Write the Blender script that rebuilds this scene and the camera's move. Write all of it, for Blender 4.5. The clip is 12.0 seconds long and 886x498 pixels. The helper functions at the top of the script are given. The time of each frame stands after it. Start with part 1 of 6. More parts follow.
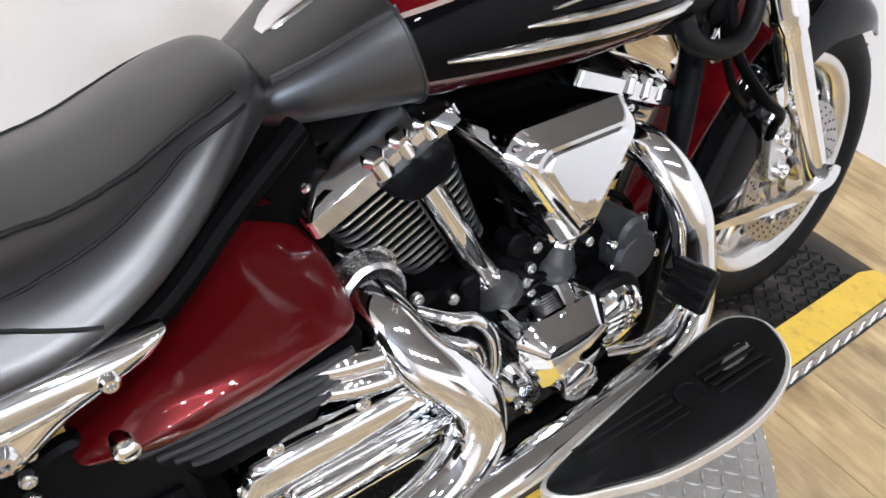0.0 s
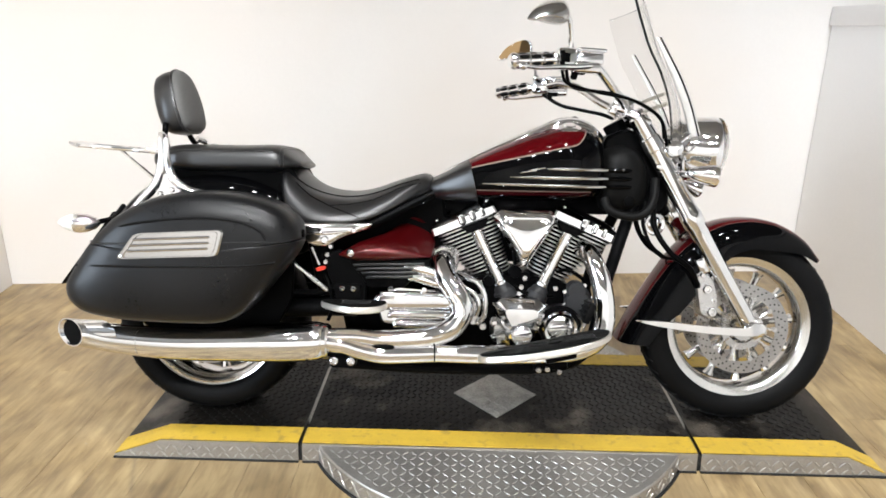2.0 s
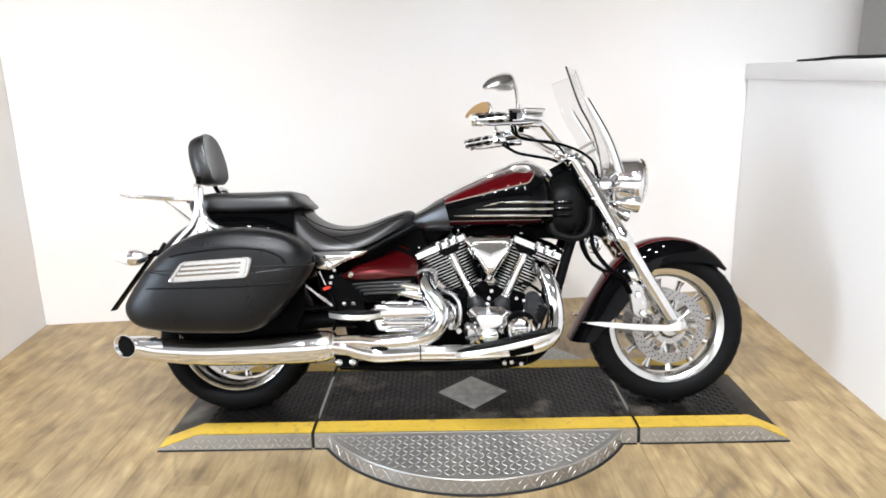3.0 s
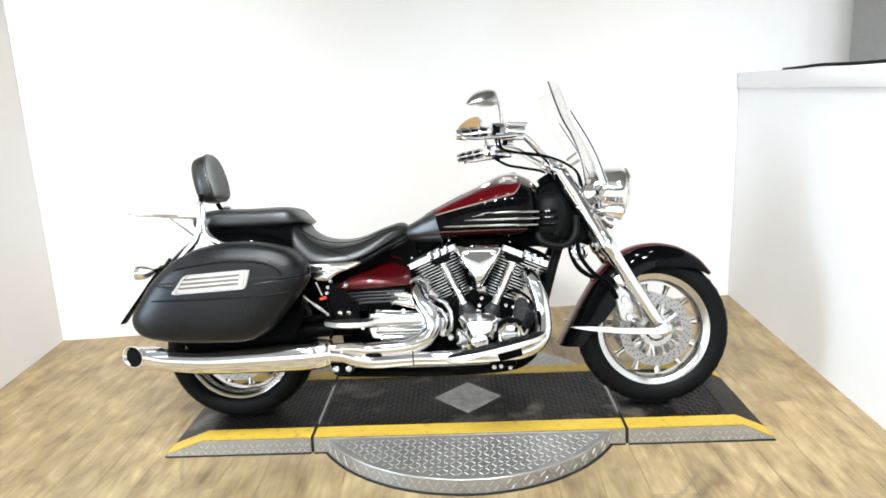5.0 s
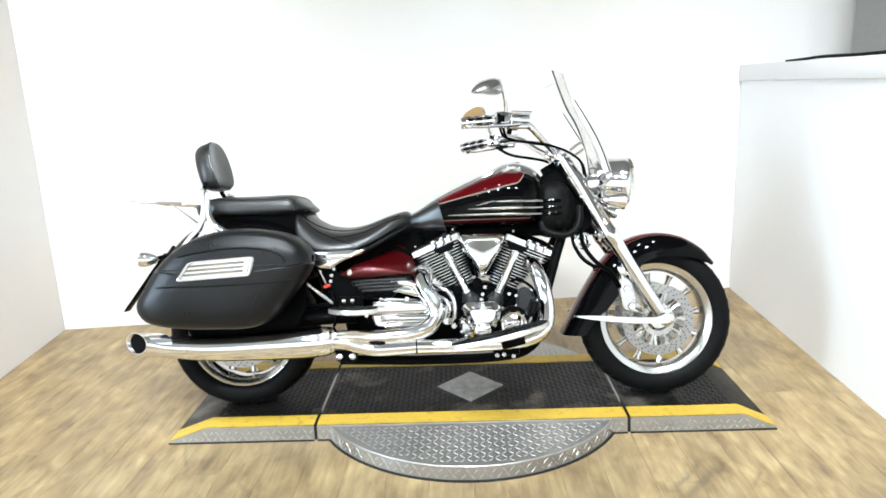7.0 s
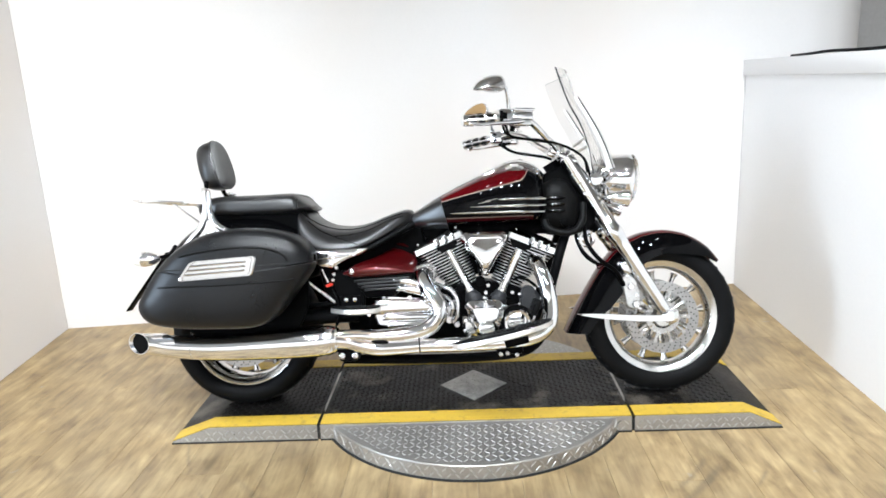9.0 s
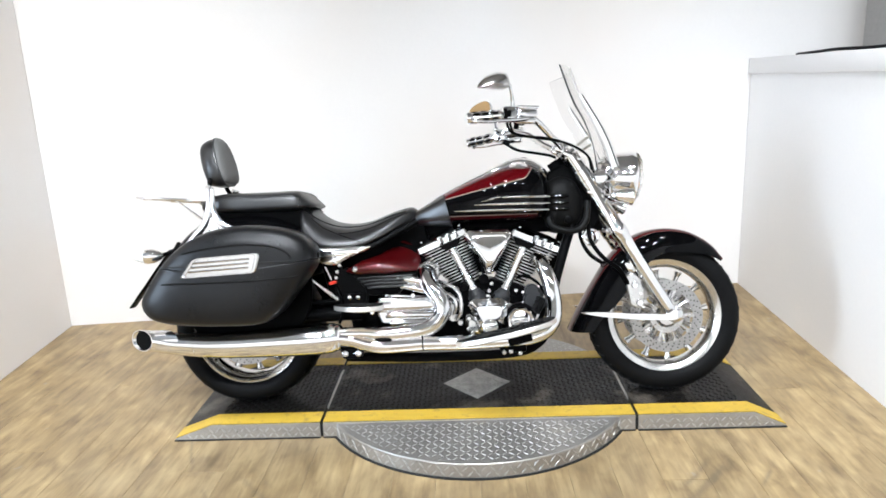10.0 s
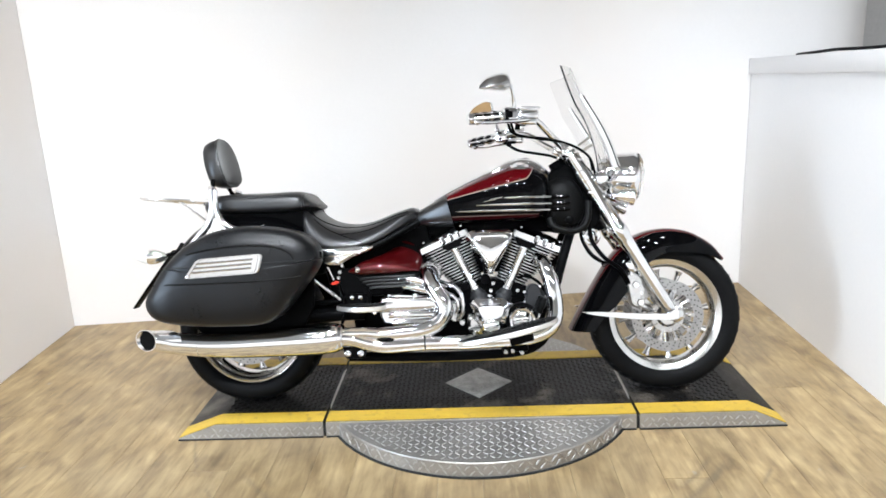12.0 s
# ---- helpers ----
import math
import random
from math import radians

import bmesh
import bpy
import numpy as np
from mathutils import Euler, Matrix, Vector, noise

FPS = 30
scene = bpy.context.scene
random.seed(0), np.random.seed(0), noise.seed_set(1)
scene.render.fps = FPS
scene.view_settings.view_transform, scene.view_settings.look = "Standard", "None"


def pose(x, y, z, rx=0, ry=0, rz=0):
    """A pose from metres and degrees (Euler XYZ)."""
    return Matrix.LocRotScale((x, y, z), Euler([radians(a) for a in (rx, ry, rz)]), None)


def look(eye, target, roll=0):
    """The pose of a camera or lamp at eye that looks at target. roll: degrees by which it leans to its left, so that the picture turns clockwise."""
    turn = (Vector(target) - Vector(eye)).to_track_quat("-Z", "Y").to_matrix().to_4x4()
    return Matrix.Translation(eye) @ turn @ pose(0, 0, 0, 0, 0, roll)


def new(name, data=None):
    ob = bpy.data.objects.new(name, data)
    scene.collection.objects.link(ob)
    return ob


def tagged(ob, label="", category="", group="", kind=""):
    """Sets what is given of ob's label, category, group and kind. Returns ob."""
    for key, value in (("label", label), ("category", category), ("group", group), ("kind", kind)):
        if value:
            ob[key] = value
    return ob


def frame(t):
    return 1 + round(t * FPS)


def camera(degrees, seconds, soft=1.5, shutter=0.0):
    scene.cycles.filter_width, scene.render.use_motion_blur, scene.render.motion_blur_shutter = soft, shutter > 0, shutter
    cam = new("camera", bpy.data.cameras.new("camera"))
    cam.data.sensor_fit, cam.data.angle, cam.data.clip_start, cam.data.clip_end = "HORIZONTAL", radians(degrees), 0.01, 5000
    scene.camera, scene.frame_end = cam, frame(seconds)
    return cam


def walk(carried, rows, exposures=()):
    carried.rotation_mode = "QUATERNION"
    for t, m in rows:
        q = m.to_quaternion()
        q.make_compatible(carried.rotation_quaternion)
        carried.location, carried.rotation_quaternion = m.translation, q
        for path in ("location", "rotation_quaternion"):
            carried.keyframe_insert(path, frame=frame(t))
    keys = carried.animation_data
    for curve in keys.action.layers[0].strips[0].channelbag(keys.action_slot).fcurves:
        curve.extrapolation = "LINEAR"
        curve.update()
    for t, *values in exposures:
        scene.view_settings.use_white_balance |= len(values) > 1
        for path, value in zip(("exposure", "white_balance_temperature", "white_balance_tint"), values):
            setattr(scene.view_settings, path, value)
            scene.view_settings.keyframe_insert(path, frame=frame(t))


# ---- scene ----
cam = camera(65.8, 12.0, soft=1.7)
PATH = [
    (0, (-0.338, -0.484, 1.151), (0.534, 0.678, -0.223), 3.5),
    (0.3, (-0.293, -0.655, 1.205), (0.303, 0.725, -0.114), 3.4),
    (0.5, (-0.277, -0.771, 1.2), (0.178, 0.765, 0.003), 2.8),
    (0.7, (-0.235, -0.915, 1.222), (0.1, 0.735, 0.125), 2.9),
    (1, (-0.181, -1.186, 1.257), (0.047, 0.588, 0.362), 2.8),
    (1.5, (-0.175, -1.619, 1.284), (-0.046, 0.261, 0.615), 1.2),
    (2, (-0.044, -2.004, 1.287), (-0.095, -0.107, 0.656), 0.6),
    (2.5, (-0.035, -2.31, 1.298), (-0.057, -0.375, 0.794), 0.3),
    (3, (-0.012, -2.52, 1.337), (-0.023, -0.581, 0.848), -1.1),
    (3.2, (0.0, -2.545, 1.345), (-0.045, -0.601, 0.863), -0.9),
    (4, (0.055, -2.598, 1.347), (0.0, -0.652, 0.884), -1.8),
    (5, (0.095, -2.627, 1.344), (0.032, -0.679, 0.896), -2.6),
    (5.5, (0.075, -2.627, 1.335), (0.016, -0.68, 0.883), -2.2),
    (6, (0.077, -2.624, 1.324), (0.011, -0.678, 0.869), -2.1),
    (6.5, (0.073, -2.637, 1.325), (0.008, -0.691, 0.867), -2.4),
    (7, (0.074, -2.639, 1.32), (0.015, -0.694, 0.859), -2.3),
    (9, (0.076, -2.622, 1.328), (0.007, -0.68, 0.854), -2.6),
    (9.5, (0.079, -2.617, 1.32), (0.007, -0.676, 0.843), -2.4),
    (10, (0.074, -2.618, 1.322), (-0.004, -0.677, 0.846), -2.5),
    (10.5, (0.076, -2.622, 1.322), (-0.002, -0.681, 0.848), -2.5),
    (11, (0.075, -2.625, 1.32), (0.0, -0.683, 0.847), -2.7),
    (11.5, (0.076, -2.629, 1.319), (0.001, -0.688, 0.842), -2.8),
    (12, (0.07, -2.631, 1.328), (-0.01, -0.691, 0.851), -2.6),
]
EXPOSURES = [
    (0, -0.32, 5900, 12), (0.6, -0.42, 5900, 11), (1.0, -0.42, 6200, 13), (1.5, -0.42, 6250, 10.5), (2.2, -0.4, 6200, 8), (3, -0.3, 6050, 9), (5, -0.1, 5900, 4), (7, -0.05, 5800, 2), (9, -0.2, 5850, 6), (10.5, -0.25, 5830, 7), (12, -0.28, 5830, 7),
]
walk(cam, [(t, look(eye, target, roll)) for t, eye, target, roll in PATH], EXPOSURES)

# ---- light ----
world = bpy.data.worlds.new("world")
scene.world = world
world.use_nodes = True
world.node_tree.nodes["Background"].inputs[0].default_value = (0.9, 0.93, 1.0, 1)
world.node_tree.nodes["Background"].inputs[1].default_value = 0.05


def area(name, eye, target, sx, sy, watts, colour):
    d = bpy.data.lights.new(name, "AREA")
    d.shape, d.size, d.size_y, d.energy, d.color = "RECTANGLE", sx, sy, watts, colour
    ob = new(name, d)
    ob.matrix_world = look(eye, target)
    return ob


# rows of small ceiling spots over the display corner, and daylight from an unseen opening at the side
# outer row is added fill, aimed at the south wall to brighten chrome
for y, step, power, spread in ((-1.25, 0.66, 10.5, 94), (-2.8, 0.66, 18.5, 92), (-4.4, 1.1, 50, 140)):
    for x in (-2 * step, -step, 0.0, step, 2 * step):
        d = bpy.data.lights.new("spot_and_fill_light", "AREA")
        d.shape, d.size, d.energy, d.color, d.spread = "DISK", 0.13, power * (1.45 if abs(x) > 1.2 else 0.85), (1.0, 0.985, 0.965), radians(spread)
        new("spot_and_fill_light", d).matrix_world = look((x, y, 3.0), (x * 1.9, y * 0.25 + 0.6 if y > -4 else -6.0, 0.9 if abs(x) > 1.2 else 0.25))
area("doorway_light", (-4.5, -2.6, 1.5), (0.6, 0.0, 0.7), 1.7, 2.3, 340, (0.78, 0.88, 1.0))

# ---- mesh tools ----
LEAN_ANGLE = 12.0          # the machine leans away on its stand
TOP = 0.06                 # height of the display platform


def part(name, bm, material, parent=None, label="", sharp=32):
    """Link a bmesh as one mesh object under a thing or a part."""
    bmesh.ops.recalc_face_normals(bm, faces=bm.faces)
    lim = radians(sharp)
    for f in bm.faces:
        f.smooth = True
    for e in bm.edges:
        e.smooth = e.is_manifold and e.calc_face_angle(0.0) < lim
    me = bpy.data.meshes.new(name)
    bm.to_mesh(me)
    bm.free()
    for m in (material if isinstance(material, (list, tuple)) else [material]):
        me.materials.append(m)
    ob = new(name, me)
    if parent is not None:
        deep = parent.parent is not None and parent.parent.parent is not None
        ob.parent = parent.parent if deep else parent
    if label:
        tagged(ob, label)
    return ob


def thing(name, label, category, m=None, group="", kind=""):
    ob = new(name)
    if m is not None:
        ob.matrix_world = m
    return tagged(ob, label, category, group, kind)


def catmull(pts, per=6, closed=False):
    """A smooth curve through control points of any dimension."""
    p = np.array(pts, float)
    n = len(p)
    out = []
    for i in range(n if closed else n - 1):
        if closed:
            a, b, c, d = p[i - 1], p[i], p[(i + 1) % n], p[(i + 2) % n]
        else:
            b, c = p[i], p[i + 1]
            a = p[i - 1] if i > 0 else 2 * b - c
            d = p[i + 2] if i + 2 < n else 2 * c - b
        for k in range(per):
            t = k / per
            out.append(0.5 * (2 * b + (c - a) * t + (2 * a - 5 * b + 4 * c - d) * t * t + (3 * b - a - 3 * c + d) * t ** 3))
    if not closed:
        out.append(p[-1])
    return np.array(out)


def rings(bm, grid, closed_ring=True, caps=True, loop=False):
    """Skin a list of rings of points."""
    vs = [[bm.verts.new(tuple(q)) for q in ring] for ring in grid]
    n = len(vs[0])
    pairs = list(zip(vs[:-1], vs[1:])) + ([(vs[-1], vs[0])] if loop else [])
    for a, b in pairs:
        for i in range(n if closed_ring else n - 1):
            j = (i + 1) % n
            bm.faces.new((a[i], a[j], b[j], b[i]))
    if caps and closed_ring and not loop:
        bm.faces.new(vs[0])
        bm.faces.new(vs[-1][::-1])
    return vs


def sweep(bm, pts, r, n=12, per=6, flat=1.0, loop=False):
    """A round tube through control points; r: one radius or one for each point; flat: height against width."""
    rs = [r] * len(pts) if isinstance(r, (int, float)) else r
    c = catmull([(*p, q) for p, q in zip(pts, rs)], per, loop)
    path, rad = c[:, :3], c[:, 3]
    m = len(path)
    up = None
    grid = []
    for i in range(m):
        a = path[i - 1] if (i > 0 or loop) else path[i]
        b = path[(i + 1) % m] if (i < m - 1 or loop) else path[i]
        t = (b - a) / (np.linalg.norm(b - a) + 1e-12)
        if up is None:
            up = np.array([0, 1.0, 0]) if abs(t[1]) < 0.8 else np.array([0, 0, 1.0])
        up = up - t * np.dot(up, t)
        up /= np.linalg.norm(up)
        side = np.cross(t, up)
        grid.append([path[i] + rad[i] * (math.cos(2 * math.pi * k / n) * up + flat * math.sin(2 * math.pi * k / n) * side) for k in range(n)])
    rings(bm, grid, loop=loop)
    return bm


def lathe(bm, profile, origin, axis, n=32, loop=False):
    """Turn a profile of (along, radius) about an axis."""
    a = Vector(axis).normalized()
    u = a.orthogonal().normalized()
    v = a.cross(u)
    grid = [[Vector(origin) + a * s + (u * math.cos(2 * math.pi * k / n) + v * math.sin(2 * math.pi * k / n)) * max(r, 1e-5) for k in range(n)] for s, r in profile]
    rings(bm, grid, caps=not loop, loop=loop)
    return bm


def rod(bm, a, b, r, n=14, bevel=0.0):
    a, b = Vector(a), Vector(b)
    d = (b - a).length
    w = min(bevel, r * 0.5)
    prof = [(0, r - w), (w, r), (d - w, r), (d, r - w)] if w else [(0, r), (d, r)]
    return lathe(bm, prof, a, b - a, n)


def fillet(poly, r, n=4):
    """Round the corners of a closed 2D polygon."""
    out = []
    m = len(poly)
    for i in range(m):
        p, a, b = (np.array(poly[k % m], float) for k in (i, i - 1, i + 1))
        da, db = a - p, b - p
        la, lb = np.linalg.norm(da), np.linalg.norm(db)
        k = min(r, la * 0.45, lb * 0.45)
        s, e = p + da / la * k, p + db / lb * k
        for j in range(n + 1):
            t = j / n
            out.append((1 - t) ** 2 * s + 2 * t * (1 - t) * p + t * t * e)
    return np.array(out)


def scaled(poly, k, about=None, shift=(0, 0)):
    p = np.array(poly, float)
    c = p.mean(0) if about is None else np.array(about)
    return c + (p - c) * k + np.array(shift)


def stack(bm, layers):
    """Skin outlines in the xz plane, each at its own y: [(y, outline), ...]."""
    rings(bm, [[(q[0], y, q[1]) for q in o] for y, o in layers])
    return bm


def slab(bm, poly, y0, y1, r=0.0, bevel=0.003):
    """A plate with rounded corners and edges, from an outline in the xz plane."""
    o = fillet(poly, r) if r else np.array(poly, float)
    size = max(np.ptp(o[:, 0]), np.ptp(o[:, 1]))
    k = 1 - 2 * bevel / size
    s = 1 if y1 > y0 else -1
    return stack(bm, [(y0, scaled(o, k)), (y0 + s * bevel, o), (y1 - s * bevel, o), (y1, scaled(o, k))])


def box(bm, centre, size, turn=None, bevel=0.003, seg=2):
    b = bmesh.ops.create_cube(bm, size=1.0)["verts"]
    m = Matrix.Translation(centre) @ (turn.to_4x4() if turn else Matrix()) @ Matrix.Diagonal((*size, 1))
    bmesh.ops.transform(bm, matrix=m, verts=b)
    if bevel:
        edges = list({e for v in b for e in v.link_edges})
        bmesh.ops.bevel(bm, geom=edges, offset=bevel, segments=seg, profile=0.5, affect="EDGES")
    return bm


def ball(bm, centre, r, n=16, flat=(1, 1, 1)):
    vs = bmesh.ops.create_uvsphere(bm, u_segments=n, v_segments=max(6, n // 2), radius=r)["verts"]
    bmesh.ops.transform(bm, matrix=Matrix.Translation(centre) @ Matrix.Diagonal((*flat, 1)), verts=vs)
    return bm


def bolt(bm, p, r, axis=(0, -1, 0), h=0.006):
    """A round-headed cap screw with a socket."""
    return lathe(bm, [(-0.004, r), (h * 0.7, r), (h, r * 0.8), (h, r * 0.45), (h * 0.4, r * 0.4)], p, axis, 12)


class Body:
    """A rounded body along x. Stations: x, half-width, bottom, widest height, top, roundness above, roundness below, dip."""

    def __init__(self, stations, per=5, n=40, y=0.0):
        self.s = catmull(stations, per)
        self.n, self.y = n, y

    def ring(self, s, grow=0.0):
        x, hw, zb, zw, zt, pt, pb, dip = s
        out = []
        for k in range(self.n):
            a = 2 * math.pi * k / self.n
            c, q = math.cos(a), math.sin(a)
            p = pt if q >= 0 else pb
            yy = (hw + grow) * math.copysign(abs(c) ** p, c)
            zz = zw + ((zt - zw + grow) * abs(q) ** p if q >= 0 else -(zw - zb + grow) * abs(q) ** p)
            if q > 0 and dip:
                zz -= dip * max(0.0, 1 - (yy / (0.72 * hw)) ** 2)
            out.append((x, self.y + yy, zz))
        return out

    def mesh(self, bm, grow=0.0):
        rings(bm, [self.ring(s, grow) for s in self.s])
        return bm

    def at(self, x, a):
        """The surface point at x and at the angle a (degrees; 180 is the near side, 90 the top)."""
        i = int(np.argmin(abs(self.s[:, 0] - x)))
        j = min(max(i + (1 if x > self.s[i, 0] else -1), 0), len(self.s) - 1)
        d = self.s[j, 0] - self.s[i, 0]
        w = 0 if abs(d) < 1e-9 else (x - self.s[i, 0]) / d
        s = self.s[i] * (1 - w) + self.s[j] * w
        n, self.n = self.n, 360
        p = self.ring(s)[int(a) % 360]
        self.n = n
        return p

    def side(self, x, z):
        """The near-side surface y at x and height z."""
        best = min(range(95, 266), key=lambda a: abs(self.at(x, a)[2] - z))
        return self.at(x, best)[1]

# ---- materials ----
def material(name, colour, rough=0.5, metal=0.0, vary=0.15, scale=6.0, fine=120.0, bump=0.0, bump_scale=400.0, rough_vary=0.1, coat=0.0, stretch=(1, 1, 1), spec=0.5):
    """A surface with colour and gloss that vary at two scales, and fine relief."""
    m = bpy.data.materials.new(name)
    m.use_nodes = True
    nt = m.node_tree
    n, l = nt.nodes, nt.links
    b = n["Principled BSDF"]
    tc = n.new("ShaderNodeTexCoord")
    mp = n.new("ShaderNodeMapping")
    mp.inputs["Scale"].default_value = stretch
    l.new(tc.outputs["Object"], mp.inputs[0])

    def noise_node(s, d=4.0):
        q = n.new("ShaderNodeTexNoise")
        q.inputs["Scale"].default_value, q.inputs["Detail"].default_value = s, d
        l.new(mp.outputs[0], q.inputs[0])
        return q

    big, small = noise_node(scale), noise_node(fine, 2.0)
    mix = n.new("ShaderNodeMath")
    mix.operation = "MULTIPLY_ADD"
    mix.inputs[1].default_value = 0.6
    l.new(big.outputs[0], mix.inputs[0])
    half = n.new("ShaderNodeMath")
    half.operation = "MULTIPLY"
    half.inputs[1].default_value = 0.4
    l.new(small.outputs[0], half.inputs[0])
    l.new(half.outputs[0], mix.inputs[2])
    ramp = n.new("ShaderNodeValToRGB")
    ramp.color_ramp.elements[0].position, ramp.color_ramp.elements[1].position = 0.3, 0.7
    ramp.color_ramp.elements[0].color = (*[c * (1 - vary) for c in colour], 1)
    ramp.color_ramp.elements[1].color = (*[min(1, c * (1 + vary)) for c in colour], 1)
    l.new(mix.outputs[0], ramp.inputs[0])
    l.new(ramp.outputs[0], b.inputs["Base Color"])
    rr = n.new("ShaderNodeMapRange")
    rr.inputs["From Min"].default_value, rr.inputs["From Max"].default_value = 0.3, 0.7
    rr.inputs["To Min"].default_value, rr.inputs["To Max"].default_value = max(0.012, rough * (1 - rough_vary)), min(1, rough * (1 + rough_vary))
    l.new(mix.outputs[0], rr.inputs[0])
    l.new(rr.outputs[0], b.inputs["Roughness"])
    b.inputs["Metallic"].default_value = metal
    b.inputs["Specular IOR Level"].default_value = spec
    b.inputs["Coat Weight"].default_value = coat
    b.inputs["Coat Roughness"].default_value = 0.04
    if bump:
        q = noise_node(bump_scale, 3.0)
        bp = n.new("ShaderNodeBump")
        bp.inputs["Strength"].default_value, bp.inputs["Distance"].default_value = bump, 0.002
        l.new(q.outputs[0], bp.inputs["Height"])
        l.new(bp.outputs[0], b.inputs["Normal"])
    return m


def recolour(m, build):
    """Lay another colour scheme over a material: build(nodes, links, object coordinates, base colour socket) returns a colour socket."""
    n, l = m.node_tree.nodes, m.node_tree.links
    b = n["Principled BSDF"]
    base = b.inputs["Base Color"].links[0].from_socket
    tc = [q for q in n if q.bl_idname == "ShaderNodeTexCoord"][0]
    l.new(build(n, l, tc, base), b.inputs["Base Color"])
    return m


def calc(n, l, op, a, b=0.0, c=0.0):
    q = n.new("ShaderNodeMath")
    q.operation = op
    for i, v in enumerate((a, b, c)):
        if isinstance(v, (int, float)):
            q.inputs[i].default_value = v
        else:
            l.new(v, q.inputs[i])
    return q.outputs[0]


def blend(n, l, fac, a, b):
    q = n.new("ShaderNodeMix")
    q.data_type = "RGBA"
    for s, v in ((q.inputs["Factor"], fac), (q.inputs["A"], a), (q.inputs["B"], b)):
        if isinstance(v, tuple):
            s.default_value = (*v, 1)
        else:
            l.new(v, s)
    return q.outputs["Result"]


RED = (0.055, 0.0016, 0.0026)
BLACK = (0.0012, 0.0012, 0.0014)
SILVER = (0.20, 0.145, 0.125)

chrome = material("chrome", (0.90, 0.90, 0.905), 0.05, 1.0, 0.04, 9, 150, rough_vary=0.45)
satin_steel = material("satin_steel", (0.62, 0.61, 0.60), 0.26, 1.0, 0.1, 12, 200, rough_vary=0.3)
brushed_plate = material("brushed_trim_metal", (0.58, 0.57, 0.56), 0.15, 1.0, 0.08, 14, 220, rough_vary=0.3)
cast_alloy = material("cast_alloy", (0.72, 0.71, 0.69), 0.16, 1.0, 0.08, 10, 180, rough_vary=0.35)
strip_metal = material("satin_silver_strip", (0.66, 0.65, 0.63), 0.42, 0.8, 0.08, 14, 200, rough_vary=0.3)
fin_edge = material("polished_fin_metal", (0.80, 0.80, 0.80), 0.3, 1.0, 0.12, 20, 220)
black_paint = material("gloss_black_paint", BLACK, 0.02, 0.0, 0.2, 8, 300, spec=0.1)
# RED raised for the side cover; the extra light it catches is colour
red_paint_lit = material("deep_red_metallic_paint_lit", (0.078, 0.0024, 0.0036), 0.30, 0.5, 0.12, 5, 700, coat=1.0, spec=0.15)
black_metal = material("black_crinkle_metal", (0.002, 0.002, 0.0022), 0.36, 0.0, 0.3, 10, 200, bump=0.25, bump_scale=900, spec=0.035)
black_cast = material("black_engine_casting", (0.0012, 0.0012, 0.0013), 0.36, 0.0, 0.3, 10, 200, bump=0.15, bump_scale=500, spec=0.02)
black_plastic = material("black_plastic", (0.0013, 0.0013, 0.0014), 0.32, 0.0, 0.25, 8, 200, bump=0.12, bump_scale=700, spec=0.03)
grey_plastic = material("dark_grey_plastic", (0.017, 0.017, 0.018), 0.42, 0.0, 0.2, 8, 200, bump=0.1, bump_scale=700, spec=0.25)
seam_leather = material("black_seam_leather", (0.002, 0.0018, 0.0017), 0.6, 0.0, 0.3, 5, 160, spec=0.15)
leather = material("black_leather", (0.0055, 0.0051, 0.0052), 0.34, 0.0, 0.3, 5, 160, bump=0.05, bump_scale=420, rough_vary=0.12, spec=0.8)
bag_leather = material("black_bag_leather", (0.0060, 0.0060, 0.0064), 0.34, 0.0, 0.25, 4, 160, bump=0.12, bump_scale=520, rough_vary=0.25, spec=0.28)
# cross bars: the tan floor reflected in them put into the colour
tan_reflection = material("tan_reflection", (0.40, 0.37, 0.31), 0.4, 0.0, 0.1, 10, 200)
# cushion leather: the sheen on its front put into a grey base colour
pad_leather_sheen = material("sheen_grey_leather", (0.11, 0.108, 0.104), 0.6, 0.0, 0.15, 5, 160, bump=0.2, bump_scale=520, spec=0.3)
tyre_rubber = material("tyre_rubber", (0.004, 0.004, 0.0042), 0.5, 0.0, 0.3, 8, 150, bump=0.2, bump_scale=300, spec=0.07)
tread_rubber = material("ribbed_black_rubber", (0.004, 0.0039, 0.0038), 0.42, 0.0, 0.4, 10, 200, bump=0.15, bump_scale=500, spec=0.08)
pale_edge = material("polished_board_edge", (0.78, 0.75, 0.70), 0.3, 0.85, 0.1, 10, 200)
red_plastic = material("red_plastic", (0.7, 0.035, 0.012), 0.4, 0.0, 0.1, 10, 200)
amber = material("amber_lens", (0.75, 0.42, 0.2), 0.15, 0.0, 0.1, 10, 200)
lens_white = material("white_lens", (0.8, 0.79, 0.76), 0.12, 0.0, 0.05, 10, 200)
# near-black that puts the shade inside bores, holes and joints into a colour
hollow_shade = material("hollow_shade_black", (0.003, 0.003, 0.003), 0.8, 0.0, 0.3, 20, 200, spec=0.05)
brake_steel = material("brake_disc_steel", (0.42, 0.41, 0.40), 0.33, 1.0, 0.1, 30, 250, rough_vary=0.3)

# tank: red above a curved line, a pale pinstripe along it, a red band near the bottom
tank_paint = material("two_tone_tank_paint", BLACK, 0.02, 0.0, 0.15, 8, 400, spec=0.1)


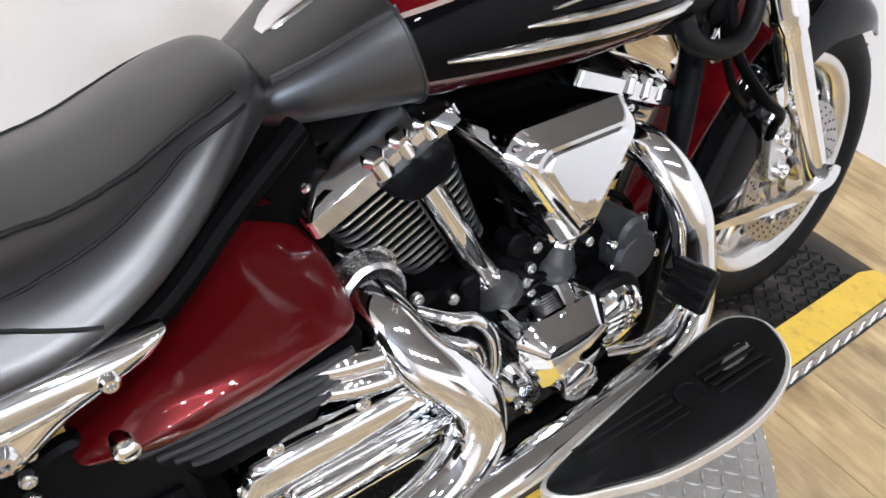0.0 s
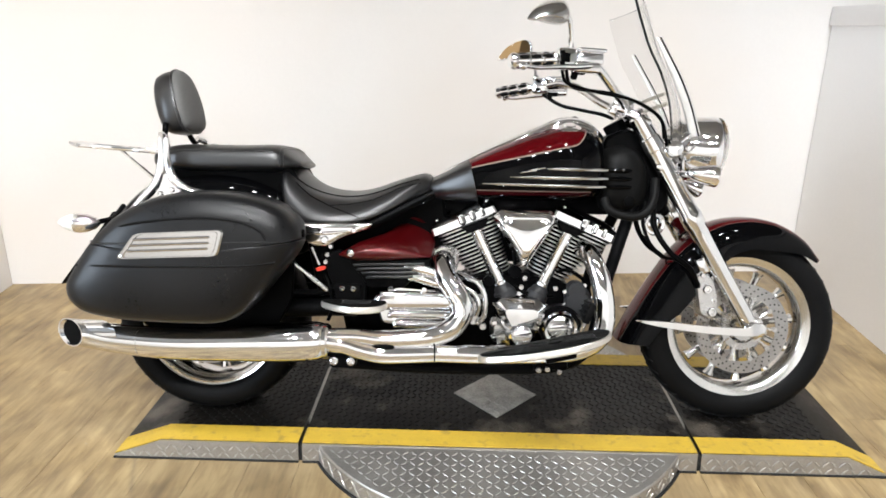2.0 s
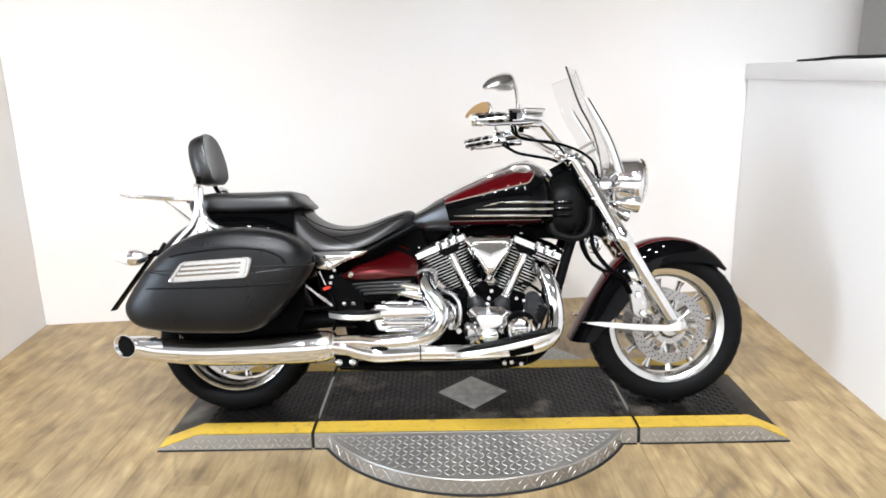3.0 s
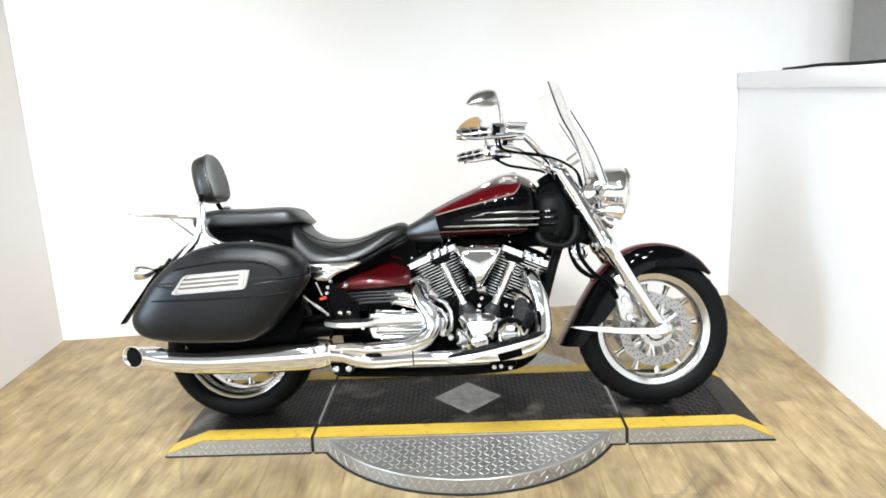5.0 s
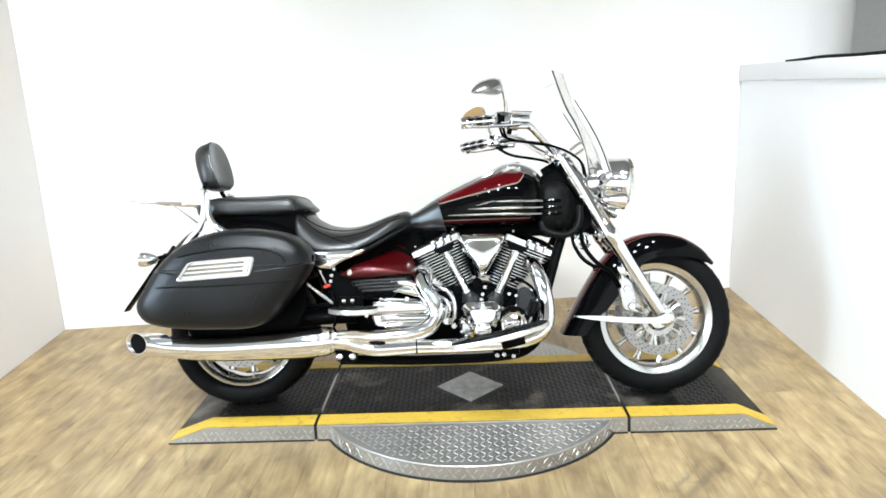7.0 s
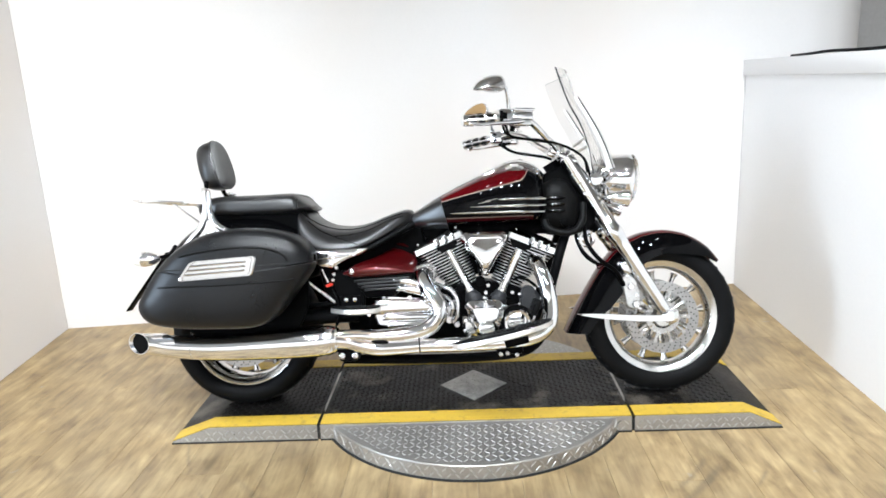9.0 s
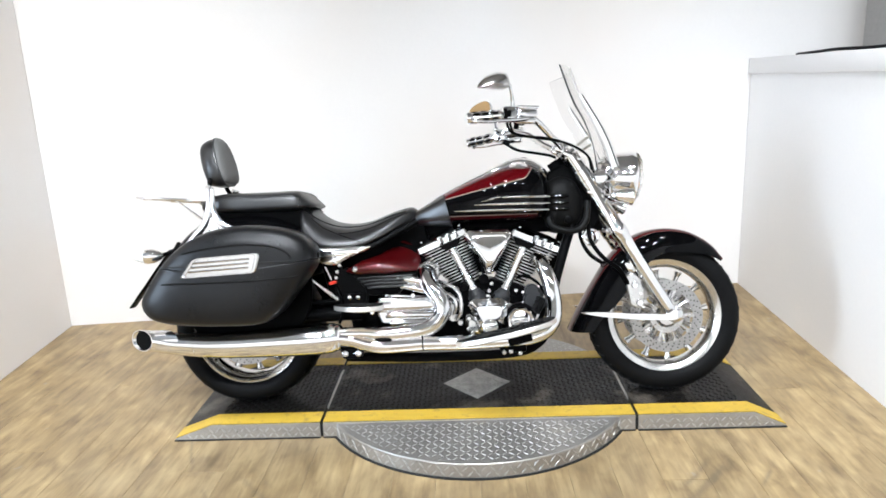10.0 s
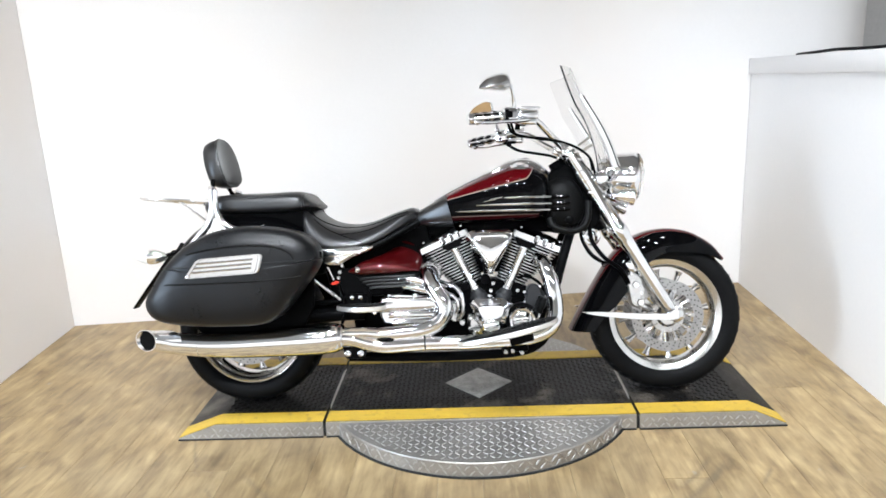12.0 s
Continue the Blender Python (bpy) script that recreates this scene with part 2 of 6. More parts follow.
def tank_scheme(n, l, tc, base):
    xyz = n.new("ShaderNodeSeparateXYZ")
    l.new(tc.outputs["Object"], xyz.inputs[0])
    x, z = xyz.outputs[0], xyz.outputs[2]
    ahead = calc(n, l, "MAXIMUM", calc(n, l, "SUBTRACT", x, 0.285), 0.0)
    curl = calc(n, l, "MULTIPLY", calc(n, l, "MULTIPLY", ahead, ahead), 24.0)
    d = calc(n, l, "SUBTRACT", z, calc(n, l, "ADD", calc(n, l, "ADD", 0.7985, curl), calc(n, l, "MULTIPLY", x, 0.225)))
    top = calc(n, l, "GREATER_THAN", d, 0.0)
    line = calc(n, l, "LESS_THAN", calc(n, l, "ABSOLUTE", d), calc(n, l, "ADD", 0.0022, calc(n, l, "MULTIPLY", ahead, 0.035)))
    e = calc(n, l, "SUBTRACT", z, 0.728)
    low = calc(n, l, "MULTIPLY", calc(n, l, "LESS_THAN", calc(n, l, "ABSOLUTE", calc(n, l, "ADD", e, 0.007)), 0.007), calc(n, l, "LESS_THAN", x, 0.34))
    line2 = calc(n, l, "MULTIPLY", calc(n, l, "LESS_THAN", calc(n, l, "ABSOLUTE", e), 0.002), calc(n, l, "LESS_THAN", x, 0.34))
    c = blend(n, l, top, base, RED)
    c = blend(n, l, low, c, (0.018, 0.0015, 0.002))
    c = blend(n, l, line, c, SILVER)
    return blend(n, l, calc(n, l, "MULTIPLY", line2, 0.4), c, SILVER)


recolour(tank_paint, tank_scheme)

# mudguards: red along the spine, black flanks
guard_paint = material("two_tone_mudguard_paint", BLACK, 0.02, 0.0, 0.15, 8, 400, spec=0.12)


def guard_scheme(n, l, tc, base):
    xyz = n.new("ShaderNodeSeparateXYZ")
    l.new(tc.outputs["Object"], xyz.inputs[0])
    # red narrows low down, putting the shade there into the paint scheme
    shade_narrow = calc(n, l, "MULTIPLY", calc(n, l, "MAXIMUM", calc(n, l, "SUBTRACT", 0.60, xyz.outputs[2]), 0.0), 0.08)
    a = calc(n, l, "ADD", calc(n, l, "ABSOLUTE", xyz.outputs[1]), shade_narrow)
    c = blend(n, l, calc(n, l, "LESS_THAN", a, 0.064), base, RED)
    return blend(n, l, calc(n, l, "LESS_THAN", calc(n, l, "ABSOLUTE", calc(n, l, "SUBTRACT", a, 0.064)), 0.0013), c, (0.08, 0.040, 0.036))


recolour(guard_paint, guard_scheme)


def glass(name, colour, rough=0.0, alpha_mix=0.0):
    m = bpy.data.materials.new(name)
    m.use_nodes = True
    b = m.node_tree.nodes["Principled BSDF"]
    b.inputs["Base Color"].default_value = (*colour, 1)
    b.inputs["Transmission Weight"].default_value = 1.0
    b.inputs["Roughness"].default_value = rough
    b.inputs["IOR"].default_value = 1.2 if alpha_mix else 1.45
    return m


acrylic = glass("clear_acrylic", (0.92, 0.915, 0.91), 0.0, 1.0)
lens_glass = glass("lamp_glass", (0.95, 0.95, 0.95), 0.02)
# brown surroundings that the mirror reflects, put into its glass colour
mirror_glass = material("mirror_glass_brown_reflection", (0.33, 0.225, 0.115), 0.02, 1.0, 0.02, 5, 50)

# the room
wall_white = material("white_wall_paint", (0.78, 0.755, 0.735), 0.75, 0.0, 0.02, 1.2, 60, bump=0.08, bump_scale=120)


def wall_tint(n, l, tc, base):
    """Broad, faint warm patches; the warm cast on the walls is put into their colour."""
    q = n.new("ShaderNodeTexNoise")
    q.inputs["Scale"].default_value, q.inputs["Detail"].default_value = 0.85, 2.0
    l.new(tc.outputs["Object"], q.inputs[0])
    mr = n.new("ShaderNodeMapRange")
    mr.inputs["From Min"].default_value, mr.inputs["From Max"].default_value = 0.46, 0.68
    l.new(q.outputs[0], mr.inputs[0])
    return blend(n, l, mr.outputs[0], base, (0.77, 0.72, 0.675))


recolour(wall_white, wall_tint)
# wall_white made lighter for the east wall; missing light put into the colour
wall_white_lifted = material("white_wall_paint_lifted", (0.80, 0.78, 0.762), 0.75, 0.0, 0.02, 1.2, 60, bump=0.08, bump_scale=120)
wall_grey = material("grey_workshop_wall", (0.5, 0.49, 0.48), 0.8, 0.0, 0.1, 1.0, 50, bump=0.1, bump_scale=100)
wall_pale = material("pale_workshop_wall", (0.80, 0.785, 0.77), 0.8, 0.0, 0.08, 1.0, 50, bump=0.1, bump_scale=100)
ceiling_grey = material("grey_ceiling_paint", (0.25, 0.245, 0.24), 0.85, 0.0, 0.04, 1.0, 50)
under_floor = material("screed", (0.30, 0.24, 0.17), 0.6, 0.0, 0.2, 2.0, 40)
yellow_paint = material("worn_yellow_safety_paint", (0.52, 0.345, 0.035), 0.55, 0.0, 0.12, 14, 160, bump=0.2, bump_scale=200)
tread_plate = material("aluminium_tread_plate", (0.35, 0.332, 0.305), 0.38, 0.7, 0.18, 9, 140, rough_vary=0.25)
lug_metal = material("worn_bright_tread_bars", (0.50, 0.485, 0.465), 0.36, 0.75, 0.12, 14, 140, rough_vary=0.3)
diamond_plate = material("scuffed_grey_metal_inlay", (0.34, 0.33, 0.31), 0.42, 0.6, 0.45, 22, 140, bump=0.3, bump_scale=120, rough_vary=0.3)
black_plate = material("worn_black_tread_plate", (0.0065, 0.0056, 0.0048), 0.42, 0.0, 0.5, 5, 90, bump=0.15, bump_scale=250, rough_vary=0.3, spec=0.19)
seam_black = material("black_gap", (0.006, 0.006, 0.006), 0.8, 0.0, 0.2, 10, 100)


def scuff(n, l, tc, base):
    """Bare metal showing through worn paint."""
    q = n.new("ShaderNodeTexNoise")
    q.inputs["Scale"].default_value, q.inputs["Detail"].default_value = 9.0, 8.0
    l.new(tc.outputs["Object"], q.inputs[0])
    q2 = n.new("ShaderNodeTexNoise")
    q2.inputs["Scale"].default_value, q2.inputs["Detail"].default_value = 2.2, 3.0
    l.new(tc.outputs["Object"], q2.inputs[0])
    s = calc(n, l, "MULTIPLY", q.outputs[0], q2.outputs[0])
    mr = n.new("ShaderNodeMapRange")
    mr.inputs["From Min"].default_value, mr.inputs["From Max"].default_value = 0.29, 0.42
    l.new(s, mr.inputs[0])
    return blend(n, l, calc(n, l, "MULTIPLY", mr.outputs[0], 0.85), base, (0.085, 0.072, 0.058))


recolour(black_plate, scuff)


def speck(n, l, tc, base):
    q = n.new("ShaderNodeTexNoise")
    q.inputs["Scale"].default_value, q.inputs["Detail"].default_value = 38.0, 8.0
    l.new(tc.outputs["Object"], q.inputs[0])
    return blend(n, l, calc(n, l, "MULTIPLY", calc(n, l, "MAXIMUM", calc(n, l, "SUBTRACT", q.outputs[0], 0.55), 0.0), 3.2), base, (0.20, 0.15, 0.05))


recolour(yellow_paint, speck)


def plank_material():
    m = bpy.data.materials.new("oak_vinyl_plank")
    m.use_nodes = True
    n, l = m.node_tree.nodes, m.node_tree.links
    b = n["Principled BSDF"]
    tc, info = n.new("ShaderNodeTexCoord"), n.new("ShaderNodeObjectInfo")
    off = n.new("ShaderNodeVectorMath")
    off.operation = "MULTIPLY_ADD"
    comb = n.new("ShaderNodeCombineXYZ")
    for i in range(3):
        l.new(info.outputs["Random"], comb.inputs[i])
    off.inputs[1].default_value = (37.0, 53.0, 11.0)
    l.new(comb.outputs[0], off.inputs[0])
    l.new(tc.outputs["Object"], off.inputs[2])

    def noise_at(scale, stretch, detail=5.0):
        mp = n.new("ShaderNodeMapping")
        mp.inputs["Scale"].default_value = stretch
        l.new(off.outputs[0], mp.inputs[0])
        q = n.new("ShaderNodeTexNoise")
        q.inputs["Scale"].default_value, q.inputs["Detail"].default_value = scale, detail
        q.inputs["Distortion"].default_value = 0.6
        l.new(mp.outputs[0], q.inputs[0])
        return q.outputs[0]

    place = n.new("ShaderNodeNewGeometry")
    wide = n.new("ShaderNodeMapping")
    wide.inputs["Scale"].default_value = (1, 0.55, 1)
    l.new(place.outputs["Position"], wide.inputs[0])
    blots = n.new("ShaderNodeTexNoise")
    blots.inputs["Scale"].default_value, blots.inputs["Detail"].default_value, blots.inputs["Distortion"].default_value = 9.5, 7.0, 0.5
    l.new(wide.outputs[0], blots.inputs[0])
    grain, streak, blot = noise_at(60, (1, 0.08, 1), 6.0), noise_at(22, (1, 0.26, 1), 7.0), blots.outputs[0]
    s = calc(n, l, "ADD", calc(n, l, "MULTIPLY", grain, 0.22), calc(n, l, "ADD", calc(n, l, "MULTIPLY", streak, 0.36), calc(n, l, "MULTIPLY", blot, 0.42)))
    ramp = n.new("ShaderNodeValToRGB")
    e = ramp.color_ramp.elements
    e[0].position, e[0].color = 0.345, (0.145, 0.094, 0.041, 1)
    e[1].position, e[1].color = 0.655, (0.50, 0.372, 0.192, 1)
    mid = e.new(0.5)
    mid.color = (0.315, 0.222, 0.106, 1)
    l.new(s, ramp.inputs[0])
    tone = n.new("ShaderNodeHueSaturation")
    mr = n.new("ShaderNodeMapRange")
    mr.inputs["To Min"].default_value, mr.inputs["To Max"].default_value = 0.93, 1.08
    l.new(info.outputs["Random"], mr.inputs[0])
    l.new(mr.outputs[0], tone.inputs["Value"])
    l.new(ramp.outputs[0], tone.inputs["Color"])
    geo = n.new("ShaderNodeNewGeometry")
    stain = n.new("ShaderNodeTexNoise")
    stain.inputs["Scale"].default_value, stain.inputs["Detail"].default_value, stain.inputs["Distortion"].default_value = 2.1, 6.0, 0.8
    l.new(geo.outputs["Position"], stain.inputs[0])
    dirt = n.new("ShaderNodeMapRange")
    dirt.inputs["From Min"].default_value, dirt.inputs["From Max"].default_value = 0.36, 0.62
    dirt.inputs["To Min"].default_value, dirt.inputs["To Max"].default_value = 0.34, 0.0
    l.new(stain.outputs[0], dirt.inputs[0])
    dirty = blend(n, l, dirt.outputs[0], tone.outputs[0], (0.13, 0.10, 0.07))
    # tyre marks round the turntable, and a few bare grey scuffs
    away = n.new("ShaderNodeVectorMath")
    away.operation = "DISTANCE"
    away.inputs[1].default_value = (0.08, 0.098, 0.0)
    l.new(geo.outputs["Position"], away.inputs[0])
    r = away.outputs["Value"]
    patch = n.new("ShaderNodeTexNoise")
    patch.inputs["Scale"].default_value, patch.inputs["Detail"].default_value = 3.2, 5.0
    l.new(geo.outputs["Position"], patch.inputs[0])
    for radius, width in ((0.968, 0.016), (1.02, 0.02), (1.16, 0.012)):
        near = calc(n, l, "MAXIMUM", calc(n, l, "SUBTRACT", 1.0, calc(n, l, "DIVIDE", calc(n, l, "ABSOLUTE", calc(n, l, "SUBTRACT", r, radius)), width)), 0.0)
        seen = calc(n, l, "MAXIMUM", calc(n, l, "MULTIPLY", calc(n, l, "SUBTRACT", patch.outputs[0], 0.47), 4.0), 0.0)
        dirty = blend(n, l, calc(n, l, "MINIMUM", calc(n, l, "MULTIPLY", near, seen), 0.4), dirty, (0.08, 0.065, 0.05))
    chip = n.new("ShaderNodeTexNoise")
    chip.inputs["Scale"].default_value, chip.inputs["Detail"].default_value, chip.inputs["Roughness"].default_value = 7.0, 6.0, 0.6
    l.new(geo.outputs["Position"], chip.inputs[0])
    worn = n.new("ShaderNodeMapRange")
    worn.inputs["From Min"].default_value, worn.inputs["From Max"].default_value, worn.inputs["To Max"].default_value = 0.69, 0.73, 0.55
    l.new(chip.outputs[0], worn.inputs[0])
    l.new(blend(n, l, worn.outputs[0], dirty, (0.30, 0.30, 0.30)), b.inputs["Base Color"])
    rr = n.new("ShaderNodeMapRange")
    rr.inputs["To Min"].default_value, rr.inputs["To Max"].default_value = 0.34, 0.55
    l.new(s, rr.inputs[0])
    l.new(rr.outputs[0], b.inputs["Roughness"])
    bp = n.new("ShaderNodeBump")
    bp.inputs["Strength"].default_value, bp.inputs["Distance"].default_value = 0.15, 0.001
    l.new(grain, bp.inputs["Height"])
    l.new(bp.outputs[0], b.inputs["Normal"])
    return m


plank_wood = plank_material()

# ---- the room ----
def wall(name, a, b, z0, z1, material_, label, thick=0.12, out=1):
    """A straight wall from a to b; its inner face runs along a-b."""
    a, b = Vector((*a, 0)), Vector((*b, 0))
    d = (b - a).normalized()
    nrm = Vector((-d.y, d.x, 0)) * out * thick
    bm = bmesh.new()
    rings(bm, [[(p.x, p.y, z) for p in (a, b, b + nrm, a + nrm)] for z in (z0, z1)])
    return tagged(part(name, bm, material_), label, "wall", kind="structure")


NW, NE = (-2.31, 1.17), (1.764, 1.603)      # the two far corners of the display corner
HIGH = 3.1
wall("wall_north", (-4.6, 0.927), (2.0, 1.628), 0, HIGH, wall_white, "plain white painted display wall behind the motorcycle")
# added bend past the display wall's end; turning from the lamps, it shapes the soft shade
bm = bmesh.new()
bend = catmull([(2.0, 1.628), (2.2, 1.655), (2.40, 1.74), (2.57, 1.92), (2.69, 2.2), (2.76, 2.55), (2.78, 2.95)], 8)
rings(bm, [[(x, y, 0), (x, y, HIGH), (x + 0.05, y + 0.12, HIGH), (x + 0.05, y + 0.12, 0)] for x, y in bend])
tagged(part("wall_shade_bend", bm, wall_white), "added curved white wall that fades into shade past the half-height wall", "wall", kind="structure")
wall("wall_west", (-2.09, -0.9), (-2.309, 1.165), 0, HIGH, wall_white, "plain white painted side wall of the display corner")
wall("wall_east", (1.762, 1.595), (1.59, -2.4), 0, 1.285, wall_white_lifted, "low white painted half-height side wall")
wall("wall_far_east", (3.9, 2.95), (3.9, -6.0), 0, HIGH, wall_grey, "grey workshop wall beyond the half-height wall")
# south and far west walls are unseen, added for bounce and chrome reflections
wall("wall_south", (3.9, -6.0), (-4.6, -6.0), 0, HIGH, wall_pale, "unseen white wall added opposite the display corner")
wall("wall_far_north", (2.74, 2.95), (3.9, 2.95), 0, HIGH, wall_grey, "grey workshop wall beyond the bend")
wall("wall_far_west", (-4.6, -6.0), (-4.6, 1.2), 0, HIGH, wall_grey, "unseen grey wall added at the side")

# unseen ceiling, added with a grey that suits the chrome's reflections
bm = bmesh.new()
box(bm, (-0.35, -1.5, HIGH + 0.06), (8.8, 9.4, 0.1), bevel=0)
tagged(part("ceiling", bm, ceiling_grey), "unseen plain grey ceiling added over the room", "ceiling", kind="structure")

# cap of the half-height wall
bm = bmesh.new()
d = Vector((1.59 - 1.762, -2.4 - 1.595, 0))
turn = Matrix.Rotation(math.atan2(d.y, d.x), 3, "Z")
box(bm, (1.728, -0.41, 1.33), (d.length, 0.137, 0.088), turn, 0.004)
tagged(part("trim", bm, wall_white), "white painted cap along the half-height wall", "trim", kind="structure")

# black cable lying on the cap
cable = thing("cable", "thin black cable lying along the white wall cap", "cable")
bm = bmesh.new()
sweep(bm, [(1.755, 1.02, 1.378), (1.735, 0.8, 1.381), (1.73, 0.6, 1.386), (1.725, 0.3, 1.382), (1.715, -0.1, 1.384), (1.70, -0.7, 1.381)], 0.007, 8)
part("sheath", bm, black_plastic, cable)

bm = bmesh.new()
box(bm, (-0.35, -1.5, -0.055), (8.8, 9.4, 0.1), bevel=0)
floor = tagged(part("floor", bm, under_floor), "light brown oak-look vinyl plank floor", "floor", kind="structure")

# ---- display platform ----
DISC = (0.08, 0.098)
DISC_R = 0.632
X0, XA, XB, X1 = -1.102, -0.522, 0.687, 1.247      # ends and joints
XL, XR = -0.952, 1.128                           # where the ends begin to slope
Y0, Y1 = -0.226, 0.420
BAND = 0.088


def lugs(points, size=(0.021, 0.0055), h=0.0018, start=0.0):
    """Raised bars in alternating directions: points of (origin, along, across, up, sign)."""
    verts, faces = [], []
    for o, a, c, u, s in points:
        q = math.radians(45 * s)
        l_ = a * math.cos(q) + c * math.sin(q)
        w_ = c * math.cos(q) - a * math.sin(q)
        k = len(verts)
        for up, g in ((-0.0005, 1.0), (h, 0.62)):
            for sx, sy in ((-1, 0), (0, -1), (1, 0), (0, 1)):
                verts.append(tuple(o + l_ * sx * size[0] / 2 * (0.94 if up > 0 else 1) + w_ * sy * size[1] / 2 * g + u * up))
        faces += [(k + 4, k + 5, k + 6, k + 7)] + [(k + i, k + (i + 1) % 4, k + 4 + (i + 1) % 4, k + 4 + i) for i in range(4)]
    return verts, faces


def lug_part(name, points, mat_, parent, label, size=(0.024, 0.0062), h=0.002):
    v, f = lugs(points, size, h)
    me = bpy.data.meshes.new(name)
    me.from_pydata(v, [], f)
    me.materials.append(mat_)
    ob = new(name, me)
    ob.parent = parent
    return tagged(ob, label, kind="stuff")


def lattice(x0, x1, y0, y1, keep, height, pitch=0.0265):
    out = []
    for i in range(int((x1 - x0) / pitch) + 1):
        for j in range(int((y1 - y0) / pitch) + 1):
            x, y = x0 + (i + 0.5) * pitch, y0 + (j + 0.5) * pitch
            if keep(x, y):
                out.append((Vector((x, y, height)), Vector((1, 0, 0)), Vector((0, 1, 0)), Vector((0, 0, 1)), 1 if (i + j) % 2 else -1))
    return out


def in_diamond(x, y, grow=0.0):
    return abs(x - 0.085) + abs(y - 0.098) < 0.148 + grow


def segment(name, xa, xb, low_a, low_b, label):
    """One plate of the platform; low_a, low_b: whether that end runs down to the floor."""
    ob = thing(name, label, "platform", group="platform plates")
    top = lambda x: TOP if not ((low_a and x <= xa + 1e-6) or (low_b and x >= xb - 1e-6)) else 0.006
    xs = [xa] + ([XL] if low_a else []) + ([XR] if low_b else []) + [xb]
    bm = bmesh.new()
    grid = []
    for x in xs:
        z = top(x)
        grid.append([(x, Y0, 0.0), (x, Y0 + 0.006, z), (x, Y1 - 0.006, z), (x, Y1, 0.0)])
    rings(bm, grid)
    part("deck", bm, black_plate, ob, "worn black painted tread plate")
    # yellow bands along both long edges
    for ya, yb in ((Y0 + 0.008, Y0 + BAND), (Y1 - BAND, Y1 - 0.008)):
        bm = bmesh.new()
        rings(bm, [[(x, ya, top(x) - 0.002), (x, ya, top(x) + 0.0035), (x, yb, top(x) + 0.0035), (x, yb, top(x) - 0.002)] for x in xs])
        part("band", bm, yellow_paint, ob, "worn yellow safety stripe")
    # bare metal front and back skirts
    for yf, s in ((Y0, -1), (Y1, 1)):
        bm = bmesh.new()
        rings(bm, [[(x, yf + s * 0.001, 0.0), (x, yf + s * 0.004, 0.0), (x, yf - s * 0.002, top(x)), (x, yf - s * 0.005, top(x))] for x in xs])
        part("skirt", bm, tread_plate, ob, "bare aluminium tread plate edge")
    # thin black strip along the foot of the front skirt
    bm = bmesh.new()
    box(bm, ((xa + xb) / 2, Y0 - 0.005, 0.002), (xb - xa, 0.008, 0.005), None, 0.001)
    part("foot_line", bm, seam_black, ob, "thin black strip on the floor along the plate")
    pts = [(q[0] if low_a == 0 and low_b == 0 else Vector((q[0].x, q[0].y, q[0].z)), *q[1:]) for q in lattice(max(xa, XL) + 0.01, min(xb, XR) - 0.02, Y0 + BAND, Y1 - BAND, lambda x, y: not in_diamond(x, y, 0.015), TOP + 0.0005, 0.0215)]
    lug_part("tread", pts, black_plate, ob, "raised black tread bars", (0.0205, 0.0056), 0.002)
    pts = []
    lip = lambda x: float(np.interp(x, [xa] + ([XL] if low_a else []) + ([XR] if low_b else []) + [xb], [0.006 if low_a else TOP] + ([TOP] if low_a else []) + ([TOP] if low_b else []) + [0.006 if low_b else TOP]))
    for i in range(int((xb - xa) / 0.0245)):
        for j in range(2):
            o = Vector((xa + 0.012 + (i + 0.5 * j) * 0.0245, Y0 - 0.0030, 0.015 + 0.024 * j))
            if abs(o.x - DISC[0]) > 0.54 and lip(o.x) > o.z + 0.012:
                pts.append((o, Vector((1, 0, 0)), Vector((0, 0.1, 0.99)), Vector((0, -1, 0.1)), 1 if (i + j) % 2 else -1))
    lug_part("skirt_tread", pts, lug_metal, ob, "raised bars on the bare edge", (0.025, 0.0062), 0.0022)
    return ob


GAP = 0.006
segment("platform_plate", X0, XA - GAP, True, False, "black platform plate with yellow edge stripes sloping down to the floor")
mid_plate = segment("platform_plate", XA + GAP, XB - GAP, False, False, "black platform plate with yellow edge stripes over the turntable")
segment("platform_plate", XB + GAP, X1, False, True, "black platform plate with yellow edge stripes running down to the floor")

# black fill added in the open joints in place of their shade
for x in (XA, XB):
    bm = bmesh.new()
    box(bm, (x, (Y0 + Y1) / 2, TOP / 2 - 0.004), (2 * GAP - 0.001, Y1 - Y0 - 0.006, TOP - 0.008), None, 0.002, 1)
    part("joint_dark_fill", bm, seam_black, mid_plate, "black fill added to keep the plate joint dark")
bm = bmesh.new()
o = [(0.085 - 0.142, 0.098), (0.085, 0.098 - 0.15), (0.085 + 0.142, 0.098), (0.085, 0.098 + 0.15)]
rings(bm, [[(x, y, z) for x, y in o] for z in (TOP - 0.002, TOP + 0.003)])
part("diamond", bm, diamond_plate, mid_plate, "bare metal diamond inlay")
pts = lattice(-0.06, 0.24, -0.06, 0.26, lambda x, y: in_diamond(x, y, -0.02), TOP + 0.003)
lug_part("diamond_tread", pts, diamond_plate, mid_plate, "raised bars on the bare diamond", (0.024, 0.006), 0.0018)

# turntable disc with a bare rim
turntable = thing("turntable", "round bare aluminium tread plate turntable under the platform", "turntable")
bm = bmesh.new()
lathe(bm, [(0.0, DISC_R + 0.004), (TOP - 0.008, DISC_R), (TOP - 0.004, DISC_R - 0.003), (TOP - 0.004, 0.02)], (*DISC, 0), (0, 0, 1), 128)
part("disc", bm, tread_plate, turntable)
bm = bmesh.new()
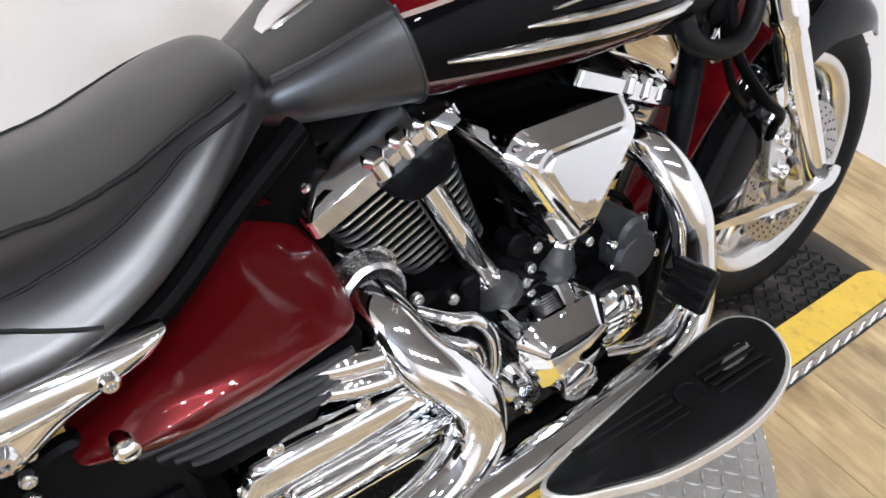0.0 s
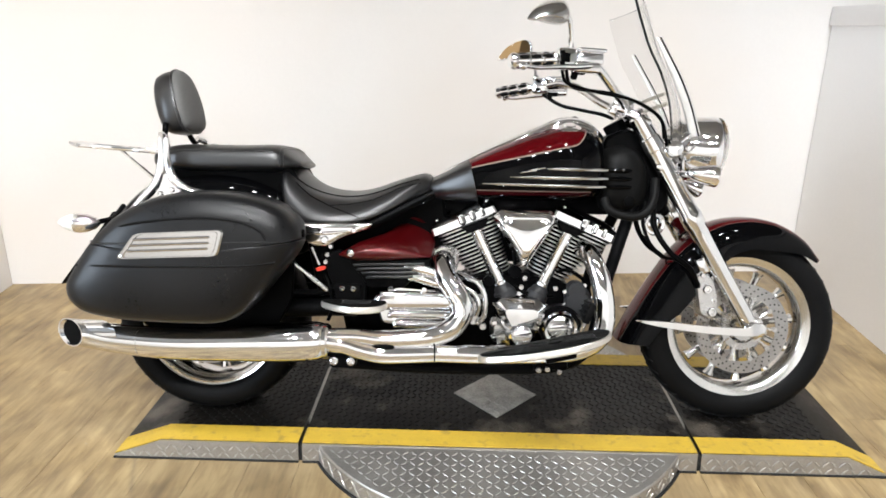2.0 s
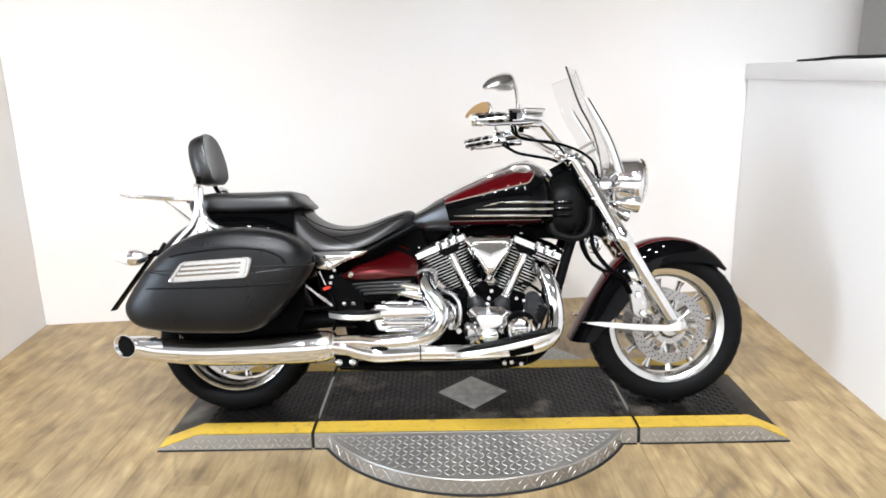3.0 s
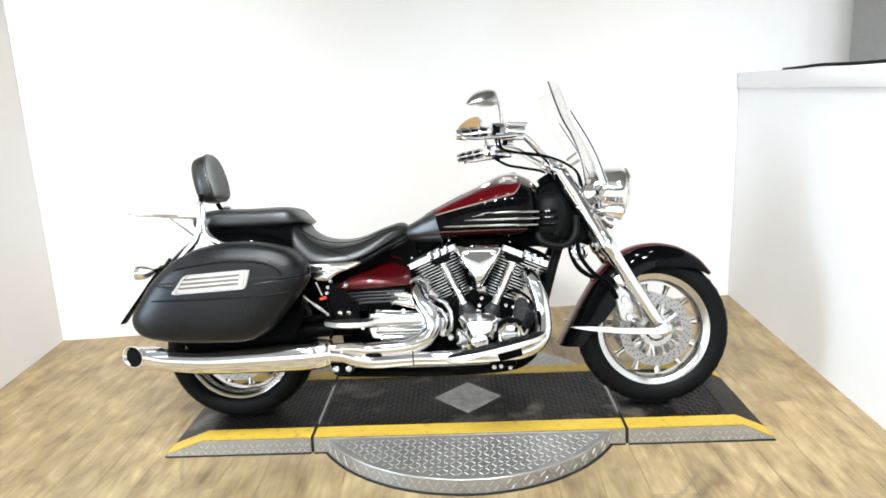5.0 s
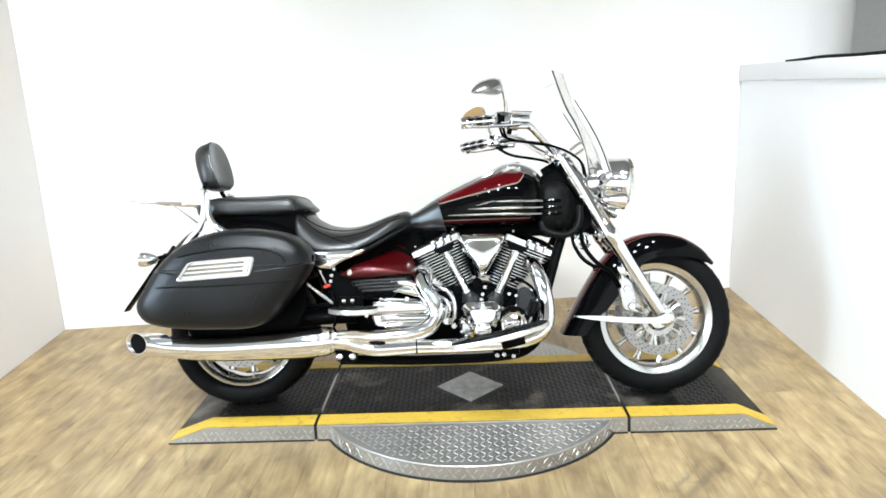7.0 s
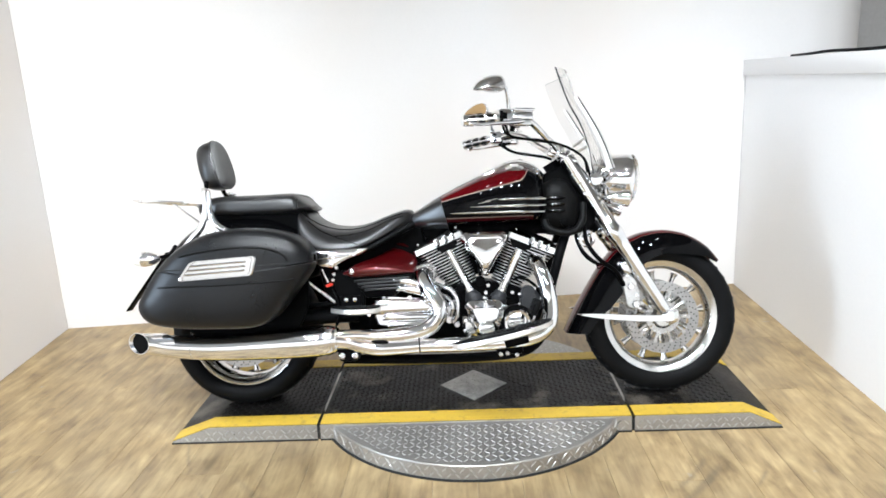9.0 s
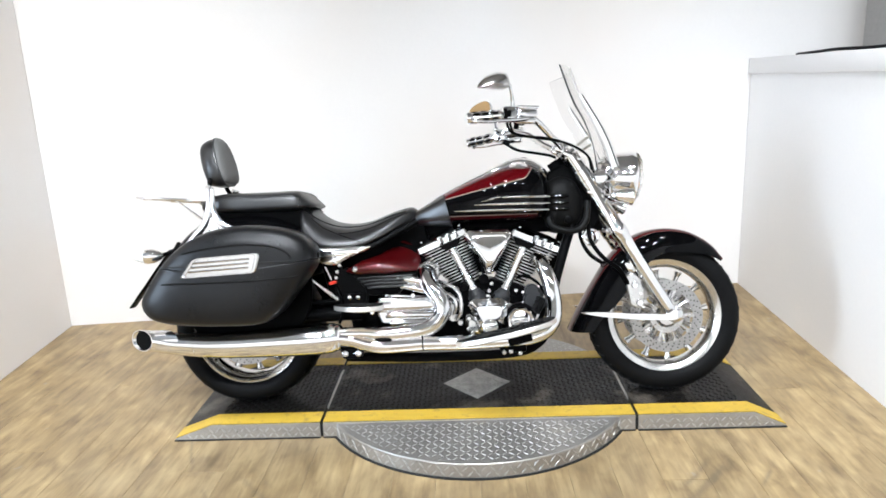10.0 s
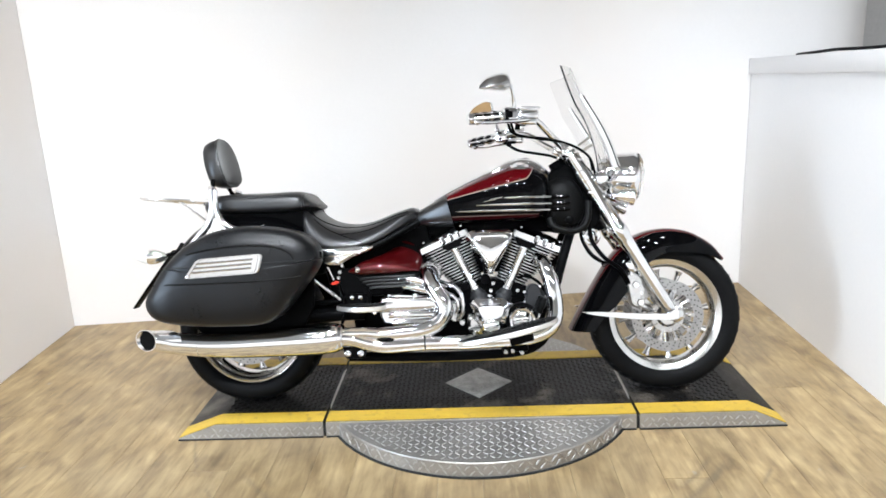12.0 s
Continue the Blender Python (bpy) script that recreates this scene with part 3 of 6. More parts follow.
lathe(bm, [(0.0, DISC_R + 0.012), (0.0045, DISC_R + 0.011), (0.0045, DISC_R), (0.0, DISC_R)], (*DISC, 0), (0, 0, 1), 128, loop=True)
part("foot_ring", bm, seam_black, turntable, "thin black ring on the floor round the turntable")
pts = lattice(DISC[0] - DISC_R, DISC[0] + DISC_R, DISC[1] - DISC_R, DISC[1] + DISC_R, lambda x, y: math.hypot(x - DISC[0], y - DISC[1]) < DISC_R - 0.018 and not (Y0 - 0.012 < y < Y1 + 0.012), TOP - 0.004, 0.0245)
lug_part("disc_tread", pts, lug_metal, turntable, "raised bars of the tread plate", (0.0235, 0.0060), 0.002)
pts = []
m_ = int(2 * math.pi * DISC_R / 0.031)
for i in range(m_):
    a = 2 * math.pi * i / m_
    for j in range(2):
        d = Vector((math.cos(a + 0.5 * j * 2 * math.pi / m_), math.sin(a + 0.5 * j * 2 * math.pi / m_), 0))
        o = Vector((*DISC, 0)) + d * (DISC_R + 0.0025) + Vector((0, 0, 0.017 + 0.022 * j))
        if not (Y0 - 0.01 < o.y < Y1 + 0.01):
            pts.append((o, Vector((-d.y, d.x, 0)), Vector((0, 0, 1)), d, 1 if (i + j) % 2 else -1))
lug_part("rim_tread", pts, lug_metal, turntable, "raised bars round the rim", (0.028, 0.007), 0.002)

# ---- the motorcycle ----
# x runs to its front, near side is negative y, heights from the ground under the tyres
bike = thing("motorcycle", "dark red and black cruiser motorcycle with chrome engine and panniers", "motorcycle", pose(0, 0, TOP + 0.004, -LEAN_ANGLE))

FRONT = Vector((0.847, 0, 0.304))
REAR = Vector((-0.842, 0, 0.304))


def wheel(name, c, tyre_r, tyre_w, rim_r, spokes, label):
    w = tyre_w / 2
    bm = bmesh.new()
    prof = [(-0.62 * w, rim_r - 0.026), (-0.70 * w, rim_r - 0.020), (-0.80 * w, rim_r + 0.004), (-0.74 * w, rim_r + 0.007), (-0.5 * w, rim_r - 0.010), (-0.3 * w, rim_r - 0.02), (0.3 * w, rim_r - 0.02),
            (0.5 * w, rim_r - 0.010), (0.74 * w, rim_r + 0.007), (0.80 * w, rim_r + 0.004), (0.70 * w, rim_r - 0.020), (0.62 * w, rim_r - 0.026), (0.3 * w, rim_r - 0.033), (-0.3 * w, rim_r - 0.033)]
    lathe(bm, prof, c, (0, 1, 0), 96, loop=True)
    hub = part(name, bm, cast_alloy, bike, label)
    bm = bmesh.new()
    ext = tyre_r - rim_r
    half = [(0.78, 0.0), (0.92, 0.14), (1.0, 0.36), (0.99, 0.55), (0.90, 0.76), (0.72, 0.905), (0.45, 0.975), (0.15, 1.0)]
    prof = [(-a * w, rim_r + b * ext) for a, b in half] + [(a * w, rim_r + b * ext) for a, b in half[::-1]] + [(0.55 * w, rim_r - 0.004), (-0.55 * w, rim_r - 0.004)]
    lathe(bm, prof, c, (0, 1, 0), 96, loop=True)
    part("tyre", bm, tyre_rubber, hub, "black road tyre")
    # tread grooves as thin raised ribs between cuts
    bm = bmesh.new()
    for k in range(40):
        a = 2 * math.pi * k / 40
        for s in (-1, 1):
            p = []
            for i in range(5):
                f = i / 4
                y = s * w * (0.2 + 0.62 * f)
                r = rim_r + ext * (0.998 - 0.155 * f ** 2.2)
                q = a + 0.10 * f
                p.append((c.x + r * math.cos(q), y, c.z + r * math.sin(q)))
            sweep(bm, p, 0.0022, 5, 2)
    tagged(part("tread", bm, seam_black, hub, "dark tread grooves"), kind="stuff")
    for k in range(spokes):
        a = 2 * math.pi * k / spokes + 0.12
        d = Vector((math.cos(a), 0, math.sin(a)))
        q = Vector((-math.sin(a), 0, math.cos(a)))
        bm = bmesh.new()
        grid = []
        for t_, wd, dp in ((0.045, 0.017, 0.02), (0.09, 0.0125, 0.016), (0.15, 0.0105, 0.013), (rim_r - 0.06, 0.011, 0.013), (rim_r - 0.042, 0.017, 0.018)):
            grid.append([c + d * t_ + q * (wd * math.cos(j * math.pi / 5)) + Vector((0, dp * math.sin(j * math.pi / 5), 0)) for j in range(10)])
        rings(bm, grid)
        part("spoke", bm, cast_alloy, hub)
    bm = bmesh.new()
    lathe(bm, [(-0.085, 0.02), (-0.085, 0.034), (-0.055, 0.042), (-0.03, 0.058), (0.03, 0.058), (0.055, 0.042), (0.085, 0.034), (0.085, 0.02)], c, (0, 1, 0), 40)
    part("hub", bm, cast_alloy, hub)
    return hub


def brake_disc(parent, c, y, r):
    bm = bmesh.new()
    cc = Vector((c.x, y, c.z))
    lathe(bm, [(-0.0028, r), (0.0028, r), (0.0028, r - 0.038), (-0.0028, r - 0.038)], cc, (0, 1, 0), 72, loop=True)
    disc = part("brake_disc", bm, brake_steel, parent, "drilled steel brake disc")
    bm = bmesh.new()
    for row, n_, rr in ((0, 30, r - 0.009), (1, 30, r - 0.019), (2, 30, r - 0.029)):
        for k in range(n_):
            a = 2 * math.pi * (k + row / 3) / n_
            o = cc + Vector((rr * math.cos(a), 0, rr * math.sin(a)))
            lathe(bm, [(-0.0036, 0.0026), (0.0036, 0.0026)], o, (0, 1, 0), 8)
    tagged(part("drill_hole", bm, hollow_shade, disc, "rows of drilled holes"), kind="stuff")
    for k in range(10):
        a = 2 * math.pi * k / 10
        d = Vector((math.cos(a), 0, math.sin(a)))
        bm = bmesh.new()
        lathe(bm, [(-0.006, 0.008), (0.006, 0.008)], cc + d * (r - 0.043), (0, 1, 0), 10)
        part("rivet", bm, satin_steel, disc)
        bm = bmesh.new()
        sweep(bm, [tuple(cc + d * 0.05), tuple(cc + d * (r - 0.045))], 0.006, 8, 1)
        part("carrier_arm", bm, satin_steel, disc)
    bm = bmesh.new()
    lathe(bm, [(-0.005, 0.066), (0.005, 0.066), (0.005, 0.045), (-0.005, 0.045)], cc, (0, 1, 0), 40, loop=True)
    part("carrier", bm, satin_steel, disc, "disc carrier ring")


fw = wheel("front_wheel", FRONT, 0.304, 0.122, 0.2245, 12, "polished cast alloy front wheel with thin spokes")
for y in (-0.072, 0.072):
    brake_disc(fw, FRONT, y, 0.143)
rw = wheel("rear_wheel", REAR, 0.304, 0.18, 0.222, 12, "polished cast alloy rear wheel")
brake_disc(rw, REAR, -0.085, 0.145)


def mudguard(name, pts, half, depth, n, label, round_=0.55, level=0):
    """A mudguard shell along a curve of (x, z); half-width and depth of the flanks for each point."""
    c = catmull([(x, z, h, d) for (x, z), h, d in zip(pts, half, depth)], 6)
    bm = bmesh.new()
    grid = []
    m = len(c)
    for i in range(m):
        a, b = c[max(i - 1, 0)], c[min(i + 1, m - 1)]
        t = np.array([b[0] - a[0], b[1] - a[1]])
        t /= np.linalg.norm(t)
        nx, nz = t[1], -t[0]
        x, z, h, d = c[i]
        outer, inner = [], []
        for k in range(n + 1):
            q = math.pi * k / n
            yy = math.copysign(abs(math.cos(q)) ** round_, math.cos(q))
            dd = 1 - abs(math.sin(q)) ** 0.8
            lift = 1 - min(1.0, max(0.0, (i - (m - 1 - level)) / level)) if level else 1.0
            outer.append((x - nx * d * dd, h * yy, z - nz * d * dd * lift))
            inner.append((x - nx * (d * dd + 0.005 * (1 - dd)), (h - 0.005) * yy, z - nz * (d * dd + 0.005 * (1 - dd)) * lift))
        grid.append(outer + inner[::-1])
    rings(bm, grid)
    return part(name, bm, guard_paint, bike, label)


mudguard("front_mudguard", [(1.086, 0.528), (1.043, 0.580), (0.992, 0.617), (0.935, 0.642), (0.86, 0.653), (0.775, 0.641), (0.70, 0.603), (0.635, 0.54), (0.575, 0.45), (0.52, 0.355), (0.466, 0.25)],
              [0.06, 0.078, 0.088, 0.092, 0.094, 0.095, 0.096, 0.097, 0.098, 0.10, 0.102], [0.02, 0.05, 0.075, 0.09, 0.095, 0.105, 0.115, 0.12, 0.115, 0.10, 0.095], 20,
              "deeply skirted front mudguard, red spine and black flanks", level=9)
mudguard("rear_mudguard", [(-0.50, 0.66), (-0.58, 0.728), (-0.70, 0.775), (-0.84, 0.785), (-0.96, 0.762), (-1.05, 0.716), (-1.12, 0.65), (-1.17, 0.57), (-1.20, 0.49), (-1.21, 0.44)],
              [0.12, 0.155, 0.165, 0.165, 0.16, 0.15, 0.135, 0.12, 0.11, 0.10], [0.08, 0.1, 0.12, 0.13, 0.13, 0.13, 0.12, 0.1, 0.07, 0.05], 24,
              "long black and red rear mudguard", 0.62)

# ---- fork, guards, headlamp ----
TOPF, LOWF = Vector((0.480, 0, 0.955)), Vector((0.868, 0, 0.30))


def on_fork(f, y, out=0.0):
    """A point at fraction f down the fork leg; out: forwards, square to it."""
    d = (LOWF - TOPF).normalized()
    q = Vector((-d.z, 0, d.x))
    p = TOPF.lerp(LOWF, f) + q * out
    return Vector((p.x, y, p.z))


def leg(y):
    bm = bmesh.new()
    L = (LOWF - TOPF).length
    lathe(bm, [(0, 0.025), (0.004, 0.029), (0.07, 0.029), (0.073, 0.032), (0.115, 0.032), (0.118, 0.0300), (0.33, 0.0300), (0.336, 0.033), (0.375, 0.033), (0.382, 0.0295), (0.41, 0.0285), (L - 0.06, 0.0265), (L - 0.02, 0.025), (L, 0.018)],
          on_fork(0, y), LOWF - TOPF, 28)
    lg = part("fork_leg", bm, chrome, bike, "chrome fork leg")
    bm = bmesh.new()
    s = -1 if y < 0 else 1
    # axle clamp and pinch bolts
    box(bm, (0.872, y, 0.315), (0.05, 0.04, 0.06), Matrix.Rotation(radians(-30), 3, "Y"), 0.01)
    lathe(bm, [(0, 0.02), (0.012, 0.02), (0.016, 0.014), (0.016, 0.008), (0.01, 0.007)], (0.874, y + s * 0.016, 0.312), (0, s, 0), 20)
    part("axle_clamp", bm, satin_steel, lg, "axle clamp with end cap")
    # long pointed trim blade
    bm = bmesh.new()
    pts = [(0.893, 0.326), (0.878, 0.298), (0.80, 0.297), (0.70, 0.303), (0.60, 0.313), (0.54, 0.322), (0.503, 0.332), (0.55, 0.335), (0.62, 0.332), (0.70, 0.326), (0.79, 0.322), (0.84, 0.323), (0.868, 0.338)]
    o = catmull(pts, 3, True)
    ys = y + s * 0.026
    stack(bm, [(ys - s * 0.006, scaled(o, 0.97)), (ys, o), (ys + s * 0.008, scaled(o, 0.985)), (ys + s * 0.011, scaled(o, 0.94, shift=(0, 0)))])
    for v in bm.verts:
        v.co.y -= s * 0.10 * max(0.0, 0.72 - v.co.x)
    part("trim_blade", bm, chrome, lg, "long pointed chrome blade")
    return lg


for y in (-0.108, 0.108):
    leg(y)

for s in (-1, 1):
    # caliper with two piston caps
    bm = bmesh.new()
    slab(bm, [(0.678, 0.475), (0.705, 0.492), (0.735, 0.47), (0.752, 0.415), (0.752, 0.36), (0.725, 0.338), (0.70, 0.352), (0.69, 0.41)], s * 0.052, s * 0.112, 0.014, 0.008)
    cal = part("brake_caliper", bm, satin_steel, bike, "silver four-piston brake caliper")
    for px, pz, pr in ((0.734, 0.365, 0.015), (0.716, 0.435, 0.014), (0.737, 0.402, 0.008), (0.70, 0.478, 0.007)):
        bm = bmesh.new()
        lathe(bm, [(0, pr), (0.008, pr), (0.012, pr * 0.8), (0.012, pr * 0.5), (0.009, pr * 0.4)], (px, s * 0.111, pz), (0, s, 0), 20)
        part("piston_cap", bm, chrome, cal)
    bm = bmesh.new()
    box(bm, (0.705, s * 0.095, 0.507), (0.036, 0.03, 0.05), Matrix.Rotation(radians(-24), 3, "Y"), 0.006)
    part("caliper_mount", bm, chrome, cal)
    # brake hose
    bm = bmesh.new()
    sweep(bm, [(0.545, s * 0.09, 0.70), (0.548, s * 0.115, 0.62), (0.59, s * 0.14, 0.55), (0.648, s * 0.14, 0.505), (0.68, s * 0.115, 0.462), (0.697, s * 0.10, 0.43)], 0.0085, 10)
    part("brake_hose", bm, black_plastic, bike, "dark grey brake hose")
bm = bmesh.new()
sweep(bm, [(0.52, -0.10, 0.70), (0.508, -0.12, 0.64), (0.53, -0.13, 0.575), (0.575, -0.12, 0.535), (0.62, -0.10, 0.525)], 0.006, 8)
sweep(bm, [(0.60, -0.115, 0.545), (0.612, -0.125, 0.525), (0.59, -0.12, 0.512), (0.585, -0.115, 0.53)], 0.003, 6)
part("cable", bm, black_plastic, bike, "thin black cable loop by the fork")

bm = bmesh.new()
for f, th in ((0.01, 0.026), (0.24, 0.03)):
    c = on_fork(f, 0)
    box(bm, c, (0.075, 0.27, th), Matrix.Rotation(radians(29), 3, "Y"), 0.009)
yoke = part("fork_yoke", bm, chrome, bike, "chrome fork yokes")
for s in (-1, 1):
    bm = bmesh.new()
    lathe(bm, [(0, 0.024), (0.012, 0.024), (0.016, 0.018), (0.016, 0.01)], on_fork(-0.005, s * 0.108), TOPF - LOWF, 20)
    part("fork_cap", bm, satin_steel, yoke)
bm = bmesh.new()
lathe(bm, [(0, 0.028), (0.014, 0.028), (0.02, 0.018)], on_fork(-0.01, 0), TOPF - LOWF, 20)
part("fork_cap", bm, satin_steel, yoke)
bm = bmesh.new()
rod(bm, on_fork(-0.02, 0, -0.05), on_fork(0.42, 0, -0.055), 0.034, 20)
part("steering_head", bm, black_metal, bike, "black steering head")

# headlamp shell
axis = Vector((1, 0, -0.10)).normalized()
bm = bmesh.new()
lathe(bm, [(-0.10, 0.012), (-0.09, 0.045), (-0.06, 0.078), (-0.02, 0.097), (0.03, 0.103), (0.045, 0.107), (0.06, 0.105), (0.068, 0.099)], (0.680, 0, 0.866), axis, 56)
hl = part("headlamp", bm, chrome, bike, "round chrome headlamp shell")
bm = bmesh.new()
lathe(bm, [(0.066, 0.1), (0.078, 0.088), (0.088, 0.06), (0.092, 0.005)], (0.688, 0, 0.870), axis, 48)
part("lens", bm, lens_glass, hl, "clear headlamp lens")
bm = bmesh.new()
lathe(bm, [(0.05, 0.098), (0.0, 0.07), (-0.03, 0.02)], (0.688, 0, 0.870), axis, 40)
part("reflector", bm, chrome, hl)
bm = bmesh.new()
ball(bm, (0.733, -0.055, 0.83), 0.018, 12)
part("bulb", bm, amber, hl, "amber bulb in the lamp")
bm = bmesh.new()
sweep(bm, [(0.60, -0.10, 0.80), (0.62, -0.06, 0.775), (0.66, 0, 0.762), (0.62, 0.06, 0.775), (0.60, 0.10, 0.80)], 0.016, 10)
part("lamp_bracket", bm, chrome, bike, "chrome lamp bracket")
for s in (-1, 1):
    bm = bmesh.new()
    lathe(bm, [(-0.048, 0.005), (-0.042, 0.013), (-0.018, 0.023), (0.013, 0.030), (0.032, 0.033), (0.038, 0.032), (0.040, 0.028)], (0.668, s * 0.165, 0.784), (1, 0, -0.12), 32)
    sig = part("front_indicator", bm, chrome, bike, "chrome bullet indicator lamp")
    bm = bmesh.new()
    lathe(bm, [(0.038, 0.028), (0.044, 0.018), (0.046, 0.003)], (0.668, s * 0.165, 0.784), (1, 0, -0.12), 24)
    part("lens", bm, amber, sig)
    bm = bmesh.new()
    rod(bm, (0.62, s * 0.10, 0.79), (0.642, s * 0.165, 0.782), 0.009, 10)
    lathe(bm, [(-0.04, 0.004), (0.0, 0.022), (0.024, 0.028), (0.03, 0.024)], (0.672, s * 0.055, 0.748), (0.9, 0, -0.35), 24)
    part("stalk", bm, chrome, sig)
    # fork shrouds beside the lamp
    bm = bmesh.new()
    lathe(bm, [(-0.018, 0.006), (-0.016, 0.022), (0.0, 0.026), (0.01, 0.022), (0.012, 0.01)], (0.592, s * 0.128, 0.862), (0, s, 0), 24)
    part("screen_clamp", bm, chrome, bike, "round chrome windscreen clamp")

# windscreen: a curved clear sheet with two holding strips
def screen_point(u, v, off=0.0):
    """u across (-1..1), v up (0..1)."""
    line = [(0.650, 0.885), (0.632, 0.99), (0.598, 1.08), (0.560, 1.15), (0.534, 1.22), (0.508, 1.302)]
    c = catmull(line, 8)
    k = v * (len(c) - 1)
    i = min(int(k), len(c) - 2)
    x, z = c[i] + (c[i + 1] - c[i]) * (k - i)
    half = 0.122 + 0.044 * math.sin(min(1.0, v * 1.6) * math.pi / 2)
    return (x - 0.066 * u * u + off, u * half, z - 0.008 * u * u)


bm = bmesh.new()
nu, nv = 28, 26
front = [[screen_point(-1 + 2 * i / nu, j / nv) for i in range(nu + 1)] for j in range(nv + 1)]
back = [[screen_point(-1 + 2 * i / nu, j / nv, -0.004) for i in range(nu + 1)] for j in range(nv + 1)]
rings(bm, [f + b[::-1] for f, b in zip(front, back)])
screen = part("windscreen", bm, acrylic, bike, "clear acrylic windscreen", 60)
screen.visible_shadow = False
bm = bmesh.new()
sweep(bm, [(p[0] - 0.002, p[1], p[2]) for p in [front[j][0] for j in range(0, nv + 1, 2)]], 0.0018, 6, 2)
part("screen_edge", bm, grey_plastic, screen, "thin dark edge of the screen")
for s, wide, k in ((-1, 2.3, 0.78), (1, 1.3, 0.55)):
    bm = bmesh.new()
    a = [(0.640, s * 0.119, 0.90), (0.610, s * 0.130, 0.985), (0.577, s * 0.140, 1.055), (0.540, s * 0.146, 1.12), (0.505, s * 0.149, 1.179)]
    sweep(bm, [(p[0] + 0.012, p[1], p[2]) for p in a], [0.009 * k, 0.009 * k, 0.008 * k, 0.006 * k, 0.003 * k], 12, 4, wide)
    st = part("screen_strip", bm, strip_metal, screen, "holding strip of the windscreen")
    bm = bmesh.new()
    sweep(bm, [(p[0] + 0.02, p[1] - 0.007, p[2]) for p in a], 0.0021, 8, 4)
    part("strip_insert", bm, black_metal, st)
    bm = bmesh.new()
    sweep(bm, [(0.592, s * 0.128, 0.862), (0.612, s * 0.126, 0.885), (0.636, s * 0.121, 0.905)], 0.005, 10, 4)
    sweep(bm, [(0.600, s * 0.126, 0.845), (0.628, s * 0.122, 0.846), (0.656, s * 0.115, 0.872)], 0.0045, 10, 4)
    part("screen_bracket", bm, chrome, bike, "chrome windscreen bracket")

for z, x in ((1.022, 0.552), (0.992, 0.561)):
    bm = bmesh.new()
    rod(bm, (x, -0.132, z), (x, 0.145, z), 0.006, 12, 0.002)
    part("screen_crossbar", bm, tan_reflection, bike, "cross bar behind the windscreen, tan reflection put into its colour")

# ---- handlebar ----
bm = bmesh.new()
half = [(0.455, -0.05, 0.985), (0.443, -0.085, 0.998), (0.405, -0.13, 1.025), (0.352, -0.185, 1.072), (0.305, -0.235, 1.093), (0.255, -0.278, 1.093), (0.18, -0.322, 1.085), (0.090, -0.360, 1.074)]
sweep(bm, half + [], 0.0135, 14)
sweep(bm, [(x, -y, z) for x, y, z in half], 0.0135, 14)
sweep(bm, [(0.455, -0.06, 0.985), (0.457, 0, 0.985), (0.455, 0.06, 0.985)], 0.0135, 14)
bar = part("handlebar", bm, chrome, bike, "swept-back chrome handlebar")
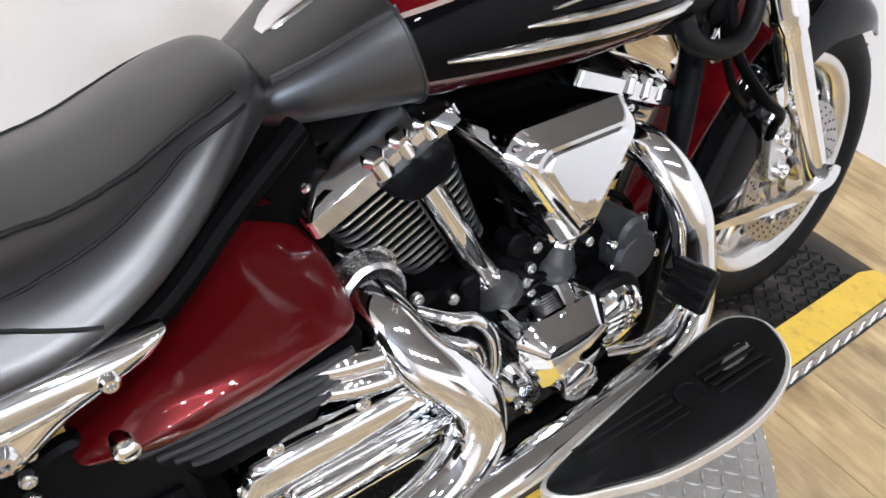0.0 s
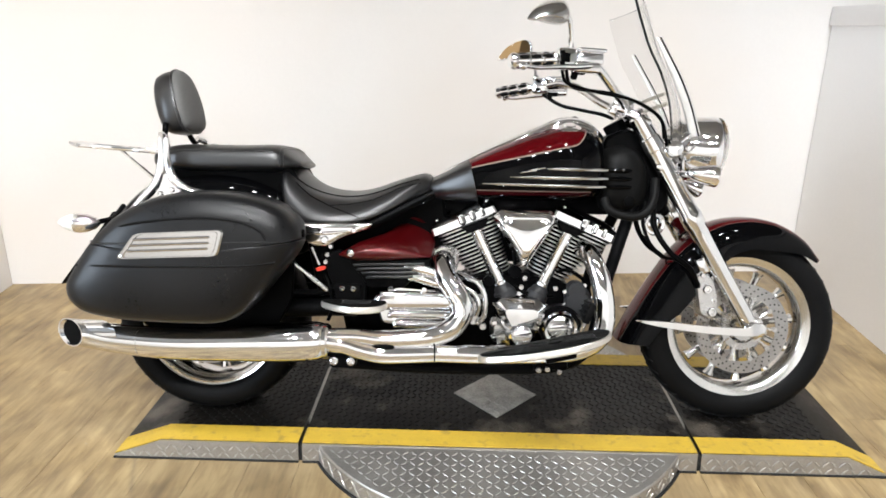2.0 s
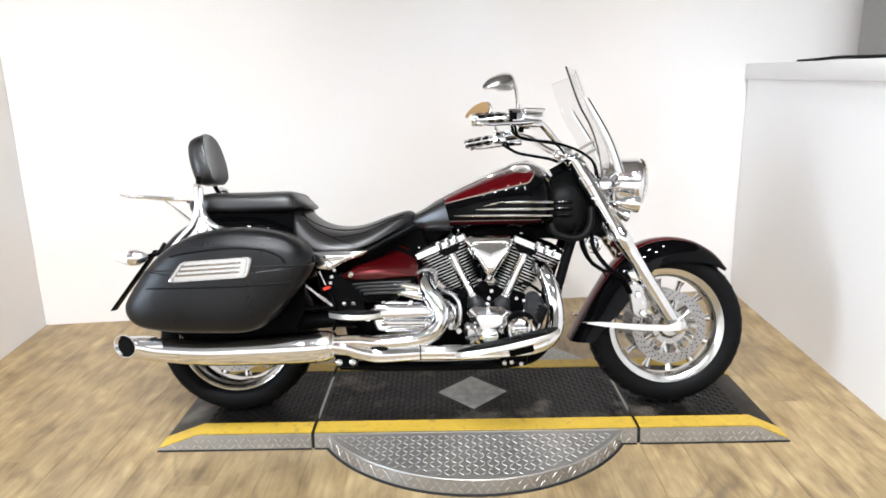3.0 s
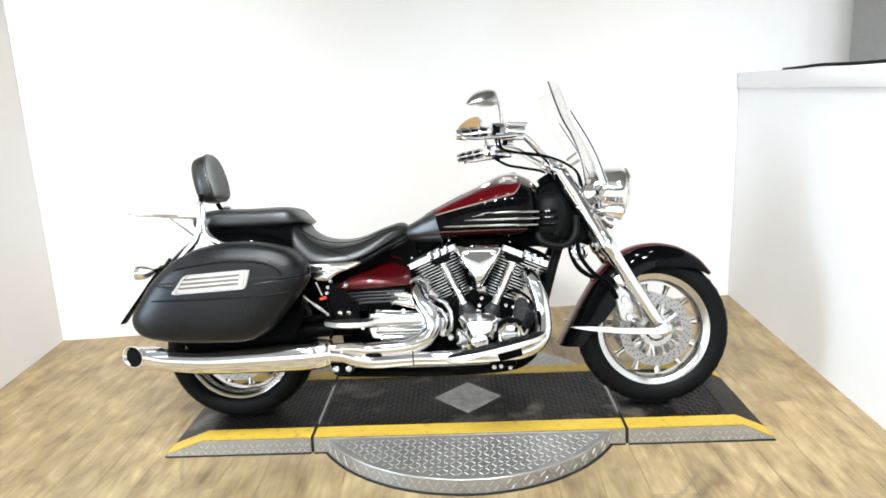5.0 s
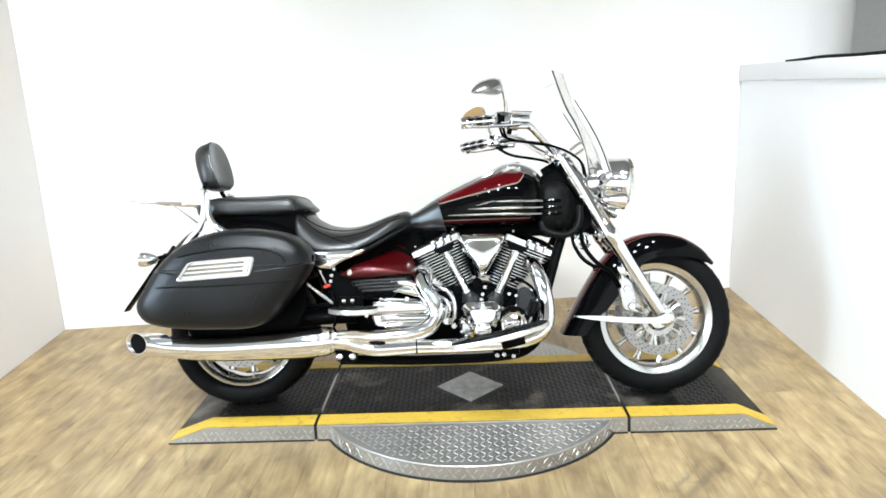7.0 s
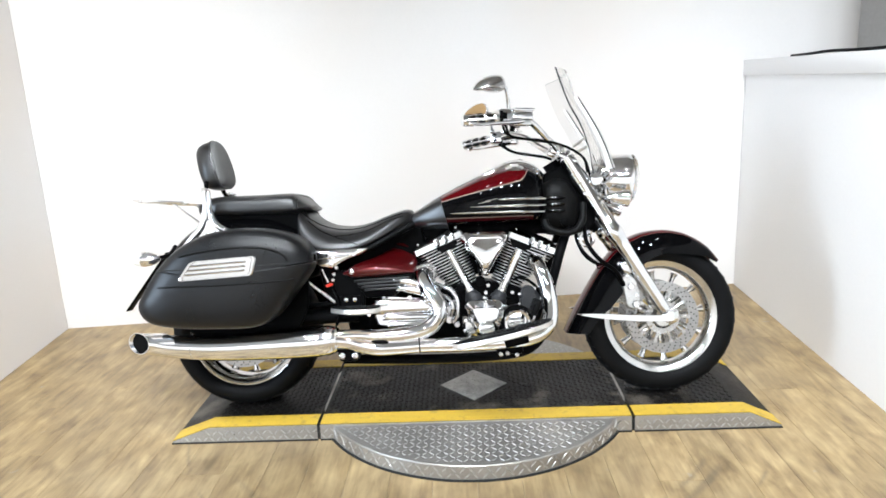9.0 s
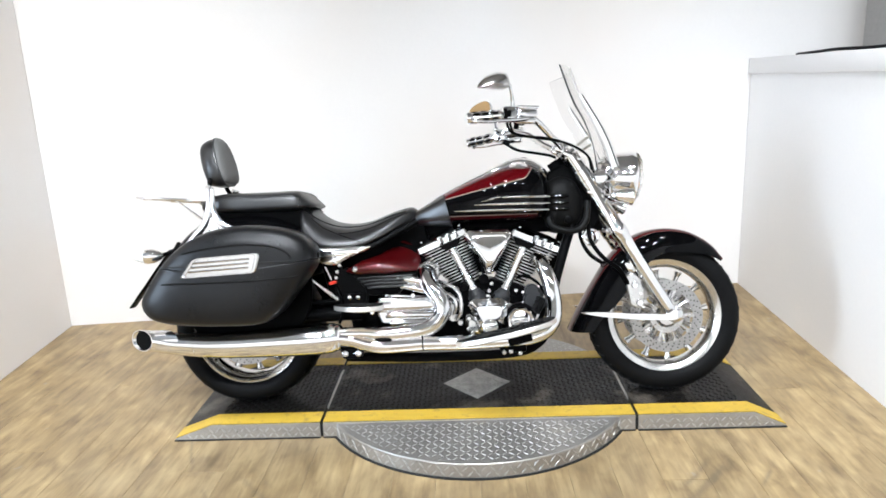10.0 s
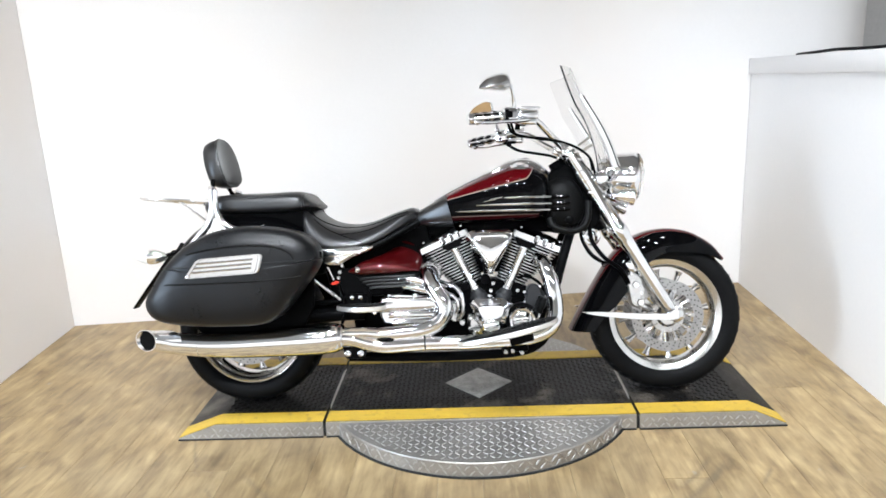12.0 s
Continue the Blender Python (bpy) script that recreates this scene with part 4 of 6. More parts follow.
for s in (-1, 1):
    bm = bmesh.new()
    rod(bm, (0.475, s * 0.05, 0.945), (0.455, s * 0.05, 0.995), 0.022, 18, 0.006)
    box(bm, (0.453, s * 0.05, 0.99), (0.05, 0.04, 0.045), Matrix.Rotation(radians(20), 3, "Y"), 0.01)
    part("riser", bm, chrome, bar)
    g0, g1 = Vector((0.198, s * 0.314, 1.087)), Vector((0.092, s * 0.359, 1.074))
    d = g1 - g0
    bm = bmesh.new()
    lathe(bm, [(0, 0.02), (0.004, 0.021), (0.010, 0.0178), (d.length - 0.004, 0.0178), (d.length, 0.016)], g0, d, 20)
    gr = part("grip", bm, chrome, bike, "chrome grip with black rubber pads")
    ax = d.normalized()
    gu = ax.orthogonal().normalized()
    gw = ax.cross(gu)
    for k in range(5):
        ang_ = 2 * math.pi * k / 5
        e = (gu * math.cos(ang_) + gw * math.sin(ang_)) * 0.0148
        for f0, f1 in ((0.10, 0.36), (0.42, 0.66), (0.72, 0.95)):
            bm = bmesh.new()
            sweep(bm, [tuple(g0 + d * f0 + e), tuple(g0 + d * (f0 + f1) / 2 + e * 1.03), tuple(g0 + d * f1 + e)], [0.0062, 0.0072, 0.0062], 8, 2)
            part("grip_pad", bm, tread_rubber, gr)
    bm = bmesh.new()
    for q in (0.038, 0.08):
        lathe(bm, [(q - 0.0035, 0.0165), (q - 0.003, 0.0205), (q + 0.003, 0.0205), (q + 0.0035, 0.0165)], g0, d, 20)
    lathe(bm, [(d.length - 0.002, 0.012), (d.length, 0.021), (d.length + 0.008, 0.022), (d.length + 0.016, 0.017), (d.length + 0.018, 0.008)], g0, d, 20)
    part("grip_ring", bm, chrome, gr)
    # switch housing
    c = Vector((0.232, s * 0.296, 1.091))
    turn = Matrix.Rotation(math.atan2(-s * 0.04, 0.107), 3, "Z")
    bm = bmesh.new()
    box(bm, c, (0.062, 0.05, 0.058), turn, 0.014, 3)
    sw = part("switch_housing", bm, chrome, bike, "chrome switch housing")
    bm = bmesh.new()
    box(bm, c + Vector((-0.004, s * 0.022, 0.0)), (0.03, 0.012, 0.03), turn, 0.003)
    part("switch_plate", bm, black_plastic, sw)
    for dz in (-0.014, 0.014):
        bm = bmesh.new()
        box(bm, c + Vector((-0.012, -0.028, dz)), (0.014, 0.008, 0.01), turn, 0.002)
        part("switch", bm, black_plastic, sw)
    # fluid reservoir and lever
    bm = bmesh.new()
    box(bm, (0.295, s * 0.278, 1.095), (0.08, 0.05, 0.036), turn, 0.01, 3)
    box(bm, (0.297, s * 0.278, 1.116), (0.086, 0.056, 0.01), turn, 0.004)
    res = part("reservoir", bm, chrome, bike, "chrome brake fluid reservoir")
    bm = bmesh.new()
    sweep(bm, [(0.295, s * 0.300, 1.072), (0.255, s * 0.335, 1.064), (0.205, s * 0.358, 1.060), (0.15, s * 0.378, 1.055), (0.112, s * 0.390, 1.058)], [0.015, 0.0135, 0.0105, 0.009, 0.010], 12, 5, 0.6)
    ball(bm, (0.110, s * 0.391, 1.058), 0.0115, 14)
    box(bm, (0.288, s * 0.290, 1.070), (0.085, 0.034, 0.030), turn, 0.010, 3)
    part("lever", bm, chrome, res, "chrome hand lever")
    bm = bmesh.new()
    lathe(bm, [(0, 0.010), (0.022, 0.010), (0.026, 0.007)], (0.264, s * 0.270, 1.066), (-0.2, 0, -1), 12)
    box(bm, (0.280, s * 0.270, 1.06), (0.022, 0.016, 0.014), turn, 0.004)
    part("lever_pivot", bm, black_plastic, res)
    # mirror
    mx = 0.186 if s < 0 else 0.142
    bm = bmesh.new()
    sweep(bm, [(mx + 0.068, s * 0.258, 1.115), (mx + 0.064, s * 0.264, 1.145), (mx + 0.060, s * 0.276, 1.175), (mx + 0.054, s * 0.288, 1.198), (mx + 0.040, s * 0.298, 1.206)], [0.0075, 0.0065, 0.006, 0.007, 0.008], 10, 5)
    ball(bm, (mx + 0.068, s * 0.258, 1.117), 0.012, 12)
    mir = part("mirror", bm, chrome, bike, "teardrop chrome mirror")
    bm = bmesh.new()
    ol = catmull([(-0.078, -0.022), (-0.05, 0.012), (-0.01, 0.032), (0.03, 0.039), (0.05, 0.026), (0.055, 0.0), (0.038, -0.022), (0.0, -0.026), (-0.04, -0.023)], 4, True)
    c = Vector((mx, s * (0.305 if s < 0 else 0.268), 1.207))
    fw_ = Vector((-0.5, -s * 0.866, 0.12)).normalized()
    across = Vector((-0.866, s * 0.5, 0))
    grid = []
    for dep, k in ((0.0, 0.96), (-0.004, 1.0), (-0.02, 0.92), (-0.034, 0.7), (-0.042, 0.35)):
        grid.append([c + fw_ * dep - across * (q[0] * k) + Vector((0, 0, q[1] * k)) for q in ol])
    rings(bm, grid)
    part("mirror_shell", bm, cast_alloy, mir)
    bm = bmesh.new()
    rings(bm, [[c + fw_ * dep - across * (q[0] * k) + Vector((0, 0, q[1] * k)) for q in ol] for dep, k in ((0.0005, 0.93), (0.002, 0.92))])
    part("mirror_face", bm, mirror_glass, mir)
bm = bmesh.new()
sweep(bm, [(0.225, -0.285, 1.062), (0.245, -0.265, 1.030), (0.33, -0.23, 1.012), (0.43, -0.19, 0.999), (0.50, -0.16, 0.975), (0.55, -0.13, 0.937), (0.57, -0.11, 0.88)], 0.0048, 8)
part("control_cable", bm, black_plastic, bike, "black control cable")
bm = bmesh.new()
sweep(bm, [(0.235, -0.29, 1.065), (0.262, -0.25, 1.022), (0.37, -0.21, 1.012), (0.46, -0.17, 0.992), (0.54, -0.14, 0.948), (0.56, -0.12, 0.89)], 0.005, 8)
part("control_cable", bm, black_plastic, bike, "black control cable")
bm = bmesh.new()
sweep(bm, [(0.24, 0.29, 1.062), (0.30, 0.25, 1.02), (0.37, 0.21, 1.0), (0.45, 0.16, 0.975), (0.52, 0.11, 0.92)], 0.0065, 8)
part("control_cable", bm, black_plastic, bike, "black control cable")

# ---- tank ----
tank = Body([
    (-0.150, 0.075, 0.696, 0.725, 0.752, 0.75, 0.8, 0), (-0.10, 0.105, 0.694, 0.735, 0.776, 0.65, 0.7, 0), (-0.02, 0.142, 0.694, 0.755, 0.820, 0.6, 0.62, 0), (0.08, 0.176, 0.694, 0.772, 0.866, 0.58, 0.55, 0),
    (0.18, 0.195, 0.695, 0.785, 0.905, 0.58, 0.52, 0), (0.27, 0.197, 0.697, 0.79, 0.928, 0.6, 0.52, 0), (0.335, 0.185, 0.70, 0.79, 0.920, 0.63, 0.55, 0), (0.372, 0.158, 0.71, 0.79, 0.895, 0.7, 0.65, 0), (0.387, 0.11, 0.735, 0.79, 0.866, 0.85, 0.8, 0), (0.392, 0.03, 0.77, 0.80, 0.83, 1, 1, 0)], 6, 56)
bm = bmesh.new()
tank.mesh(bm)
tank_ob = part("fuel_tank", bm, tank_paint, bike, "teardrop fuel tank, red top over black with a pale pinstripe", 50)
# leather bib over the rear of the tank
bm = bmesh.new()
def bib_ring(x, grow):
    """A ring round the tank that leans back towards its top."""
    out = []
    for a in range(0, 360, 6):
        z = tank.at(x, a)[2]
        p = tank.at(x - 0.024 * (z - 0.70) / 0.11, a)
        q = Vector((0, p[1], p[2] - 0.755)).normalized() * grow
        out.append((p[0], p[1] + q.y, p[2] + q.z))
    return out


grid = [bib_ring(x, 0.004) for x in np.linspace(-0.146, 0.004, 10)]
rings(bm, grid + [bib_ring(0.0045, -0.002)])
bib_ob = part("tank_bib", bm, leather, bike, "black leather bib over the rear of the tank", 50)
bm = bmesh.new()
k0 = grid[-1]
sweep(bm, [tuple(p) for p in k0[::2]], 0.0022, 6, 2, loop=True)
part("bib_hem", bm, leather, bib_ob)
bm = bmesh.new()
sweep(bm, [tank.at(x, 148) for x in (-0.13, -0.09, -0.05, -0.015)], 0.0065, 6, 4, 0.6)
part("bib_seam", bm, leather, bib_ob, "stitched seam")
# chrome console along the top
console = Body([(-0.108, 0.012, 0.757, 0.771, 0.780, 0.8, 0.8, 0), (-0.09, 0.028, 0.762, 0.782, 0.794, 0.75, 0.8, 0), (-0.04, 0.044, 0.785, 0.806, 0.821, 0.7, 0.8, 0), (0.06, 0.058, 0.82, 0.850, 0.870, 0.65, 0.8, 0), (0.16, 0.068, 0.865, 0.892, 0.913, 0.65, 0.8, 0), (0.25, 0.074, 0.89, 0.925, 0.952, 0.7, 0.8, 0),
                (0.31, 0.074, 0.89, 0.928, 0.957, 0.75, 0.8, 0), (0.36, 0.064, 0.86, 0.91, 0.938, 0.8, 0.8, 0), (0.40, 0.05, 0.81, 0.87, 0.90, 0.85, 0.8, 0), (0.425, 0.03, 0.80, 0.84, 0.862, 0.9, 0.8, 0)], 5, 32)
bm = bmesh.new()
console.mesh(bm)
con = part("tank_console", bm, chrome, bike, "long chrome instrument console on the tank", 50)
bm = bmesh.new()
sweep(bm, [(console.at(x, 178)[0], console.at(x, 178)[1] - 0.003, console.at(x, 178)[2] - 0.006) for x in (-0.085, -0.02, 0.06, 0.14, 0.22, 0.30, 0.36, 0.40)], 0.0055, 8, 4)
part("console_beading", bm, chrome, con)
bm = bmesh.new()
lathe(bm, [(0, 0.05), (0.012, 0.05), (0.018, 0.044), (0.018, 0.01)], (0.275, 0, 0.934), (-0.25, 0, 1), 32)
part("speedometer", bm, black_paint, con, "round speedometer")
bm = bmesh.new()
y = tank.side(0.255, 0.905)
lathe(bm, [(-0.012, 0.036), (0.006, 0.036), (0.010, 0.03), (0.012, 0.02), (0.016, 0.018), (0.017, 0.004)], (0.275, y + 0.034, 0.913), (0, -0.36, 0.93), 28)
part("filler_cap", bm, chrome, tank_ob, "chrome filler cap")
for x0, x1, z0, z1, r in ((0.018, 0.384, 0.748, 0.743, 0.0056), (0.098, 0.388, 0.769, 0.768, 0.0056), (0.205, 0.388, 0.794, 0.793, 0.0056), (0.125, 0.175, 0.781, 0.789, 0.002), (0.15, 0.2, 0.789, 0.797, 0.002)):
    bm = bmesh.new()
    pts = []
    for k in range(8):
        f = k / 7
        x, z = x0 + (x1 - x0) * f, z0 + (z1 - z0) * f
        xx = min(x, 0.372)
        pts.append((x, tank.side(xx, z) - 0.0015 - (0.0 if x <= 0.372 else 0.002), z))
    sweep(bm, pts, [r * 0.25] + [r * 0.8] + [r] * 5 + [r * 0.7], 10, 3)
    part("tank_bar", bm, cast_alloy, tank_ob, "raised chrome bar")

# black cowl between tank and fork
cowl = Body([(0.375, 0.06, 0.69, 0.78, 0.86, 0.7, 0.7, 0), (0.39, 0.125, 0.672, 0.77, 0.865, 0.6, 0.6, 0), (0.44, 0.135, 0.660, 0.77, 0.878, 0.55, 0.55, 0), (0.49, 0.125, 0.665, 0.77, 0.865, 0.6, 0.6, 0), (0.525, 0.09, 0.69, 0.76, 0.82, 0.7, 0.7, 0), (0.535, 0.04, 0.72, 0.76, 0.79, 0.9, 0.9, 0)], 5, 40)
bm = bmesh.new()
cowl.mesh(bm)
cowl_ob = part("neck_cowl", bm, tread_rubber, bike, "black plastic neck cowl", 50)
bm = bmesh.new()
slab(bm, [(0.39, 0.895), (0.465, 0.925), (0.500, 0.895), (0.598, 0.715), (0.580, 0.665), (0.52, 0.65), (0.44, 0.67), (0.39, 0.71)], -0.084, 0.084, 0.02, 0.008)
part("neck_panel", bm, black_plastic, cowl_ob, "black panels closing the gap behind the fork")
bm = bmesh.new()
lathe(bm, [(0, 0.022), (0.01, 0.034), (0.016, 0.036), (0.020, 0.032), (0.018, 0.024), (0.026, 0.010), (0.027, 0.001)], (0.552, -0.062, 0.630), (0.25, -1, 0.0), 32)
part("horn", bm, chrome, cowl_ob, "round chrome horn under the neck")
for z in (0.743, 0.768, 0.793):
    bm = bmesh.new()
    sweep(bm, [(x, cowl.side(x, z) - 0.004, z) for x in (0.395, 0.42, 0.445, 0.465)], [0.006, 0.007, 0.007, 0.003], 8, 3)
    part("cowl_fin", bm, black_paint, cowl_ob)
for s in (-1, 1):
    bm = bmesh.new()
    sweep(bm, [(0.385, s * 0.14, 0.71), (0.395, s * 0.15, 0.68), (0.43, s * 0.155, 0.662), (0.475, s * 0.155, 0.657), (0.51, s * 0.15, 0.672), (0.532, s * 0.14, 0.71), (0.538, s * 0.125, 0.77)], 0.0135, 12)
    part("cowl_tube", bm, tread_rubber, cowl_ob, "curved black tube round the cowl")
    bm = bmesh.new()
    lathe(bm, [(0, 0.016), (0.006, 0.016), (0.008, 0.01)], (0.462, s * 0.128, 0.70), (0, s, 0), 20)
    part("horn_cap", bm, black_plastic, cowl_ob)
    # frame down tube
    bm = bmesh.new()
    sweep(bm, [(0.50, s * 0.07, 0.72), (0.465, s * 0.10, 0.64), (0.43, s * 0.12, 0.54), (0.395, s * 0.13, 0.42), (0.37, s * 0.14, 0.30), (0.33, s * 0.15, 0.225), (0.22, s * 0.16, 0.19), (-0.1, s * 0.17, 0.185), (-0.42, s * 0.17, 0.195)], 0.0185, 14)
    part("frame_tube", bm, black_metal, bike, "black steel frame tube")

# ---- saddle ----
seat = Body([
    (-0.592, 0.10, 0.70, 0.740, 0.78, 0.9, 0.9, 0), (-0.585, 0.155, 0.655, 0.715, 0.798, 0.8, 0.8, 0.0), (-0.555, 0.190, 0.626, 0.655, 0.800, 1.06, 0.6, 0.014), (-0.51, 0.208, 0.618, 0.636, 0.771, 1.2, 0.5, 0.022), (-0.455, 0.216, 0.616, 0.631, 0.748, 1.26, 0.45, 0.024),
    (-0.385, 0.214, 0.618, 0.632, 0.737, 1.26, 0.45, 0.021), (-0.32, 0.199, 0.632, 0.645, 0.742, 1.2, 0.45, 0.016), (-0.26, 0.172, 0.656, 0.672, 0.757, 1.08, 0.5, 0.010), (-0.205, 0.139, 0.681, 0.705, 0.769, 0.86, 0.6, 0.004), (-0.165, 0.11, 0.698, 0.732, 0.775, 0.76, 0.7, 0), (-0.143, 0.085, 0.707, 0.738, 0.771, 0.8, 0.8, 0), (-0.134, 0.05, 0.72, 0.74, 0.76, 1, 1, 0)], 6, 64)
bm = bmesh.new()
seat.mesh(bm)
seat_ob = part("saddle", bm, leather, bike, "black leather rider saddle with stitched panels", 60)
for s, base in ((1, 0), (-1, 180)):
    # third line: the dish crease, its shade put in as a dark tube
    for line in (((-0.545, 0.742), (-0.53, 0.728), (-0.511, 0.713), (-0.489, 0.699), (-0.436, 0.675), (-0.39, 0.659), (-0.345, 0.643)), ((-0.436, 0.676), (-0.38, 0.680), (-0.32, 0.692), (-0.271, 0.711), (-0.229, 0.731), (-0.17, 0.746)), ((-0.562, 0.765), (-0.54, 0.748), (-0.505, 0.726), (-0.455, 0.708), (-0.40, 0.701), (-0.34, 0.705), (-0.285, 0.720), (-0.23, 0.741), (-0.175, 0.757))):
        bm = bmesh.new()
        sweep(bm, [(x, -s * (seat.side(x, z) - 0.0006), z) for x, z in catmull(line, 6)], 0.0028 if line[0][0] < -0.55 else 0.0020, 6, 1)
        part("seam_and_crease", bm, seam_leather, seat_ob, "dark seam and groove line")
bm = bmesh.new()
for s in (-1, 1):
    sweep(bm, [(-0.57, s * 0.165, 0.635), (-0.50, s * 0.19, 0.612), (-0.40, s * 0.195, 0.610), (-0.31, s * 0.185, 0.622), (-0.22, s * 0.15, 0.668), (-0.13, s * 0.12, 0.715)], 0.014, 10)
part("seat_rail", bm, black_plastic, bike, "black rail below the saddle")

pillion = Body([(-0.998, 0.07, 0.785, 0.81, 0.825, 0.9, 0.9, 0), (-0.985, 0.125, 0.772, 0.805, 0.836, 0.7, 0.8, 0), (-0.93, 0.155, 0.77, 0.805, 0.852, 0.6, 0.7, 0), (-0.85, 0.165, 0.768, 0.802, 0.855, 0.55, 0.6, 0), (-0.72, 0.17, 0.767, 0.80, 0.855, 0.55, 0.6, 0),
                (-0.625, 0.172, 0.768, 0.80, 0.857, 0.55, 0.6, 0), (-0.592, 0.166, 0.772, 0.80, 0.850, 0.6, 0.6, 0), (-0.562, 0.145, 0.780, 0.798, 0.826, 0.7, 0.7, 0), (-0.538, 0.10, 0.786, 0.796, 0.805, 0.85, 0.85, 0)], 6, 56)
bm = bmesh.new()
pillion.mesh(bm)
pil = part("pillion_pad", bm, leather, bike, "flat black leather pillion pad", 60)
bm = bmesh.new()
for x in (-0.590, -0.582):
    sweep(bm, [pillion.at(x, a) for a in range(-20, 201, 5)], 0.0028, 6, 1)
sweep(bm, [pillion.at(x, 158) for x in np.linspace(-0.97, -0.61, 24)], 0.0024, 6, 1)
part("piping", bm, leather, pil, "rolled leather seam")

# ---- back pad, rack and their brackets ----
bm = bmesh.new()
tilt = Matrix.Rotation(radians(-14), 3, "Y")
ol = catmull([(-0.070, -0.090), (-0.092, -0.045), (-0.089, 0.02), (-0.062, 0.080), (-0.022, 0.102), (0.022, 0.102), (0.062, 0.080), (0.089, 0.02), (0.092, -0.045), (0.070, -0.090), (0.0, -0.098)], 4, True)
C = Vector((-0.948, 0, 0.985))
grid = []
for dep, k in ((-0.056, 0.62), (-0.053, 0.80), (-0.041, 0.93), (-0.022, 0.99), (0.0, 1.0), (0.012, 0.985)):
    grid.append([C + tilt @ Vector((dep, q[0] * k, q[1] * k)) for q in ol])
rings(bm, grid)
pad = part("back_pad", bm, leather, bike, "padded black leather passenger backrest", 60)
bm = bmesh.new()
rings(bm, [[C + tilt @ Vector((dep, q[0] * k, q[1] * k)) for q in ol] for dep, k in ((0.010, 0.96), (0.018, 0.985), (0.028, 0.95), (0.036, 0.86), (0.042, 0.70), (0.046, 0.45), (0.047, 0.2))])
part("cushion", bm, pad_leather_sheen, pad, "front cushion, leather sheen put into its grey colour", 60)
bm = bmesh.new()
sweep(bm, [tuple(C + tilt @ Vector((0.013, q[0] * 0.99, q[1] * 0.99))) for q in ol[::2]], 0.0042, 6, 2, loop=True)
part("piping", bm, leather, pad, "rolled leather seam")
for s in (-1, 1):
    bm = bmesh.new()
    sweep(bm, [(-0.965, s * 0.085, 0.915), (-0.962, s * 0.10, 0.885), (-0.955, s * 0.13, 0.86), (-0.945, s * 0.16, 0.835)], 0.009, 10)
    part("back_pad_post", bm, black_metal, pad, "black post")
    # swept chrome bracket down to the pannier
    bm = bmesh.new()
    ys = s * 0.199
    sweep(bm, [(-0.930, ys, 0.866), (-0.931, ys, 0.80), (-0.946, ys, 0.735), (-0.985, ys, 0.69), (-1.042, ys, 0.637)], [0.010, 0.012, 0.016, 0.015, 0.005], 14, 5)
    sweep(bm, [(-0.914, ys, 0.866), (-0.913, ys, 0.80), (-0.897, ys, 0.748), (-0.855, ys, 0.717), (-0.78, ys, 0.704), (-0.69, ys, 0.694)], [0.009, 0.010, 0.014, 0.012, 0.008, 0.004], 14, 5)
    o = fillet([(-0.936, 0.80), (-0.906, 0.80), (-0.888, 0.742), (-0.84, 0.705), (-0.90, 0.690), (-1.00, 0.668), (-0.95, 0.725)], 0.01, 3)
    stack(bm, [(ys - s * 0.007, o), (ys + s * 0.004, o), (ys + s * 0.007, scaled(o, 0.9))])
    br = part("back_pad_bracket", bm, chrome, bike, "swept chrome backrest bracket")
    for p in ((-0.935, 0.703), (-0.90, 0.715)):
        bm = bmesh.new()
        bolt(bm, (p[0], s * 0.208, p[1]), 0.008, (0, s, 0))
        part("bracket_bolt", bm, chrome, br)
    bm = bmesh.new()
    sweep(bm, [(-0.925, s * 0.19, 0.835), (-0.935, s * 0.165, 0.87), (-0.955, s * 0.14, 0.88)], 0.011, 10)
    part("bracket_arm", bm, chrome, br)
bm = bmesh.new()
for y in (-0.135, 0.135):
    sweep(bm, [(-0.945, y * 1.2, 0.825), (-1.03, y * 1.05, 0.832), (-1.12, y, 0.838), (-1.22, y * 0.9, 0.845), (-1.268, y * 0.6, 0.853)], 0.0065, 10)
sweep(bm, [(-1.268, -0.081, 0.853), (-1.285, 0, 0.856), (-1.268, 0.081, 0.853)], 0.0065, 10)
rack = part("luggage_rack", bm, chrome, bike, "slim chrome luggage rack")
for y in (-0.08, -0.027, 0.027, 0.08):
    bm = bmesh.new()
    box(bm, (-1.16, y, 0.846), (0.19, 0.028, 0.007), Matrix.Rotation(radians(4), 3, "Y"), 0.003)
    part("rack_slat", bm, chrome, rack)
for x in (-1.08, -1.22):
    bm = bmesh.new()
    rod(bm, (x, -0.13, 0.838 - 0.05 * (x + 1.08)), (x, 0.13, 0.838 - 0.05 * (x + 1.08)), 0.005, 10)
    part("rack_bar", bm, chrome, rack)
for s in (-1, 1):
    bm = bmesh.new()
    rod(bm, (-1.09, s * 0.12, 0.832), (-0.965, s * 0.17, 0.745), 0.0055, 10)
    part("rack_brace", bm, chrome, rack)

# tail lamp, plate holder, rear indicators
bm = bmesh.new()
box(bm, (-1.10, 0, 0.63), (0.06, 0.11, 0.04), Matrix.Rotation(radians(-50), 3, "Y"), 0.012)
tl = part("tail_lamp", bm, black_plastic, bike, "black tail lamp housing on the mudguard")
bm = bmesh.new()
box(bm, (-1.118, 0, 0.612), (0.045, 0.09, 0.025), Matrix.Rotation(radians(-50), 3, "Y"), 0.006)
part("tail_lens", bm, red_plastic, tl)
bm = bmesh.new()
